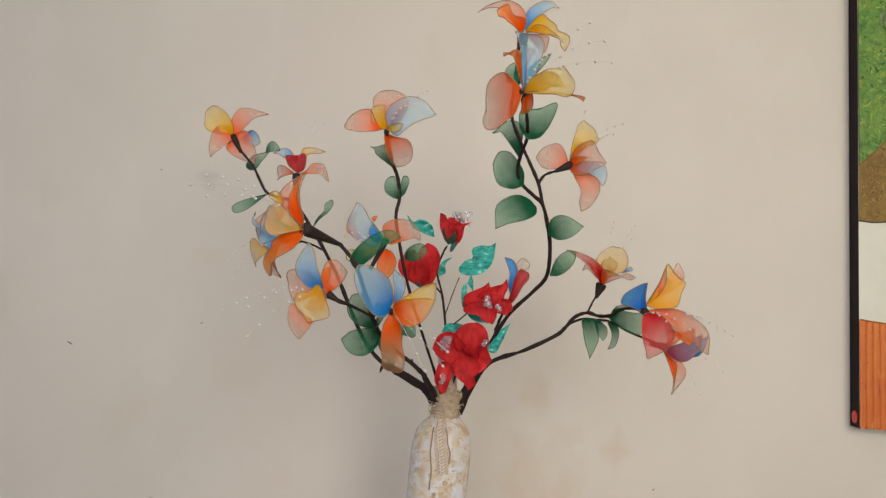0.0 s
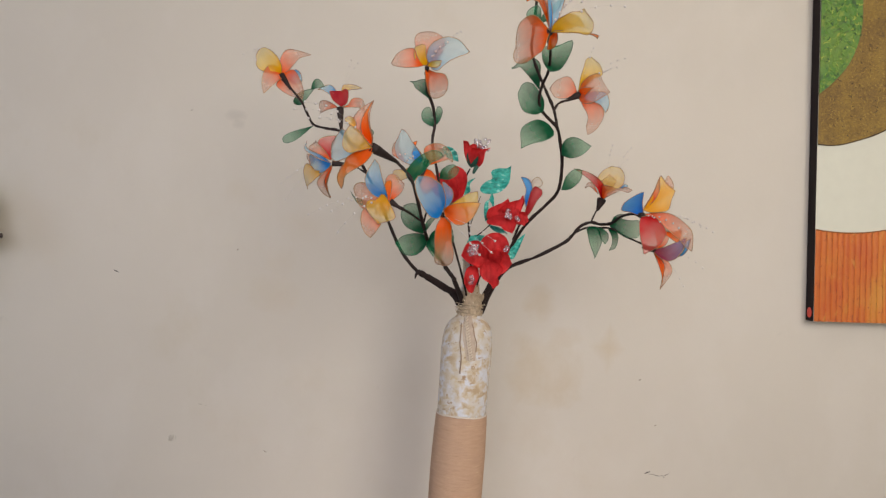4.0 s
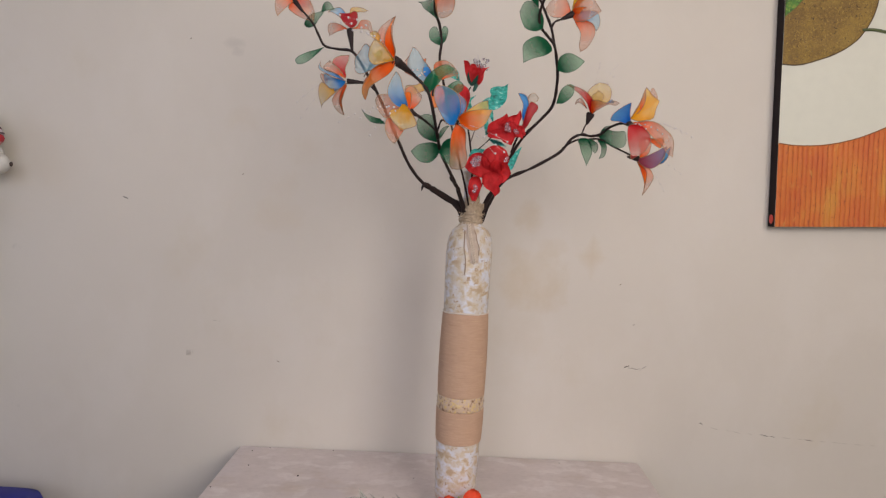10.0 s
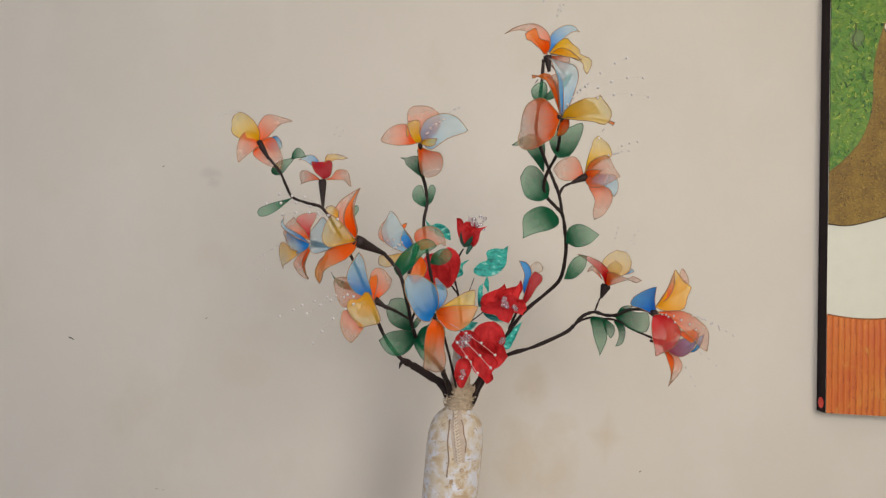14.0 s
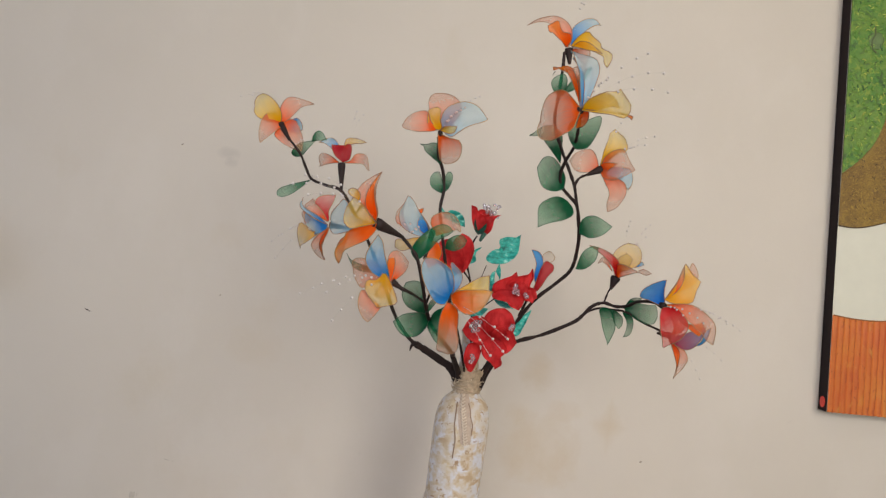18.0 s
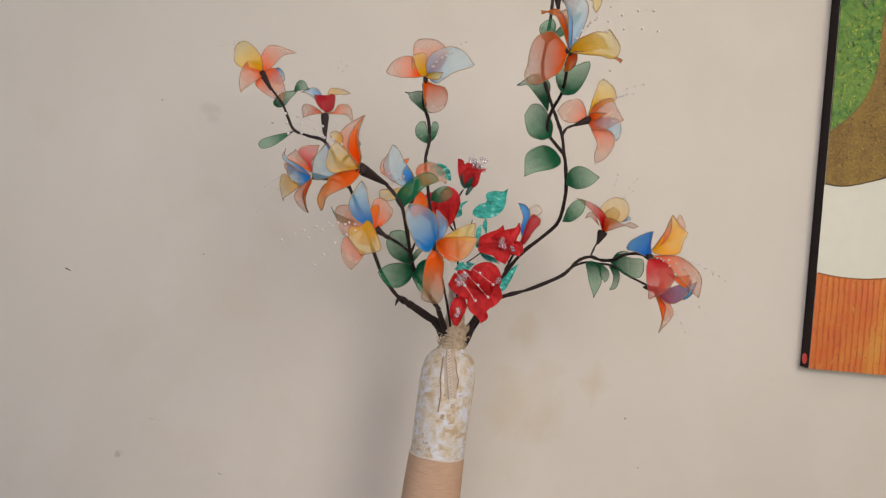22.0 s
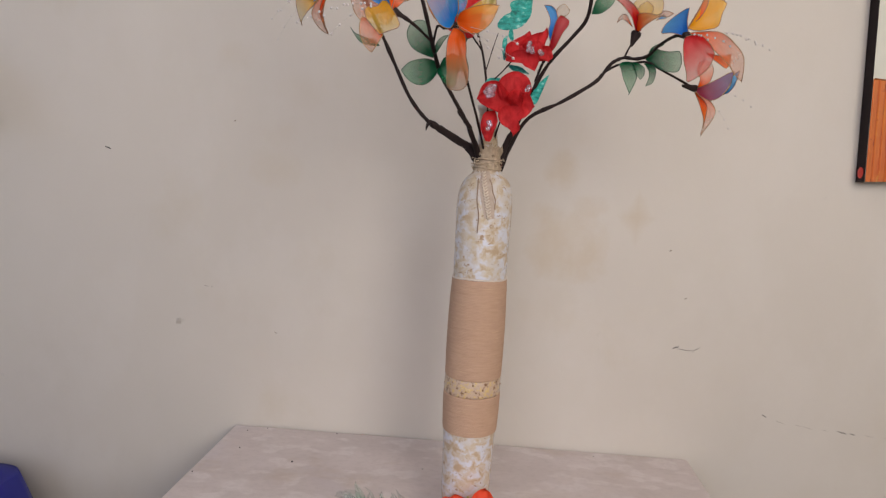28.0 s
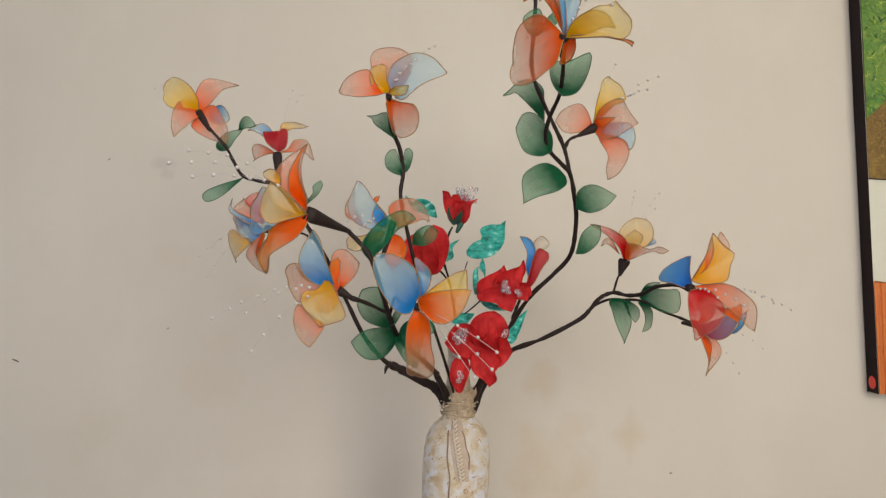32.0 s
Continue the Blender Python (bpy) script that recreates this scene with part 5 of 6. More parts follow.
petal(f, "deepblue", (-0.0758, 0.757, 1.4983), (-0.0871, 0.75, 1.5147), ((-4, -33), (39, -47), (76, -36)), ((53, 8),), 0.1, 0.2)
petal(f, "orange", (-0.099, 0.76, 1.4943), (-0.1142, 0.77, 1.5254), ((25, -21), (44, -34), (63, -30), (85, -17)), ((64, -4), (99, 13)), 0.1, 0.2)
petal(f, "vivid", (-0.0892, 0.765, 1.518), (-0.0867, 0.77, 1.5255), ((36, -38),), ((28, 13),), 0.1, 0.2)
petal(f, "orange", (-0.0658, 0.76, 1.4931), (-0.0387, 0.8, 1.504), ((-25, -27), (-19, -44), (5, -52), (45, -53), (81, -42), (100, -22)), ((35, -2), (67, -5)), 0.1, 0.2)
petal(f, "yellow", (-0.078, 0.76, 1.4903), (-0.1149, 0.76, 1.4725), ((26, -18), (59, -19), (83, -16)), ((38, 9), (57, 11), (88, 21)), 0.1, 0.2)
petal(f, "vivid", (-0.0718, 0.76, 1.4877), (-0.0709, 0.76, 1.4527), ((11, -26), (43, -42), (82, -27)), ((30, 16), (68, 18)), 0.1, 0.2)
stamen(f, (-0.0711, 0.76, 1.4991), (-0.1084, 0.72, 1.4953), 3, 0.62)
stamen(f, (-0.0711, 0.76, 1.4991), (-0.0924, 0.72, 1.4923), 3, 0.62)
stamen(f, (-0.0711, 0.76, 1.4991), (-0.0975, 0.72, 1.4879), 3, 0.62)
f = flower(middle_branch, "large sheer nylon flower with a blue and an orange petal", (-0.0364, 0.65, 1.4218), (-0.0514, 0.668, 1.4228), 0.0039)
petal(f, "blue", (-0.0391, 0.645, 1.4262), (-0.0668, 0.62, 1.4615), ((-8, -12), (1, -23), (19, -29), (54, -27), (79, -21), (94, -12)), ((7, 11), (27, 23), (53, 32), (72, 29), (91, 18)), 0.12, 0.25)
petal(f, "blue", (-0.036, 0.65, 1.4275), (-0.0353, 0.66, 1.4577), ((52, -6), (107, -19)), ((25, 19), (52, 27), (78, 20)), 0.1, 0.2)
petal(f, "lemon", (-0.035, 0.65, 1.4288), (0.0007, 0.66, 1.4522), ((27, -4), (59, -6), (81, -5)), ((20, 8), (51, 22), (72, 36), (89, 18)), 0.1, 0.2)
petal(f, "tangerine", (-0.037, 0.65, 1.4263), (0.0049, 0.63, 1.4363), ((19, -8), (44, -10), (69, -8), (87, -6)), ((12, 22), (37, 39), (51, 43), (68, 39), (83, 29), (95, 12)), 0.16, 0.2)
petal(f, "amber", (-0.0390, 0.65, 1.4200), (-0.0420, 0.685, 1.3630), ((5, -17), (24, -21), (40, -22), (59, -27), (81, -25), (95, -14)), ((14, 7), (36, 8), (63, 6), (86, 6)), 0.16, 0.2)
stamen(f, (-0.0364, 0.65, 1.4218), (0.0225, 0.592, 1.3951), 3, 0.45, 0.0002)
stamen(f, (-0.0364, 0.65, 1.4218), (0.0214, 0.5935, 1.3809), 3, 0.45, 0.0002)
stamen(f, (-0.0364, 0.65, 1.4218), (0.0077, 0.575, 1.3783), 3, 0.4, 0.0002)
stamen(f, (-0.0364, 0.65, 1.4218), (-0.0319, 0.65, 1.4122), 2, 0.5, 0.0002)
wire_leaf(middle_branch, (-0.0647, 0.71, 1.3999), (-0.0897, 0.7, 1.4334), ((21, -16), (44, -28), (66, -29), (87, -20)), ((27, 17), (57, 30), (80, 33), (95, 20)), 0.08, 0.2)
wire_leaf(middle_branch, (-0.0594, 0.73, 1.3922), (-0.1002, 0.715, 1.3868), ((23, -27), (47, -41), (75, -37), (92, -20)), ((17, 18), (49, 22), (80, 16)), 0.08, 0.2)
wire_leaf(middle_branch, (-0.0595, 0.73, 1.3934), (-0.0405, 0.7, 1.3675), ((-9, -19), (0, -43), (31, -54), (56, -46), (80, -23)), ((26, 12), (55, 13), (83, 10)), 0.08, 0.2)
wire_leaf(middle_branch, (-0.064, 0.705, 1.4027), (-0.0488, 0.7, 1.4218), ((45, -18), (80, -15)), ((21, 7), (63, 2)), 0.08, 0.2)
wire_leaf(middle_branch, (-0.0567, 0.755, 1.3991), (-0.031, 0.76, 1.4083), ((45, -18), (87, -18)), ((38, 29), (86, 53)), 0.08, 0.2)
wire_leaf(middle_branch, (-0.0555, 0.8, 1.4801), (-0.0291, 0.8, 1.4939), ((23, -29), (64, -36), (90, -26)), ((34, 23), (75, 21)), 0.08, 0.2)
centre_branch = branch("centre_branch", "thin dark stem topped by one sheer orange and blue nylon flower")
stem(centre_branch, [(-0.0046, 0.94, 1.2876), (-0.0179, 0.89, 1.3417), (-0.037, 0.84, 1.4046), (-0.0503, 0.8, 1.4541), (-0.06, 0.785, 1.4941), (-0.0669, 0.78, 1.5271), (-0.0656, 0.785, 1.5519), (-0.0687, 0.775, 1.5739), (-0.0755, 0.76, 1.5906), (-0.0762, 0.73, 1.607)], 0.002, 0.0028)
f = flower(centre_branch, "open sheer orange nylon flower with a blue petal and pearl stamens", (-0.0747, 0.721, 1.6121), (-0.0755, 0.75, 1.5985), 0.0031)
petal(f, "orange", (-0.0769, 0.721, 1.6143), (-0.1188, 0.712, 1.6127), ((25, -10), (62, -15), (93, -9)), ((23, 17), (33, 39), (44, 43), (67, 37), (88, 21)), 0.1, 0.2)
petal(f, "orange", (-0.0749, 0.721, 1.6134), (-0.0875, 0.734, 1.66), ((27, -16), (64, -18), (91, -10)), ((2, 26), (20, 47), (45, 57), (63, 53), (80, 39), (91, 19)), 0.1, 0.2)
petal(f, "sky", (-0.0682, 0.721, 1.6098), (-0.0214, 0.709, 1.6303), ((-1, -24), (5, -37), (22, -51), (48, -53), (71, -47), (90, -30)), ((13, 12), (33, 9), (54, 4), (89, 4)), 0.1, 0.2)
petal(f, "lemon", (-0.075, 0.721, 1.614), (-0.0821, 0.715, 1.6392), ((11, -31), (36, -49), (87, -39), (96, -24)), ((12, 9), (47, 7), (86, 17)), 0.1, 0.2)
petal(f, "lemon", (-0.0743, 0.721, 1.6134), (-0.0555, 0.71, 1.6183), ((28, -11), (59, -9)), ((49, 28), (85, 31)), 0.1, 0.2)
petal(f, "orange", (-0.0772, 0.721, 1.6111), (-0.0676, 0.765, 1.5832), ((15, -21), (23, -42), (52, -45), (81, -34), (95, -15)), ((33, 7), (75, 8)), 0.1, 0.2)
stamen(f, (-0.0747, 0.721, 1.6121), (-0.0488, 0.7, 1.6378), 5, 0.2)
stamen(f, (-0.0747, 0.721, 1.6121), (-0.0573, 0.7, 1.6317), 3, 0.2)
stamen(f, (-0.0747, 0.721, 1.6121), (-0.0329, 0.72, 1.6596), 5, 0.4)
wire_leaf(centre_branch, (-0.0728, 0.765, 1.5818), (-0.1009, 0.763, 1.6038), ((35, -4), (69, -5), (82, 3)), ((18, 21), (50, 41), (67, 35), (81, 15)), 0.08, 0.2)
wire_leaf(centre_branch, (-0.0658, 0.785, 1.5484), (-0.0738, 0.785, 1.575), ((18, -29), (46, -49), (83, -43), (103, -19)), ((49, 6),), 0.08, 0.2)
wire_leaf(centre_branch, (-0.0654, 0.785, 1.5505), (-0.0601, 0.79, 1.5776), ((55, -12), (90, -12)), ((19, 15), (53, 20), (84, 15)), 0.08, 0.2)
right_branch = branch("right_branch", "tall dark branch with green leaves and colourful nylon flowers")
stem(right_branch, [(0.0098, 0.945, 1.2816), (0.0205, 0.935, 1.3157), (0.0343, 0.92, 1.3438), (0.0545, 0.895, 1.393), (0.0745, 0.874, 1.4285), (0.0980, 0.855, 1.4545), (0.1135, 0.838, 1.476), (0.1130, 0.805, 1.508), (0.1075, 0.785, 1.530), (0.0995, 0.765, 1.5505), (0.0875, 0.748, 1.5580), (0.0735, 0.728, 1.5665), (0.0690, 0.715, 1.5780), (0.0708, 0.700, 1.5905), (0.0755, 0.682, 1.6025), (0.0742, 0.655, 1.6130), (0.0695, 0.618, 1.6257)], 0.0035, 0.0019)
stem(right_branch, [(0.0098, 0.945, 1.2816), (0.0205, 0.935, 1.3157), (0.0335, 0.921, 1.342)], 0.0072, 0.0046)
stem(right_branch, [(0.0990, 0.763, 1.5515), (0.0925, 0.757, 1.5730), (0.0825, 0.750, 1.5913), (0.0690, 0.742, 1.6152), (0.0574, 0.735, 1.6426), (0.0582, 0.735, 1.6755), (0.0594, 0.735, 1.7053), (0.0589, 0.735, 1.727)], 0.0023, 0.0024)
stem(right_branch, [(0.0925, 0.757, 1.5725), (0.0990, 0.772, 1.5856), (0.1126, 0.79, 1.5953)], 0.0022, 0.0016)
stem(right_branch, [(0.0560, 0.888, 1.4020), (0.0600, 0.882, 1.4150), (0.0640, 0.878, 1.4260)], 0.0024, 0.002)
wire_leaf(right_branch, (0.1093, 0.785, 1.5192), (0.146, 0.771, 1.5311), ((15, -34), (40, -45), (67, -36)), ((31, 20), (68, 19)), 0.08, 0.2)
wire_leaf(right_branch, (0.1159, 0.82, 1.4757), (0.1469, 0.85, 1.5085), ((28, -15), (56, -18), (82, -12)), ((14, 13), (43, 17), (76, 12)), 0.08, 0.2)
wire_leaf(right_branch, (0.092, 0.745, 1.5448), (0.0507, 0.72, 1.5152), ((15, -12), (42, -13), (77, -4)), ((9, 20), (31, 36), (61, 40), (83, 32)), 0.08, 0.2)
wire_leaf(right_branch, (0.076, 0.725, 1.5638), (0.0426, 0.72, 1.5843), ((18, -26), (53, -39), (80, -23)), ((19, 26), (52, 41), (83, 47), (104, 31)), 0.08, 0.2)
wire_leaf(right_branch, (0.0701, 0.74, 1.5954), (0.0350, 0.811, 1.6410), ((34, 3), (72, 5)), ((13, 10), (38, 26), (67, 30), (90, 20)), 0.08, 0.2)
wire_leaf(right_branch, (0.0764, 0.67, 1.5989), (0.0829, 0.69, 1.6347), ((12, -19), (37, -32), (73, -32)), ((5, 23), (28, 35), (70, 44), (110, 46), (124, 38)), 0.08, 0.2)
wire_leaf(right_branch, (0.0623, 0.735, 1.6748), (0.0533, 0.73, 1.6962), ((16, -27), (55, -41), (85, -31)), ((15, 20), (65, 39), (98, 33)), 0.08, 0.2)
wire_leaf(right_branch, (0.0618, 0.735, 1.6787), (0.0957, 0.75, 1.7176), ((31, -4), (71, -4)), ((13, 11), (33, 14), (66, 10)), 0.08, 0.2)
f = flower(right_branch, "sheer orange nylon flower with yellow and blue petals", (0.1294, 0.797, 1.6051), (0.1113, 0.79, 1.5945), 0.0056)
petal(f, "orange", (0.1272, 0.797, 1.6048), (0.089, 0.8, 1.6117), ((36, -24), (73, -28)), ((22, 35), (44, 51), (66, 44), (89, 26)), 0.1, 0.2)
petal(f, "lemon", (0.1275, 0.797, 1.6091), (0.14, 0.79, 1.6564), ((38, -7), (68, -8), (84, -9)), ((15, 11), (45, 28), (60, 47), (84, 32), (92, 16)), 0.1, 0.2)
petal(f, "orange", (0.1294, 0.797, 1.6051), (0.1657, 0.771, 1.604), ((9, -28), (29, -45), (52, -53), (70, -52), (82, -27)), ((10, 21), (31, 33), (58, 32), (83, 16)), 0.1, 0.2)
petal(f, "vivid", (0.1287, 0.797, 1.605), (0.1461, 0.78, 1.6114), ((22, -23), (57, -18)), ((24, 30), (58, 17)), 0.1, 0.2)
petal(f, "blue", (0.1297, 0.797, 1.6023), (0.1679, 0.807, 1.5843), ((13, -22), (42, -41), (67, -51), (90, -36), (100, -16)), ((34, 3), (58, -8), (82, -6)), 0.1, 0.2)
petal(f, "orange", (0.129, 0.797, 1.6022), (0.1463, 0.811, 1.5538), ((13, -16), (31, -43), (49, -50), (69, -45), (93, -21)), ((25, -3), (53, -8), (79, 0)), 0.1, 0.2)
stamen(f, (0.1294, 0.797, 1.6051), (0.1361, 0.74, 1.6513), 2, 0.62)
stamen(f, (0.1294, 0.797, 1.6051), (0.178, 0.74, 1.6403), 3, 0.62)
stamen(f, (0.1294, 0.797, 1.6051), (0.1693, 0.75, 1.6313), 3, 0.62)
stamen(f, (0.1294, 0.797, 1.6051), (0.1594, 0.76, 1.63), 3, 0.62)
f = flower(right_branch, "large sheer nylon flower with blue, yellow and pink petals", (0.0686, 0.612, 1.6273), (0.0703, 0.635, 1.6192), 0.0043)
petal(f, "orange", (0.0687, 0.612, 1.6262), (0.0343, 0.66, 1.6205), ((7, -30), (24, -37), (50, -43), (77, -37), (92, -29), (101, -14)), ((8, 18), (17, 33), (33, 39), (54, 36), (73, 25), (92, 13)), 0.1, 0.2)
petal(f, "sky", (0.0686, 0.612, 1.6273), (0.0563, 0.65, 1.697), ((27, 1), (51, 3), (70, 2)), ((2, 5), (14, 13), (32, 22), (49, 28), (66, 28), (80, 21), (90, 11)), 0.1, 0.2)
petal(f, "deepsky", (0.0674, 0.612, 1.6282), (0.0589, 0.645, 1.688), ((35, 2), (62, 4)), ((1, 4), (33, 8), (66, 8)), 0.1, 0.2)
petal(f, "lemon", (0.0694, 0.612, 1.6252), (0.1005, 0.59, 1.6436), ((18, -9), (39, -12), (57, -9), (74, -7), (87, 0)), ((34, 25), (65, 46), (81, 63), (97, 62), (108, 46), (105, 24)), 0.1, 0.2)
petal(f, "gold", (0.0698, 0.612, 1.6264), (0.1033, 0.6, 1.6283), ((28, -27), (57, -38), (86, -26)), ((42, 8), (78, -2)), 0.1, 0.2)
petal(f, "orange", (0.0671, 0.612, 1.6304), (0.0578, 0.69, 1.6905), ((39, 3), (74, 1), (81, 1)), ((45, 10), (74, 17)), 0.1, 0.2)
petal(f, "vivid", (0.0687, 0.612, 1.6262), (0.045, 0.7, 1.6933), ((28, 2), (59, 4), (80, 4)), ((37, 9), (66, 11), (83, 9)), 0.1, 0.2)
petal(f, "vivid", (0.0698, 0.612, 1.6264), (0.0726, 0.635, 1.6138), ((3, -22), (62, -22)), ((40, 13), (89, 17)), 0.1, 0.2)
petal(f, "vivid", (0.0711, 0.612, 1.6244), (0.1229, 0.632, 1.6267), ((63, -5), (100, -6)), ((39, -3), (76, -5)), 0.1, 0.2)
stamen(f, (0.0686, 0.612, 1.6273), (0.1370, 0.560, 1.6355), 4, 0.36)
stamen(f, (0.0686, 0.612, 1.6273), (0.1290, 0.552, 1.6500), 4, 0.36)
stamen(f, (0.0686, 0.612, 1.6273), (0.1190, 0.574, 1.6740), 4, 0.30)
stamen(f, (0.0686, 0.612, 1.6273), (0.0860, 0.585, 1.6490), 5, 0.2)
f = flower(right_branch, "sheer orange, blue and yellow nylon flower at the tip of the branch", (0.0635, 0.735, 1.7321), (0.067, 0.737, 1.7141), 0.0057)
petal(f, "orange", (0.062, 0.735, 1.7327), (0.0117, 0.735, 1.7546), ((18, 6), (47, 18), (64, 22), (83, 15)), ((1, 19), (13, 36), (31, 44), (53, 43), (70, 34), (89, 18)), 0.1, 0.2)
petal(f, "vivid", (0.0598, 0.735, 1.7332), (0.0336, 0.71, 1.7463), ((47, -5), (76, -7), (90, -13)), ((1, 21), (22, 33), (54, 18), (83, 32), (93, 20)), 0.1, 0.2)
petal(f, "blue", (0.0654, 0.735, 1.7352), (0.1000, 0.748, 1.7690), ((12, -19), (30, -31), (53, -33), (77, -28), (95, -16)), ((26, -2), (53, -7), (77, -7)), 0.1, 0.2)
petal(f, "lemon", (0.0654, 0.735, 1.7352), (0.1082, 0.72, 1.7088), ((3, -22), (15, -43), (34, -39), (56, -35), (67, -26), (82, -29), (96, -26), (100, -13)), ((24, -2), (52, -10), (80, -13), (90, -2)), 0.1, 0.2)
petal(f, "gold", (0.0669, 0.735, 1.7339), (0.1004, 0.715, 1.7228), ((22, -18), (52, -18), (74, -10)), ((57, 4),), 0.1, 0.2)
petal(f, "orange", (0.0657, 0.735, 1.7323), (0.0886, 0.76, 1.7227), ((37, -24), (71, -39), (92, -20)), ((28, 7), (61, 11), (89, 9)), 0.1, 0.2)
stamen(f, (0.0635, 0.735, 1.7321), (0.0493, 0.72, 1.8065), 3, 0.62)
stamen(f, (0.0635, 0.735, 1.7321), (0.0786, 0.72, 1.7945), 3, 0.62)
stamen(f, (0.0635, 0.735, 1.7321), (0.0724, 0.72, 1.7867), 3, 0.62)
f = flower(right_branch, "small sheer nylon bud with blue and dark red petals", (0.0705, 0.874, 1.4420), (0.0640, 0.878, 1.4250), 0.0046)
petal(f, "deepblue", (0.0740, 0.872, 1.4450), (0.0610, 0.865, 1.4960), ((34, -3), (62, 6), (85, 3)), ((32, 12), (60, 23), (82, 23), (95, 14)), 0.1, 0.2)
petal(f, "crimson", (0.0680, 0.875, 1.4350), (0.0930, 0.865, 1.4780), ((39, -12), (78, -24), (100, -23)), ((25, 8), (66, 5), (90, 7)), 0.1, 0.2)
petal(f, "cream", (0.0790, 0.87, 1.4800), (0.0930, 0.86, 1.4900), ((24, -40), (56, -54), (94, -48)), ((53, 15), (85, 17)), 0.1, 0.2)
low_branch = branch("low_branch", "low dark taped branch with red, blue and yellow nylon flowers")
stem(low_branch, [(0.0159, 0.955, 1.2804), (0.0295, 0.945, 1.3193), (0.0519, 0.93, 1.3568), (0.0949, 0.91, 1.3788), (0.1334, 0.895, 1.4025), (0.1453, 0.89, 1.4150), (0.1558, 0.884, 1.4292), (0.1701, 0.881, 1.4357), (0.1835, 0.872, 1.433), (0.196, 0.858, 1.4352), (0.2028, 0.83, 1.4433), (0.2096, 0.79, 1.4457), (0.2172, 0.767, 1.4421)], 0.0036, 0.0022)
stem(low_branch, [(0.1472, 0.892, 1.4183), (0.164, 0.884, 1.427), (0.1811, 0.875, 1.4279), (0.1967, 0.862, 1.4274), (0.2185, 0.865, 1.4174), (0.247, 0.885, 1.4089), (0.2685, 0.9, 1.402)], 0.002, 0.0018)
stem(low_branch, [(0.1701, 0.881, 1.4357), (0.1783, 0.9, 1.4503), (0.1823, 0.905, 1.4571)], 0.0016, 0.0014)
wire_leaf(low_branch, (0.1670, 0.878, 1.4290), (0.1700, 0.83, 1.3830), ((7, -14), (26, -20), (58, -19), (78, -13)), ((15, 7), (37, 8), (68, 6)), 0.08, 0.2)
wire_leaf(low_branch, (0.1770, 0.872, 1.4290), (0.1870, 0.85, 1.4040), ((27, -18), (62, -28), (89, -18)), ((37, 4), (75, 8)), 0.08, 0.2)
wire_leaf(low_branch, (0.1930, 0.864, 1.4260), (0.1920, 0.84, 1.3950), ((5, -20), (31, -33), (70, -28), (93, -18)), ((27, -6), (47, -11), (74, -9)), 0.08, 0.2)
f = flower(low_branch, "sheer red and yellow nylon flower on an upright calyx", (0.1891, 0.909, 1.474), (0.1828, 0.906, 1.4555), 0.0081)
petal(f, "red", (0.1874, 0.909, 1.4738), (0.1370, 0.853, 1.5105), ((31, 4), (65, 5), (84, 3)), ((-3, 8), (16, 16), (38, 19), (61, 17), (81, 11)), 0.1, 0.2)
petal(f, "yellow", (0.1901, 0.909, 1.4798), (0.1984, 0.9, 1.5243), ((28, -24), (56, -34), (83, -21)), ((31, 35), (52, 51), (82, 47), (101, 28)), 0.1, 0.2)
petal(f, "yellow", (0.1912, 0.909, 1.484), (0.1935, 0.88, 1.5085), ((45, -17), (81, -21)), ((49, 22), (85, 26)), 0.1, 0.2)
petal(f, "orange", (0.1909, 0.909, 1.4726), (0.2178, 0.837, 1.4821), ((5, -14), (16, -23), (35, -26), (56, -19), (76, -9), (91, -10)), ((46, -4), (76, -6), (92, 1)), 0.1, 0.2)
petal(f, "orange", (0.1832, 0.909, 1.4814), (0.1658, 0.93, 1.4919), ((62, 15),), ((63, 40), (94, 31)), 0.1, 0.2)
petal(f, "blue", (0.2137, 0.909, 1.4908), (0.232, 0.93, 1.4991), ((60, -15),), ((71, 6),), 0.1, 0.2)
stamen(f, (0.1891, 0.909, 1.474), (0.1987, 0.9, 1.5574), 3, 0.62)
stamen(f, (0.1891, 0.909, 1.474), (0.2279, 0.9, 1.5546), 3, 0.62)
stamen(f, (0.1891, 0.909, 1.474), (0.2218, 0.9, 1.5361), 2, 0.62)
f = flower(low_branch, "large nylon flower with blue, yellow, red and pink petals", (0.2185, 0.767, 1.4423), (0.2112, 0.785, 1.4461), 0.0048)
petal(f, "deepblue", (0.2202, 0.767, 1.4404), (0.1968, 0.8, 1.4517), ((23, -2), (53, -3), (83, -6)), ((13, 17), (26, 39), (34, 68), (40, 71), (70, 50), (96, 21)), 0.1, 0.2)
petal(f, "gold", (0.2176, 0.767, 1.4504), (0.2391, 0.77, 1.4969), ((27, 1), (54, 1), (80, -1)), ((1, 18), (13, 39), (26, 54), (55, 49), (77, 48), (81, 40), (86, 22)), 0.1, 0.2)
petal(f, "orange", (0.2305, 0.775, 1.4599), (0.2567, 0.79, 1.498), ((74, -8), (98, -8)), ((40, 20), (73, 22)), 0.1, 0.2)
petal(f, "amber", (0.2182, 0.767, 1.4518), (0.2363, 0.765, 1.4951), ((54, 1), (83, 0)), ((27, 13), (59, 15)), 0.1, 0.2)
petal(f, "red", (0.2152, 0.767, 1.4405), (0.2328, 0.78, 1.3959), ((3, -28), (25, -43), (45, -50), (63, -49), (87, -30)), ((19, 11), (49, 18), (79, 18), (99, 18)), 0.1, 0.2)
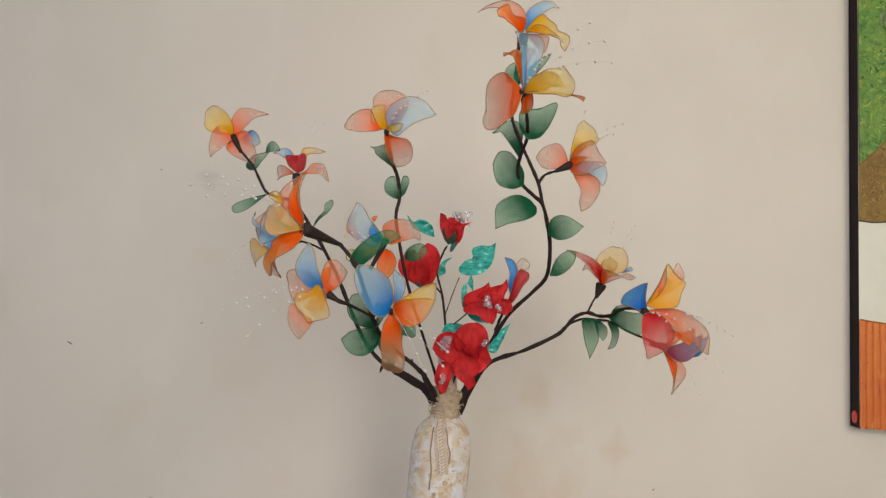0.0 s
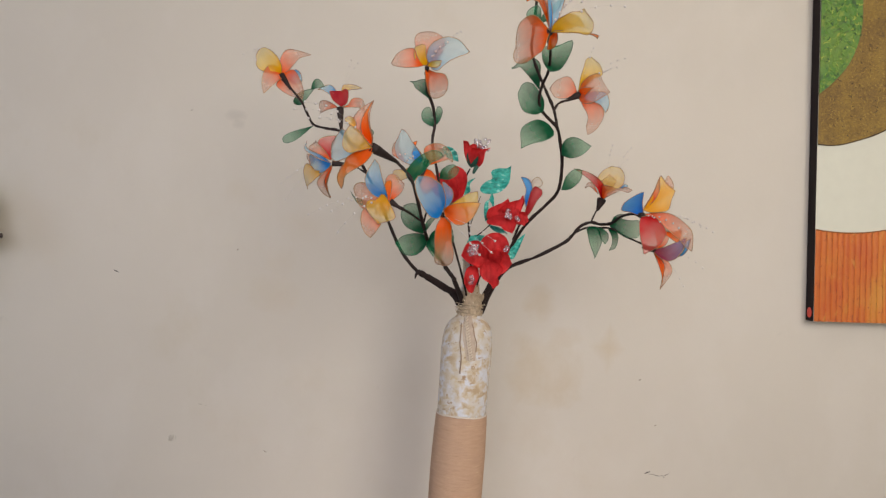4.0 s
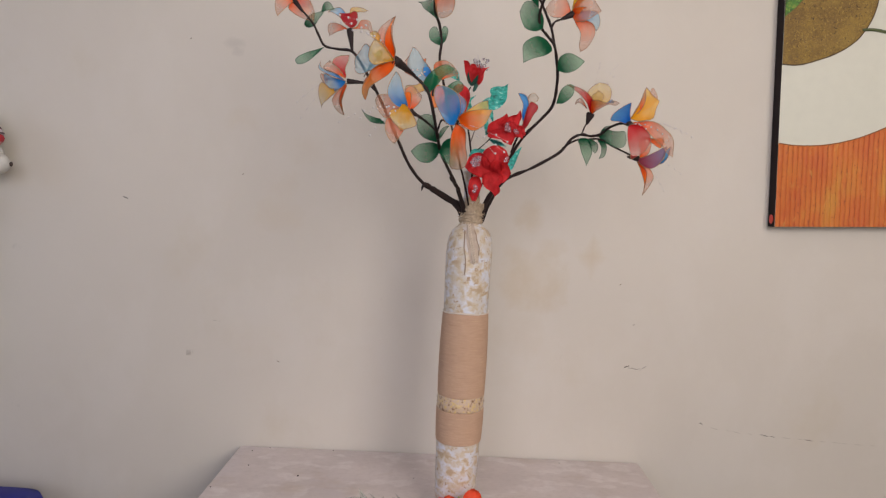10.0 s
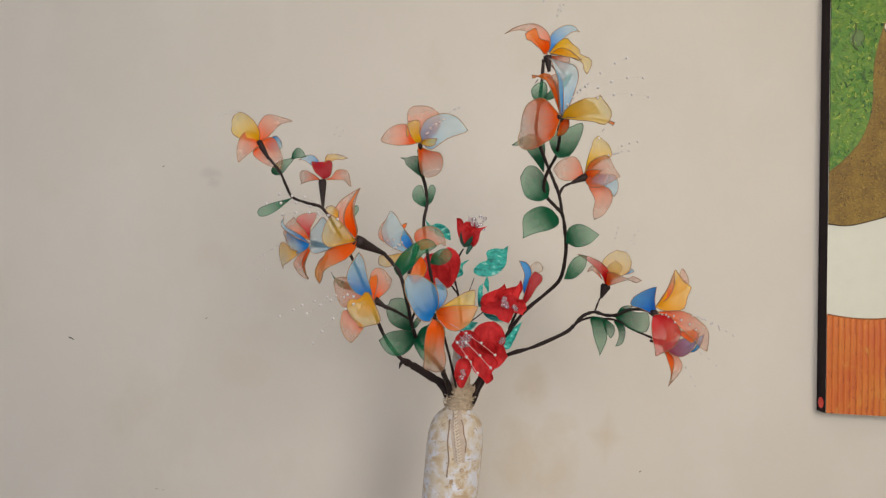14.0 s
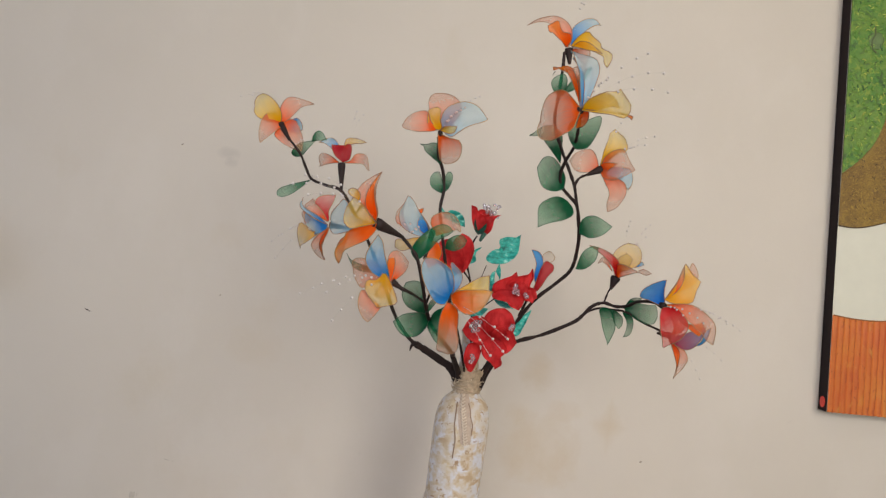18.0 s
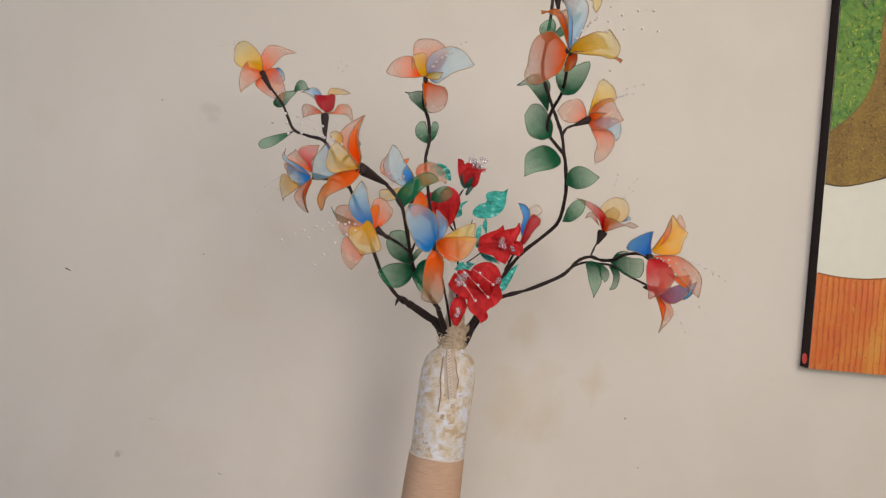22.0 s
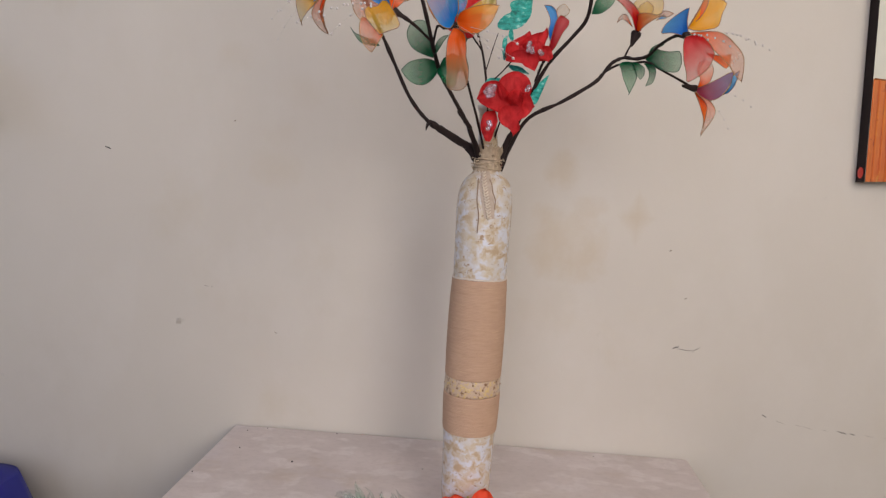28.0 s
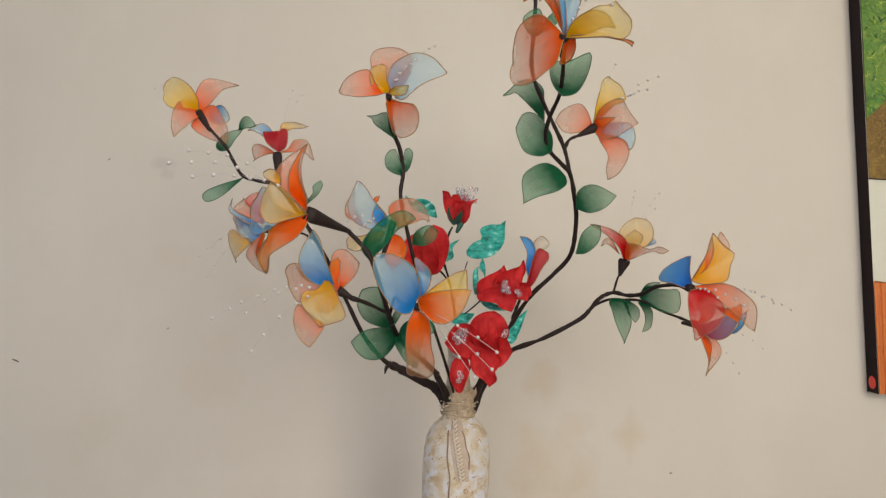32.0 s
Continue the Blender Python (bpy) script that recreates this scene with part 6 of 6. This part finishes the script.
petal(f, "orange", (0.2196, 0.767, 1.4451), (0.3005, 0.82, 1.4006), ((11, -9), (26, -18), (52, -20), (75, -17)), ((23, -1), (48, 1), (62, 1), (82, 2)), 0.1, 0.2)
petal(f, "vivid", (0.2437, 0.78, 1.4264), (0.278, 0.8, 1.4289), ((43, 9),), ((37, 28), (71, 44), (94, 21)), 0.1, 0.2)
stamen(f, (0.2185, 0.767, 1.4423), (0.2615, 0.75, 1.4273), 5, 0.15)
stamen(f, (0.2185, 0.767, 1.4423), (0.2364, 0.75, 1.4344), 3, 0.15)
stamen(f, (0.2185, 0.767, 1.4423), (0.2889, 0.75, 1.4304), 4, 0.5)
stamen(f, (0.2185, 0.767, 1.4423), (0.3034, 0.75, 1.4253), 6, 0.5)
f = flower(low_branch, "sheer purple and orange nylon flower hanging below the branch", (0.2708, 0.9, 1.4016), (0.2503, 0.888, 1.4031), 0.0053)
petal(f, "violet", (0.2687, 0.9, 1.4008), (0.309, 0.87, 1.4213), ((30, 2), (65, 1), (86, -1)), ((11, 23), (30, 42), (55, 42), (80, 26)), 0.1, 0.2)
petal(f, "deepsky", (0.3017, 0.882, 1.3924), (0.3117, 0.86, 1.4205), ((42, 0), (80, -12)), ((20, 10), (54, 11)), 0.1, 0.2)
petal(f, "orange", (0.273, 0.9, 1.4025), (0.2764, 0.9, 1.4373), ((34, 0), (57, -14), (85, -15)), ((11, 24), (31, 40), (74, 43), (97, 27)), 0.1, 0.2)
petal(f, "orange", (0.2698, 0.9, 1.3971), (0.2879, 0.915, 1.3401), ((14, -18), (32, -30), (52, -34), (70, -23)), ((36, -6), (68, -8)), 0.1, 0.2)
petal(f, "vivid", (0.2698, 0.9, 1.3971), (0.2861, 0.91, 1.3421), ((32, -19), (58, -14)), ((37, -5), (66, -8)), 0.1, 0.2)
stamen(f, (0.2708, 0.9, 1.4016), (0.3384, 0.88, 1.3775), 3, 0.62)
stamen(f, (0.2708, 0.9, 1.4016), (0.3127, 0.88, 1.3473), 3, 0.62)
wire_leaf(low_branch, (0.1940, 0.866, 1.4330), (0.2390, 0.86, 1.4270), ((16, -26), (42, -24), (65, -25), (88, -28)), ((18, 15), (40, 23), (67, 30), (94, 24)), 0.08, 0.2)
wire_leaf(low_branch, (0.1970, 0.866, 1.4370), (0.2130, 0.85, 1.4480), ((43, -20), (80, -16)), ((45, -3),), 0.08, 0.2)
# ---- red cloth roses ----
red_spray = spray("red cloth roses with crystal beads and teal leaves")
stem(red_spray, [(0.0021, 0.9480, 1.2852), (-0.0051, 0.9200, 1.3474), (-0.0108, 0.9050, 1.4041), (-0.0182, 0.9000, 1.4430), (-0.0270, 0.8950, 1.4735), (-0.0206, 0.8930, 1.4978), (-0.0162, 0.8930, 1.5077)], 0.0024, 0.0014)
stem(red_spray, [(-0.0122, 0.9050, 1.4158), (-0.0041, 0.9000, 1.4447), (0.0025, 0.9050, 1.4677)], 0.0009, 0.0007)
stem(red_spray, [(-0.0182, 0.9000, 1.4430), (-0.0336, 0.8800, 1.4607), (-0.0400, 0.8600, 1.4710)], 0.0016, 0.0012)
stem(red_spray, [(-0.0098, 0.9050, 1.3962), (0.0118, 0.8900, 1.4153), (0.0250, 0.8750, 1.4296)], 0.0012, 0.001)
stem(red_spray, [(0.0013, 0.9450, 1.3039), (0.0064, 0.9200, 1.3326), (0.0155, 0.9000, 1.3600)], 0.0018, 0.0014)
r = rose(red_spray, "half-open red cloth rosebud with crystal beads", (-0.0062, 0.897, 1.5132), (-0.0112, 0.895, 1.5006), 0.0039)
rose_petal(r, ROSE_RED, (-0.0067, 0.897, 1.5108), (-0.0061, 0.905, 1.5466), ((55, -38), (89, -31)), ((35, 27), (85, 28)))
rose_petal(r, ROSE_RED, (-0.0067, 0.897, 1.5108), (-0.0293, 0.892, 1.5501), ((30, -19), (64, -16)), ((25, 21), (54, 22), (69, 12), (89, 12)))
rose_petal(r, ROSE_RED, (-0.0067, 0.897, 1.5108), (0.0142, 0.89, 1.5413), ((23, -40), (52, -60), (67, -31)), ((14, 10), (39, 10), (72, -6)))
for k in range(15):
    crystal(r, (-0.0125 + 0.0205 * (k % 5) / 4 + 0.0012 * (k % 3), 0.893 + 0.004 * (k // 5), 1.5375 + 0.0062 * (k // 5) + 0.0018 * ((k * 7) % 4)), 0.0021 + 0.0005 * (k % 3))
for dx, dz in ((-0.006, 0.016), (-0.002, 0.021), (0.004, 0.018), (0.008, 0.013)):
    bm = bmesh.new()
    tube(bm, smooth_path([(-0.004 + 0.4 * dx, 0.894, 1.5400), (-0.004 + 0.9 * dx, 0.893, 1.5400 + 0.6 * dz), (-0.004 + 1.2 * dx, 0.892, 1.5400 + dz)], 4), 0.0005, 5)
    part("wire_loop", bm, PEARL, r, "pale wire holding the crystals")
sepals(r, (-0.0153, 0.8970, 1.5097), (0.2, -0.2, 0.9), 0.014, 0.022, 5)
r = rose(red_spray, "closed red cloth rosebud behind a leaf", (-0.0413, 0.862, 1.4534), (-0.0392, 0.866, 1.448), 0.0049)
rose_petal(r, ROSE_RED, (-0.0407, 0.862, 1.4494), (-0.0648, 0.86, 1.4929), ((45, -30), (84, -26)), ((26, 19), (65, 27), (94, 24)))
rose_petal(r, ROSE_RED, (-0.0407, 0.862, 1.4494), (-0.0372, 0.852, 1.5059), ((46, -19), (83, -15)), ((8, 19), (33, 31), (71, 36), (93, 23)))
rose_petal(r, ROSE_RED, (-0.0406, 0.862, 1.4486), (-0.045, 0.845, 1.4897), ((38, -29), (81, -25)), ((38, 29), (85, 25)))
sepals(r, (-0.0407, 0.8620, 1.4494), (0, -0.3, 0.95), 0.016, 0.012, 4)
r = rose(red_spray, "red cloth rose with pointed petals and a crystal heart", (0.0166, 0.872, 1.4323), (0.0136, 0.875, 1.4304), 0.0054)
rose_petal(r, ROSE_RED, (0.0138, 0.872, 1.429), (0.0439, 0.865, 1.4637), ((28, -19), (58, -11), (81, -2)), ((17, 35), (46, 52), (73, 43), (91, 19)))
rose_petal(r, ROSE_RED, (0.0228, 0.872, 1.4313), (0.0659, 0.872, 1.4702), ((41, -10), (69, -2), (84, 4)), ((14, 36), (39, 47), (53, 66), (63, 48), (70, 29), (89, 18)))
rose_petal(r, ROSE_RED, (0.0136, 0.872, 1.4305), (0.0513, 0.855, 1.4115), ((28, -27), (70, -42), (104, -38)), ((15, 11), (35, 9), (62, -1), (80, 4)))
rose_petal(r, ROSE_RED, (0.0413, 0.872, 1.4405), (0.0771, 0.87, 1.4312), ((47, -21), (78, -27)), ((43, 29), (83, 19)))
rose_petal(r, ROSE_RED, (0.0343, 0.872, 1.4322), (0.0593, 0.86, 1.4482), ((37, -30), (81, -28)), ((45, 48), (88, 37)))
crystal(r, (0.0428, 0.845, 1.4402), 0.0032)
crystal(r, (0.0467, 0.845, 1.4376), 0.0032)
crystal(r, (0.0425, 0.845, 1.435), 0.0032)
crystal(r, (0.0478, 0.845, 1.4332), 0.0032)
crystal(r, (0.044, 0.845, 1.444), 0.0032)
crystal(r, (0.0574, 0.845, 1.434), 0.0032)
crystal(r, (0.0598, 0.845, 1.4312), 0.0032)
r = rose(red_spray, "large open red cloth rose with crystal beads", (0.0247, 0.872, 1.3686), (0.022, 0.89, 1.3636), 0.0061)
rose_petal(r, ROSE_RED, (0.0265, 0.872, 1.3657), (0.0335, 0.868, 1.4116), ((15, -37), (49, -52), (76, -45), (95, -22)), ((20, 26), (40, 41), (63, 42), (89, 26)))
rose_petal(r, ROSE_RED, (0.0262, 0.872, 1.3688), (0.0558, 0.862, 1.3663), ((42, -43), (72, -49), (91, -28)), ((25, 57), (63, 57), (84, 33)))
rose_petal(r, ROSE_RED, (0.026, 0.872, 1.3718), (0.0294, 0.858, 1.3277), ((39, -33), (61, -23), (69, -16), (89, -20)), ((23, 33), (49, 42), (69, 33), (85, 13)))
rose_petal(r, ROSE_RED, (0.0265, 0.872, 1.365), (-0.0207, 0.862, 1.3747), ((23, -22), (53, -22), (83, -15)), ((15, 23), (36, 41), (62, 55), (87, 47), (100, 29)))
rose_petal(r, ROSE_RED, (0.0265, 0.872, 1.3657), (0.0358, 0.852, 1.3879), ((38, -30), (84, -30)), ((23, 29), (74, 30)))
rose_petal(r, ROSE_RED, (0.0038, 0.872, 1.3607), (-0.0065, 0.868, 1.3193), ((31, -18), (68, -17), (97, -14)), ((18, 28), (47, 31), (73, 24)))
crystal(r, (-0.0066, 0.848, 1.386), 0.0034)
crystal(r, (-0.0032, 0.848, 1.3893), 0.0034)
crystal(r, (0.0009, 0.848, 1.3852), 0.0034)
crystal(r, (-0.004, 0.848, 1.3811), 0.0034)
crystal(r, (-0.0093, 0.848, 1.3813), 0.0034)
crystal(r, (-0, 0.848, 1.3784), 0.0034)
crystal(r, (-0.0059, 0.848, 1.3764), 0.0034)
crystal(r, (0.002, 0.848, 1.3898), 0.0034)
crystal(r, (-0.0028, 0.848, 1.3849), 0.0034)
crystal(r, (-0.004, 0.848, 1.3351), 0.0034)
crystal(r, (-0.0014, 0.848, 1.3397), 0.0034)
crystal(r, (-0.0032, 0.848, 1.3433), 0.0034)
crystal(r, (0.046, 0.848, 1.3898), 0.0034)
crystal(r, (0.0441, 0.848, 1.386), 0.0034)
cloth_leaf(red_spray, (0.0015, 0.905, 1.4756), (0.047, 0.913, 1.5177), ((7, -7), (26, -8), (40, -3), (49, -19), (70, -14), (85, -2)), ((3, 11), (16, 24), (38, 34), (64, 30), (83, 16)))
cloth_leaf(red_spray, (-0.0352, 0.9, 1.5185), (-0.0739, 0.9, 1.5446), ((26, -9), (61, -17), (79, -11)), ((21, 19), (45, 21), (65, 11), (74, -4)))
cloth_leaf(red_spray, (-0.0226, 0.88, 1.4659), (-0.0078, 0.88, 1.4917), ((34, -19), (67, -18)), ((31, 16), (60, -6)))
cloth_leaf(red_spray, (0.0211, 0.885, 1.4543), (0.0197, 0.88, 1.4713), ((45, -22),), ((-23, 9), (45, 13)))
cloth_leaf(red_spray, (0.0122, 0.885, 1.4285), (0.0151, 0.885, 1.4608), ((39, -12), (81, -14)), ((19, 14), (66, 3)))
cloth_leaf(red_spray, (0.0173, 0.885, 1.4227), (0.0461, 0.88, 1.4114), ((20, -4), (62, -9)), ((29, 13), (62, 13)))
cloth_leaf(red_spray, (0.0431, 0.9, 1.377), (0.0743, 0.9, 1.4128), ((26, 2), (56, -3), (78, -3)), ((14, 28), (41, 22), (71, 11)))
cloth_leaf(red_spray, (-0.0138, 0.9, 1.3942), (0.0123, 0.9, 1.406), ((32, -24), (65, -18)), ((36, 22), (67, 18)))
# ---- orange rose on the table ----
orange_spray = tagged(new("table_rose"), "bright orange cloth rose with green fern on the table", "artificial rose")
r = rose(orange_spray, "bright orange cloth rose with a curled heart", (-0.0195, 0.838, 0.7601), (-0.019, 0.84, 0.7509), 0.0097)
rose_petal(r, ROSE_ORANGE, (-0.0317, 0.838, 0.7513), (-0.0847, 0.825, 0.798), ((18, -34), (55, -47), (76, -27)), ((64, 24), (98, 36), (107, 19)))
rose_petal(r, ROSE_ORANGE, (-0.0349, 0.838, 0.7552), (-0.0827, 0.82, 0.7592), ((26, -29), (76, -26)), ((47, 14), (90, 32)))
rose_petal(r, ROSE_ORANGE, (0.0074, 0.838, 0.7492), (0.0192, 0.84, 0.8378), ((27, -7), (67, -10), (81, -20), (94, -18)), ((2, 21), (15, 28), (41, 32), (65, 25), (84, 15), (100, 11)))


def rose_cup(owner, x, y, low, reach, lip, tilt, turns, seed):
    """One petal rolled into a cup with a frilled lip that curls outwards, higher behind than in front."""
    bm, rows, n = bmesh.new(), [], 44
    for i in range(15):
        s = i / 14
        ring = []
        for k in range(n):
            a = turns[0] + (turns[1] - turns[0]) * k / (n - 1)
            frill = noise.noise((2.2 * math.cos(a), 2.2 * math.sin(a), seed))
            top = lip + tilt * math.sin(a) + 0.004 * frill
            r = reach * (0.34 + 0.66 * min(1, s * 1.25) ** 0.75) * (1 + 0.22 * frill * s) + (0.0035 * (s - 0.8) / 0.2 if s > 0.8 else 0)
            z = low + (top - low) * min(1, s / 0.9) - (0.003 * ((s - 0.9) / 0.1) ** 2 if s > 0.9 else 0)
            ring.append(bm.verts.new((x + r * math.cos(a), y + r * math.sin(a), z)))
        rows.append(ring)
    for a, b in zip(rows, rows[1:]):
        for k in range(n - 1):
            bm.faces.new((a[k], a[k + 1], b[k + 1], b[k]))
    bmesh.ops.solidify(bm, geom=bm.faces[:], thickness=0.0007)
    return part("petal", bm, ROSE_ORANGE, owner)


rose_cup(r, -0.0235, 0.840, 0.7525, 0.0250, 0.792, 0.020, (-0.9, 4.3), 1.0)
rose_cup(r, -0.0200, 0.838, 0.7530, 0.0165, 0.790, 0.007, (-2.6, 2.9), 2.0)
rose_cup(r, -0.0175, 0.837, 0.7540, 0.0080, 0.788, 0.003, (-1.4, 3.9), 3.0)
rose_petal(r, ROSE_ORANGE, (-0.0040, 0.844, 0.7520), (0.0010, 0.848, 0.8080), ((30, -24), (75, -26)), ((30, 24), (75, 26)))
rose_petal(r, ROSE_ORANGE, (-0.0220, 0.832, 0.7520), (-0.0500, 0.806, 0.7600), ((20, -34), (65, -42), (95, -24)), ((25, 34), (65, 40), (95, 24)))
rose_petal(r, ROSE_ORANGE, (-0.0180, 0.830, 0.7520), (-0.0100, 0.800, 0.7620), ((20, -34), (65, -46), (95, -26)), ((25, 34), (65, 44), (95, 26)))
for k in range(7):
    a = k * 0.9
    crystal(r, (-0.0180 + 0.0045 * math.cos(a), 0.8345 + 0.0045 * math.sin(a), 0.7915 + 0.0015 * (k % 3)), 0.0015)
crystal(r, (-0.0028, 0.822, 0.8258), 0.0025)
bm = bmesh.new()
blade(bm, (-0.012, 0.862, 0.765), (-0.006, 0.868, 0.812), 0.012, 0.6, 0.6, 0.05, 0.1, 0.3, 0, 0, 0.0)
part("leaf", bm, plain("yellow_green_cloth", (0.42, 0.42, 0.10), 0.7, 0.3, 90), orange_spray, "small yellow-green leaf")

FERN = nylon("fern_sheer_green", (0.20, 0.38, 0.27), (0.40, 0.52, 0.42), 0.66, 0.30)
FERN_TIP = nylon("fern_tip_sheer", (0.40, 0.52, 0.45), (0.50, 0.56, 0.50), 0.45, 0.25)
STALK = [(-0.075, 0.862, 0.764), (-0.11, 0.880, 0.768), (-0.14, 0.885, 0.766), (-0.175, 0.905, 0.762)]
bm = bmesh.new()
tube(bm, smooth_path([(-0.02, 0.855, 0.765)] + STALK), 0.0011, 5)
part("fern_stem", bm, FERN, orange_spray)
spine = smooth_path(STALK, 8)
for k in range(19):
    COUNT[0] += 1
    q = spine[min(len(spine) - 1, int((k + 0.5) / 19 * len(spine)))]
    way = 1 if k % 3 else -1
    long = random.uniform(0.020, 0.042) * (1 if way > 0 else 0.6)
    tip = q + Vector((-0.45 * long + random.uniform(-0.016, 0.014), way * 0.80 * long, random.uniform(0.010, 0.028) if way > 0 else -0.004))
    tip.z = max(tip.z, 0.7545)
    bm = bmesh.new()
    blade(bm, q, tip, random.uniform(0.0035, 0.0095), 0.5, 0.8, random.uniform(-0.2, 0.2), 0.1, 0.2, 0, random.uniform(-0.1, 0.1), 0.0, facing=(0, -0.4, 0.9), rows=8, cols=4, seed=COUNT[0])
    part("fern_leaf", bm, FERN, orange_spray)
for base, tip, wide in (((-0.172, 0.903, 0.762), (-0.212, 0.905, 0.757), 0.026), ((-0.170, 0.903, 0.762), (-0.205, 0.935, 0.764), 0.018), ((-0.176, 0.903, 0.763), (-0.214, 0.922, 0.766), 0.016)):
    COUNT[0] += 1
    bm = bmesh.new()
    blade(bm, base, tip, wide, 0.35, 0.3, 0.05, 0.1, 0.2, 0, 0, 0.0, 0.10, facing=(0, -0.4, 0.9), seed=COUNT[0])
    part("fern_leaf", bm, FERN_TIP, orange_spray, "pale sheer tip of the fern")
bm = bmesh.new()
for k in range(13):
    ball(bm, Vector((-0.187 - 0.013 * k / 12 + random.uniform(-0.003, 0.003), 0.900 + 0.022 * k / 12, 0.766)), 0.0014, 0, 4, 6)
part("glitter", bm, PEARL, orange_spray, "clear glitter drops on the fern tip")
for d in ((0.026, -0.026), (0.010, -0.034)):
    bm = bmesh.new()
    blade(bm, (-0.008, 0.822, 0.757), (-0.004 + d[0], 0.820 + d[1] * 1.0, 0.7535), 0.014, 0.6, 0.7, 0, 0.1, 0.2, 0, 0, 0.0, facing=(0, -0.4, 0.9))
    part("leaf", bm, SEPAL, orange_spray)
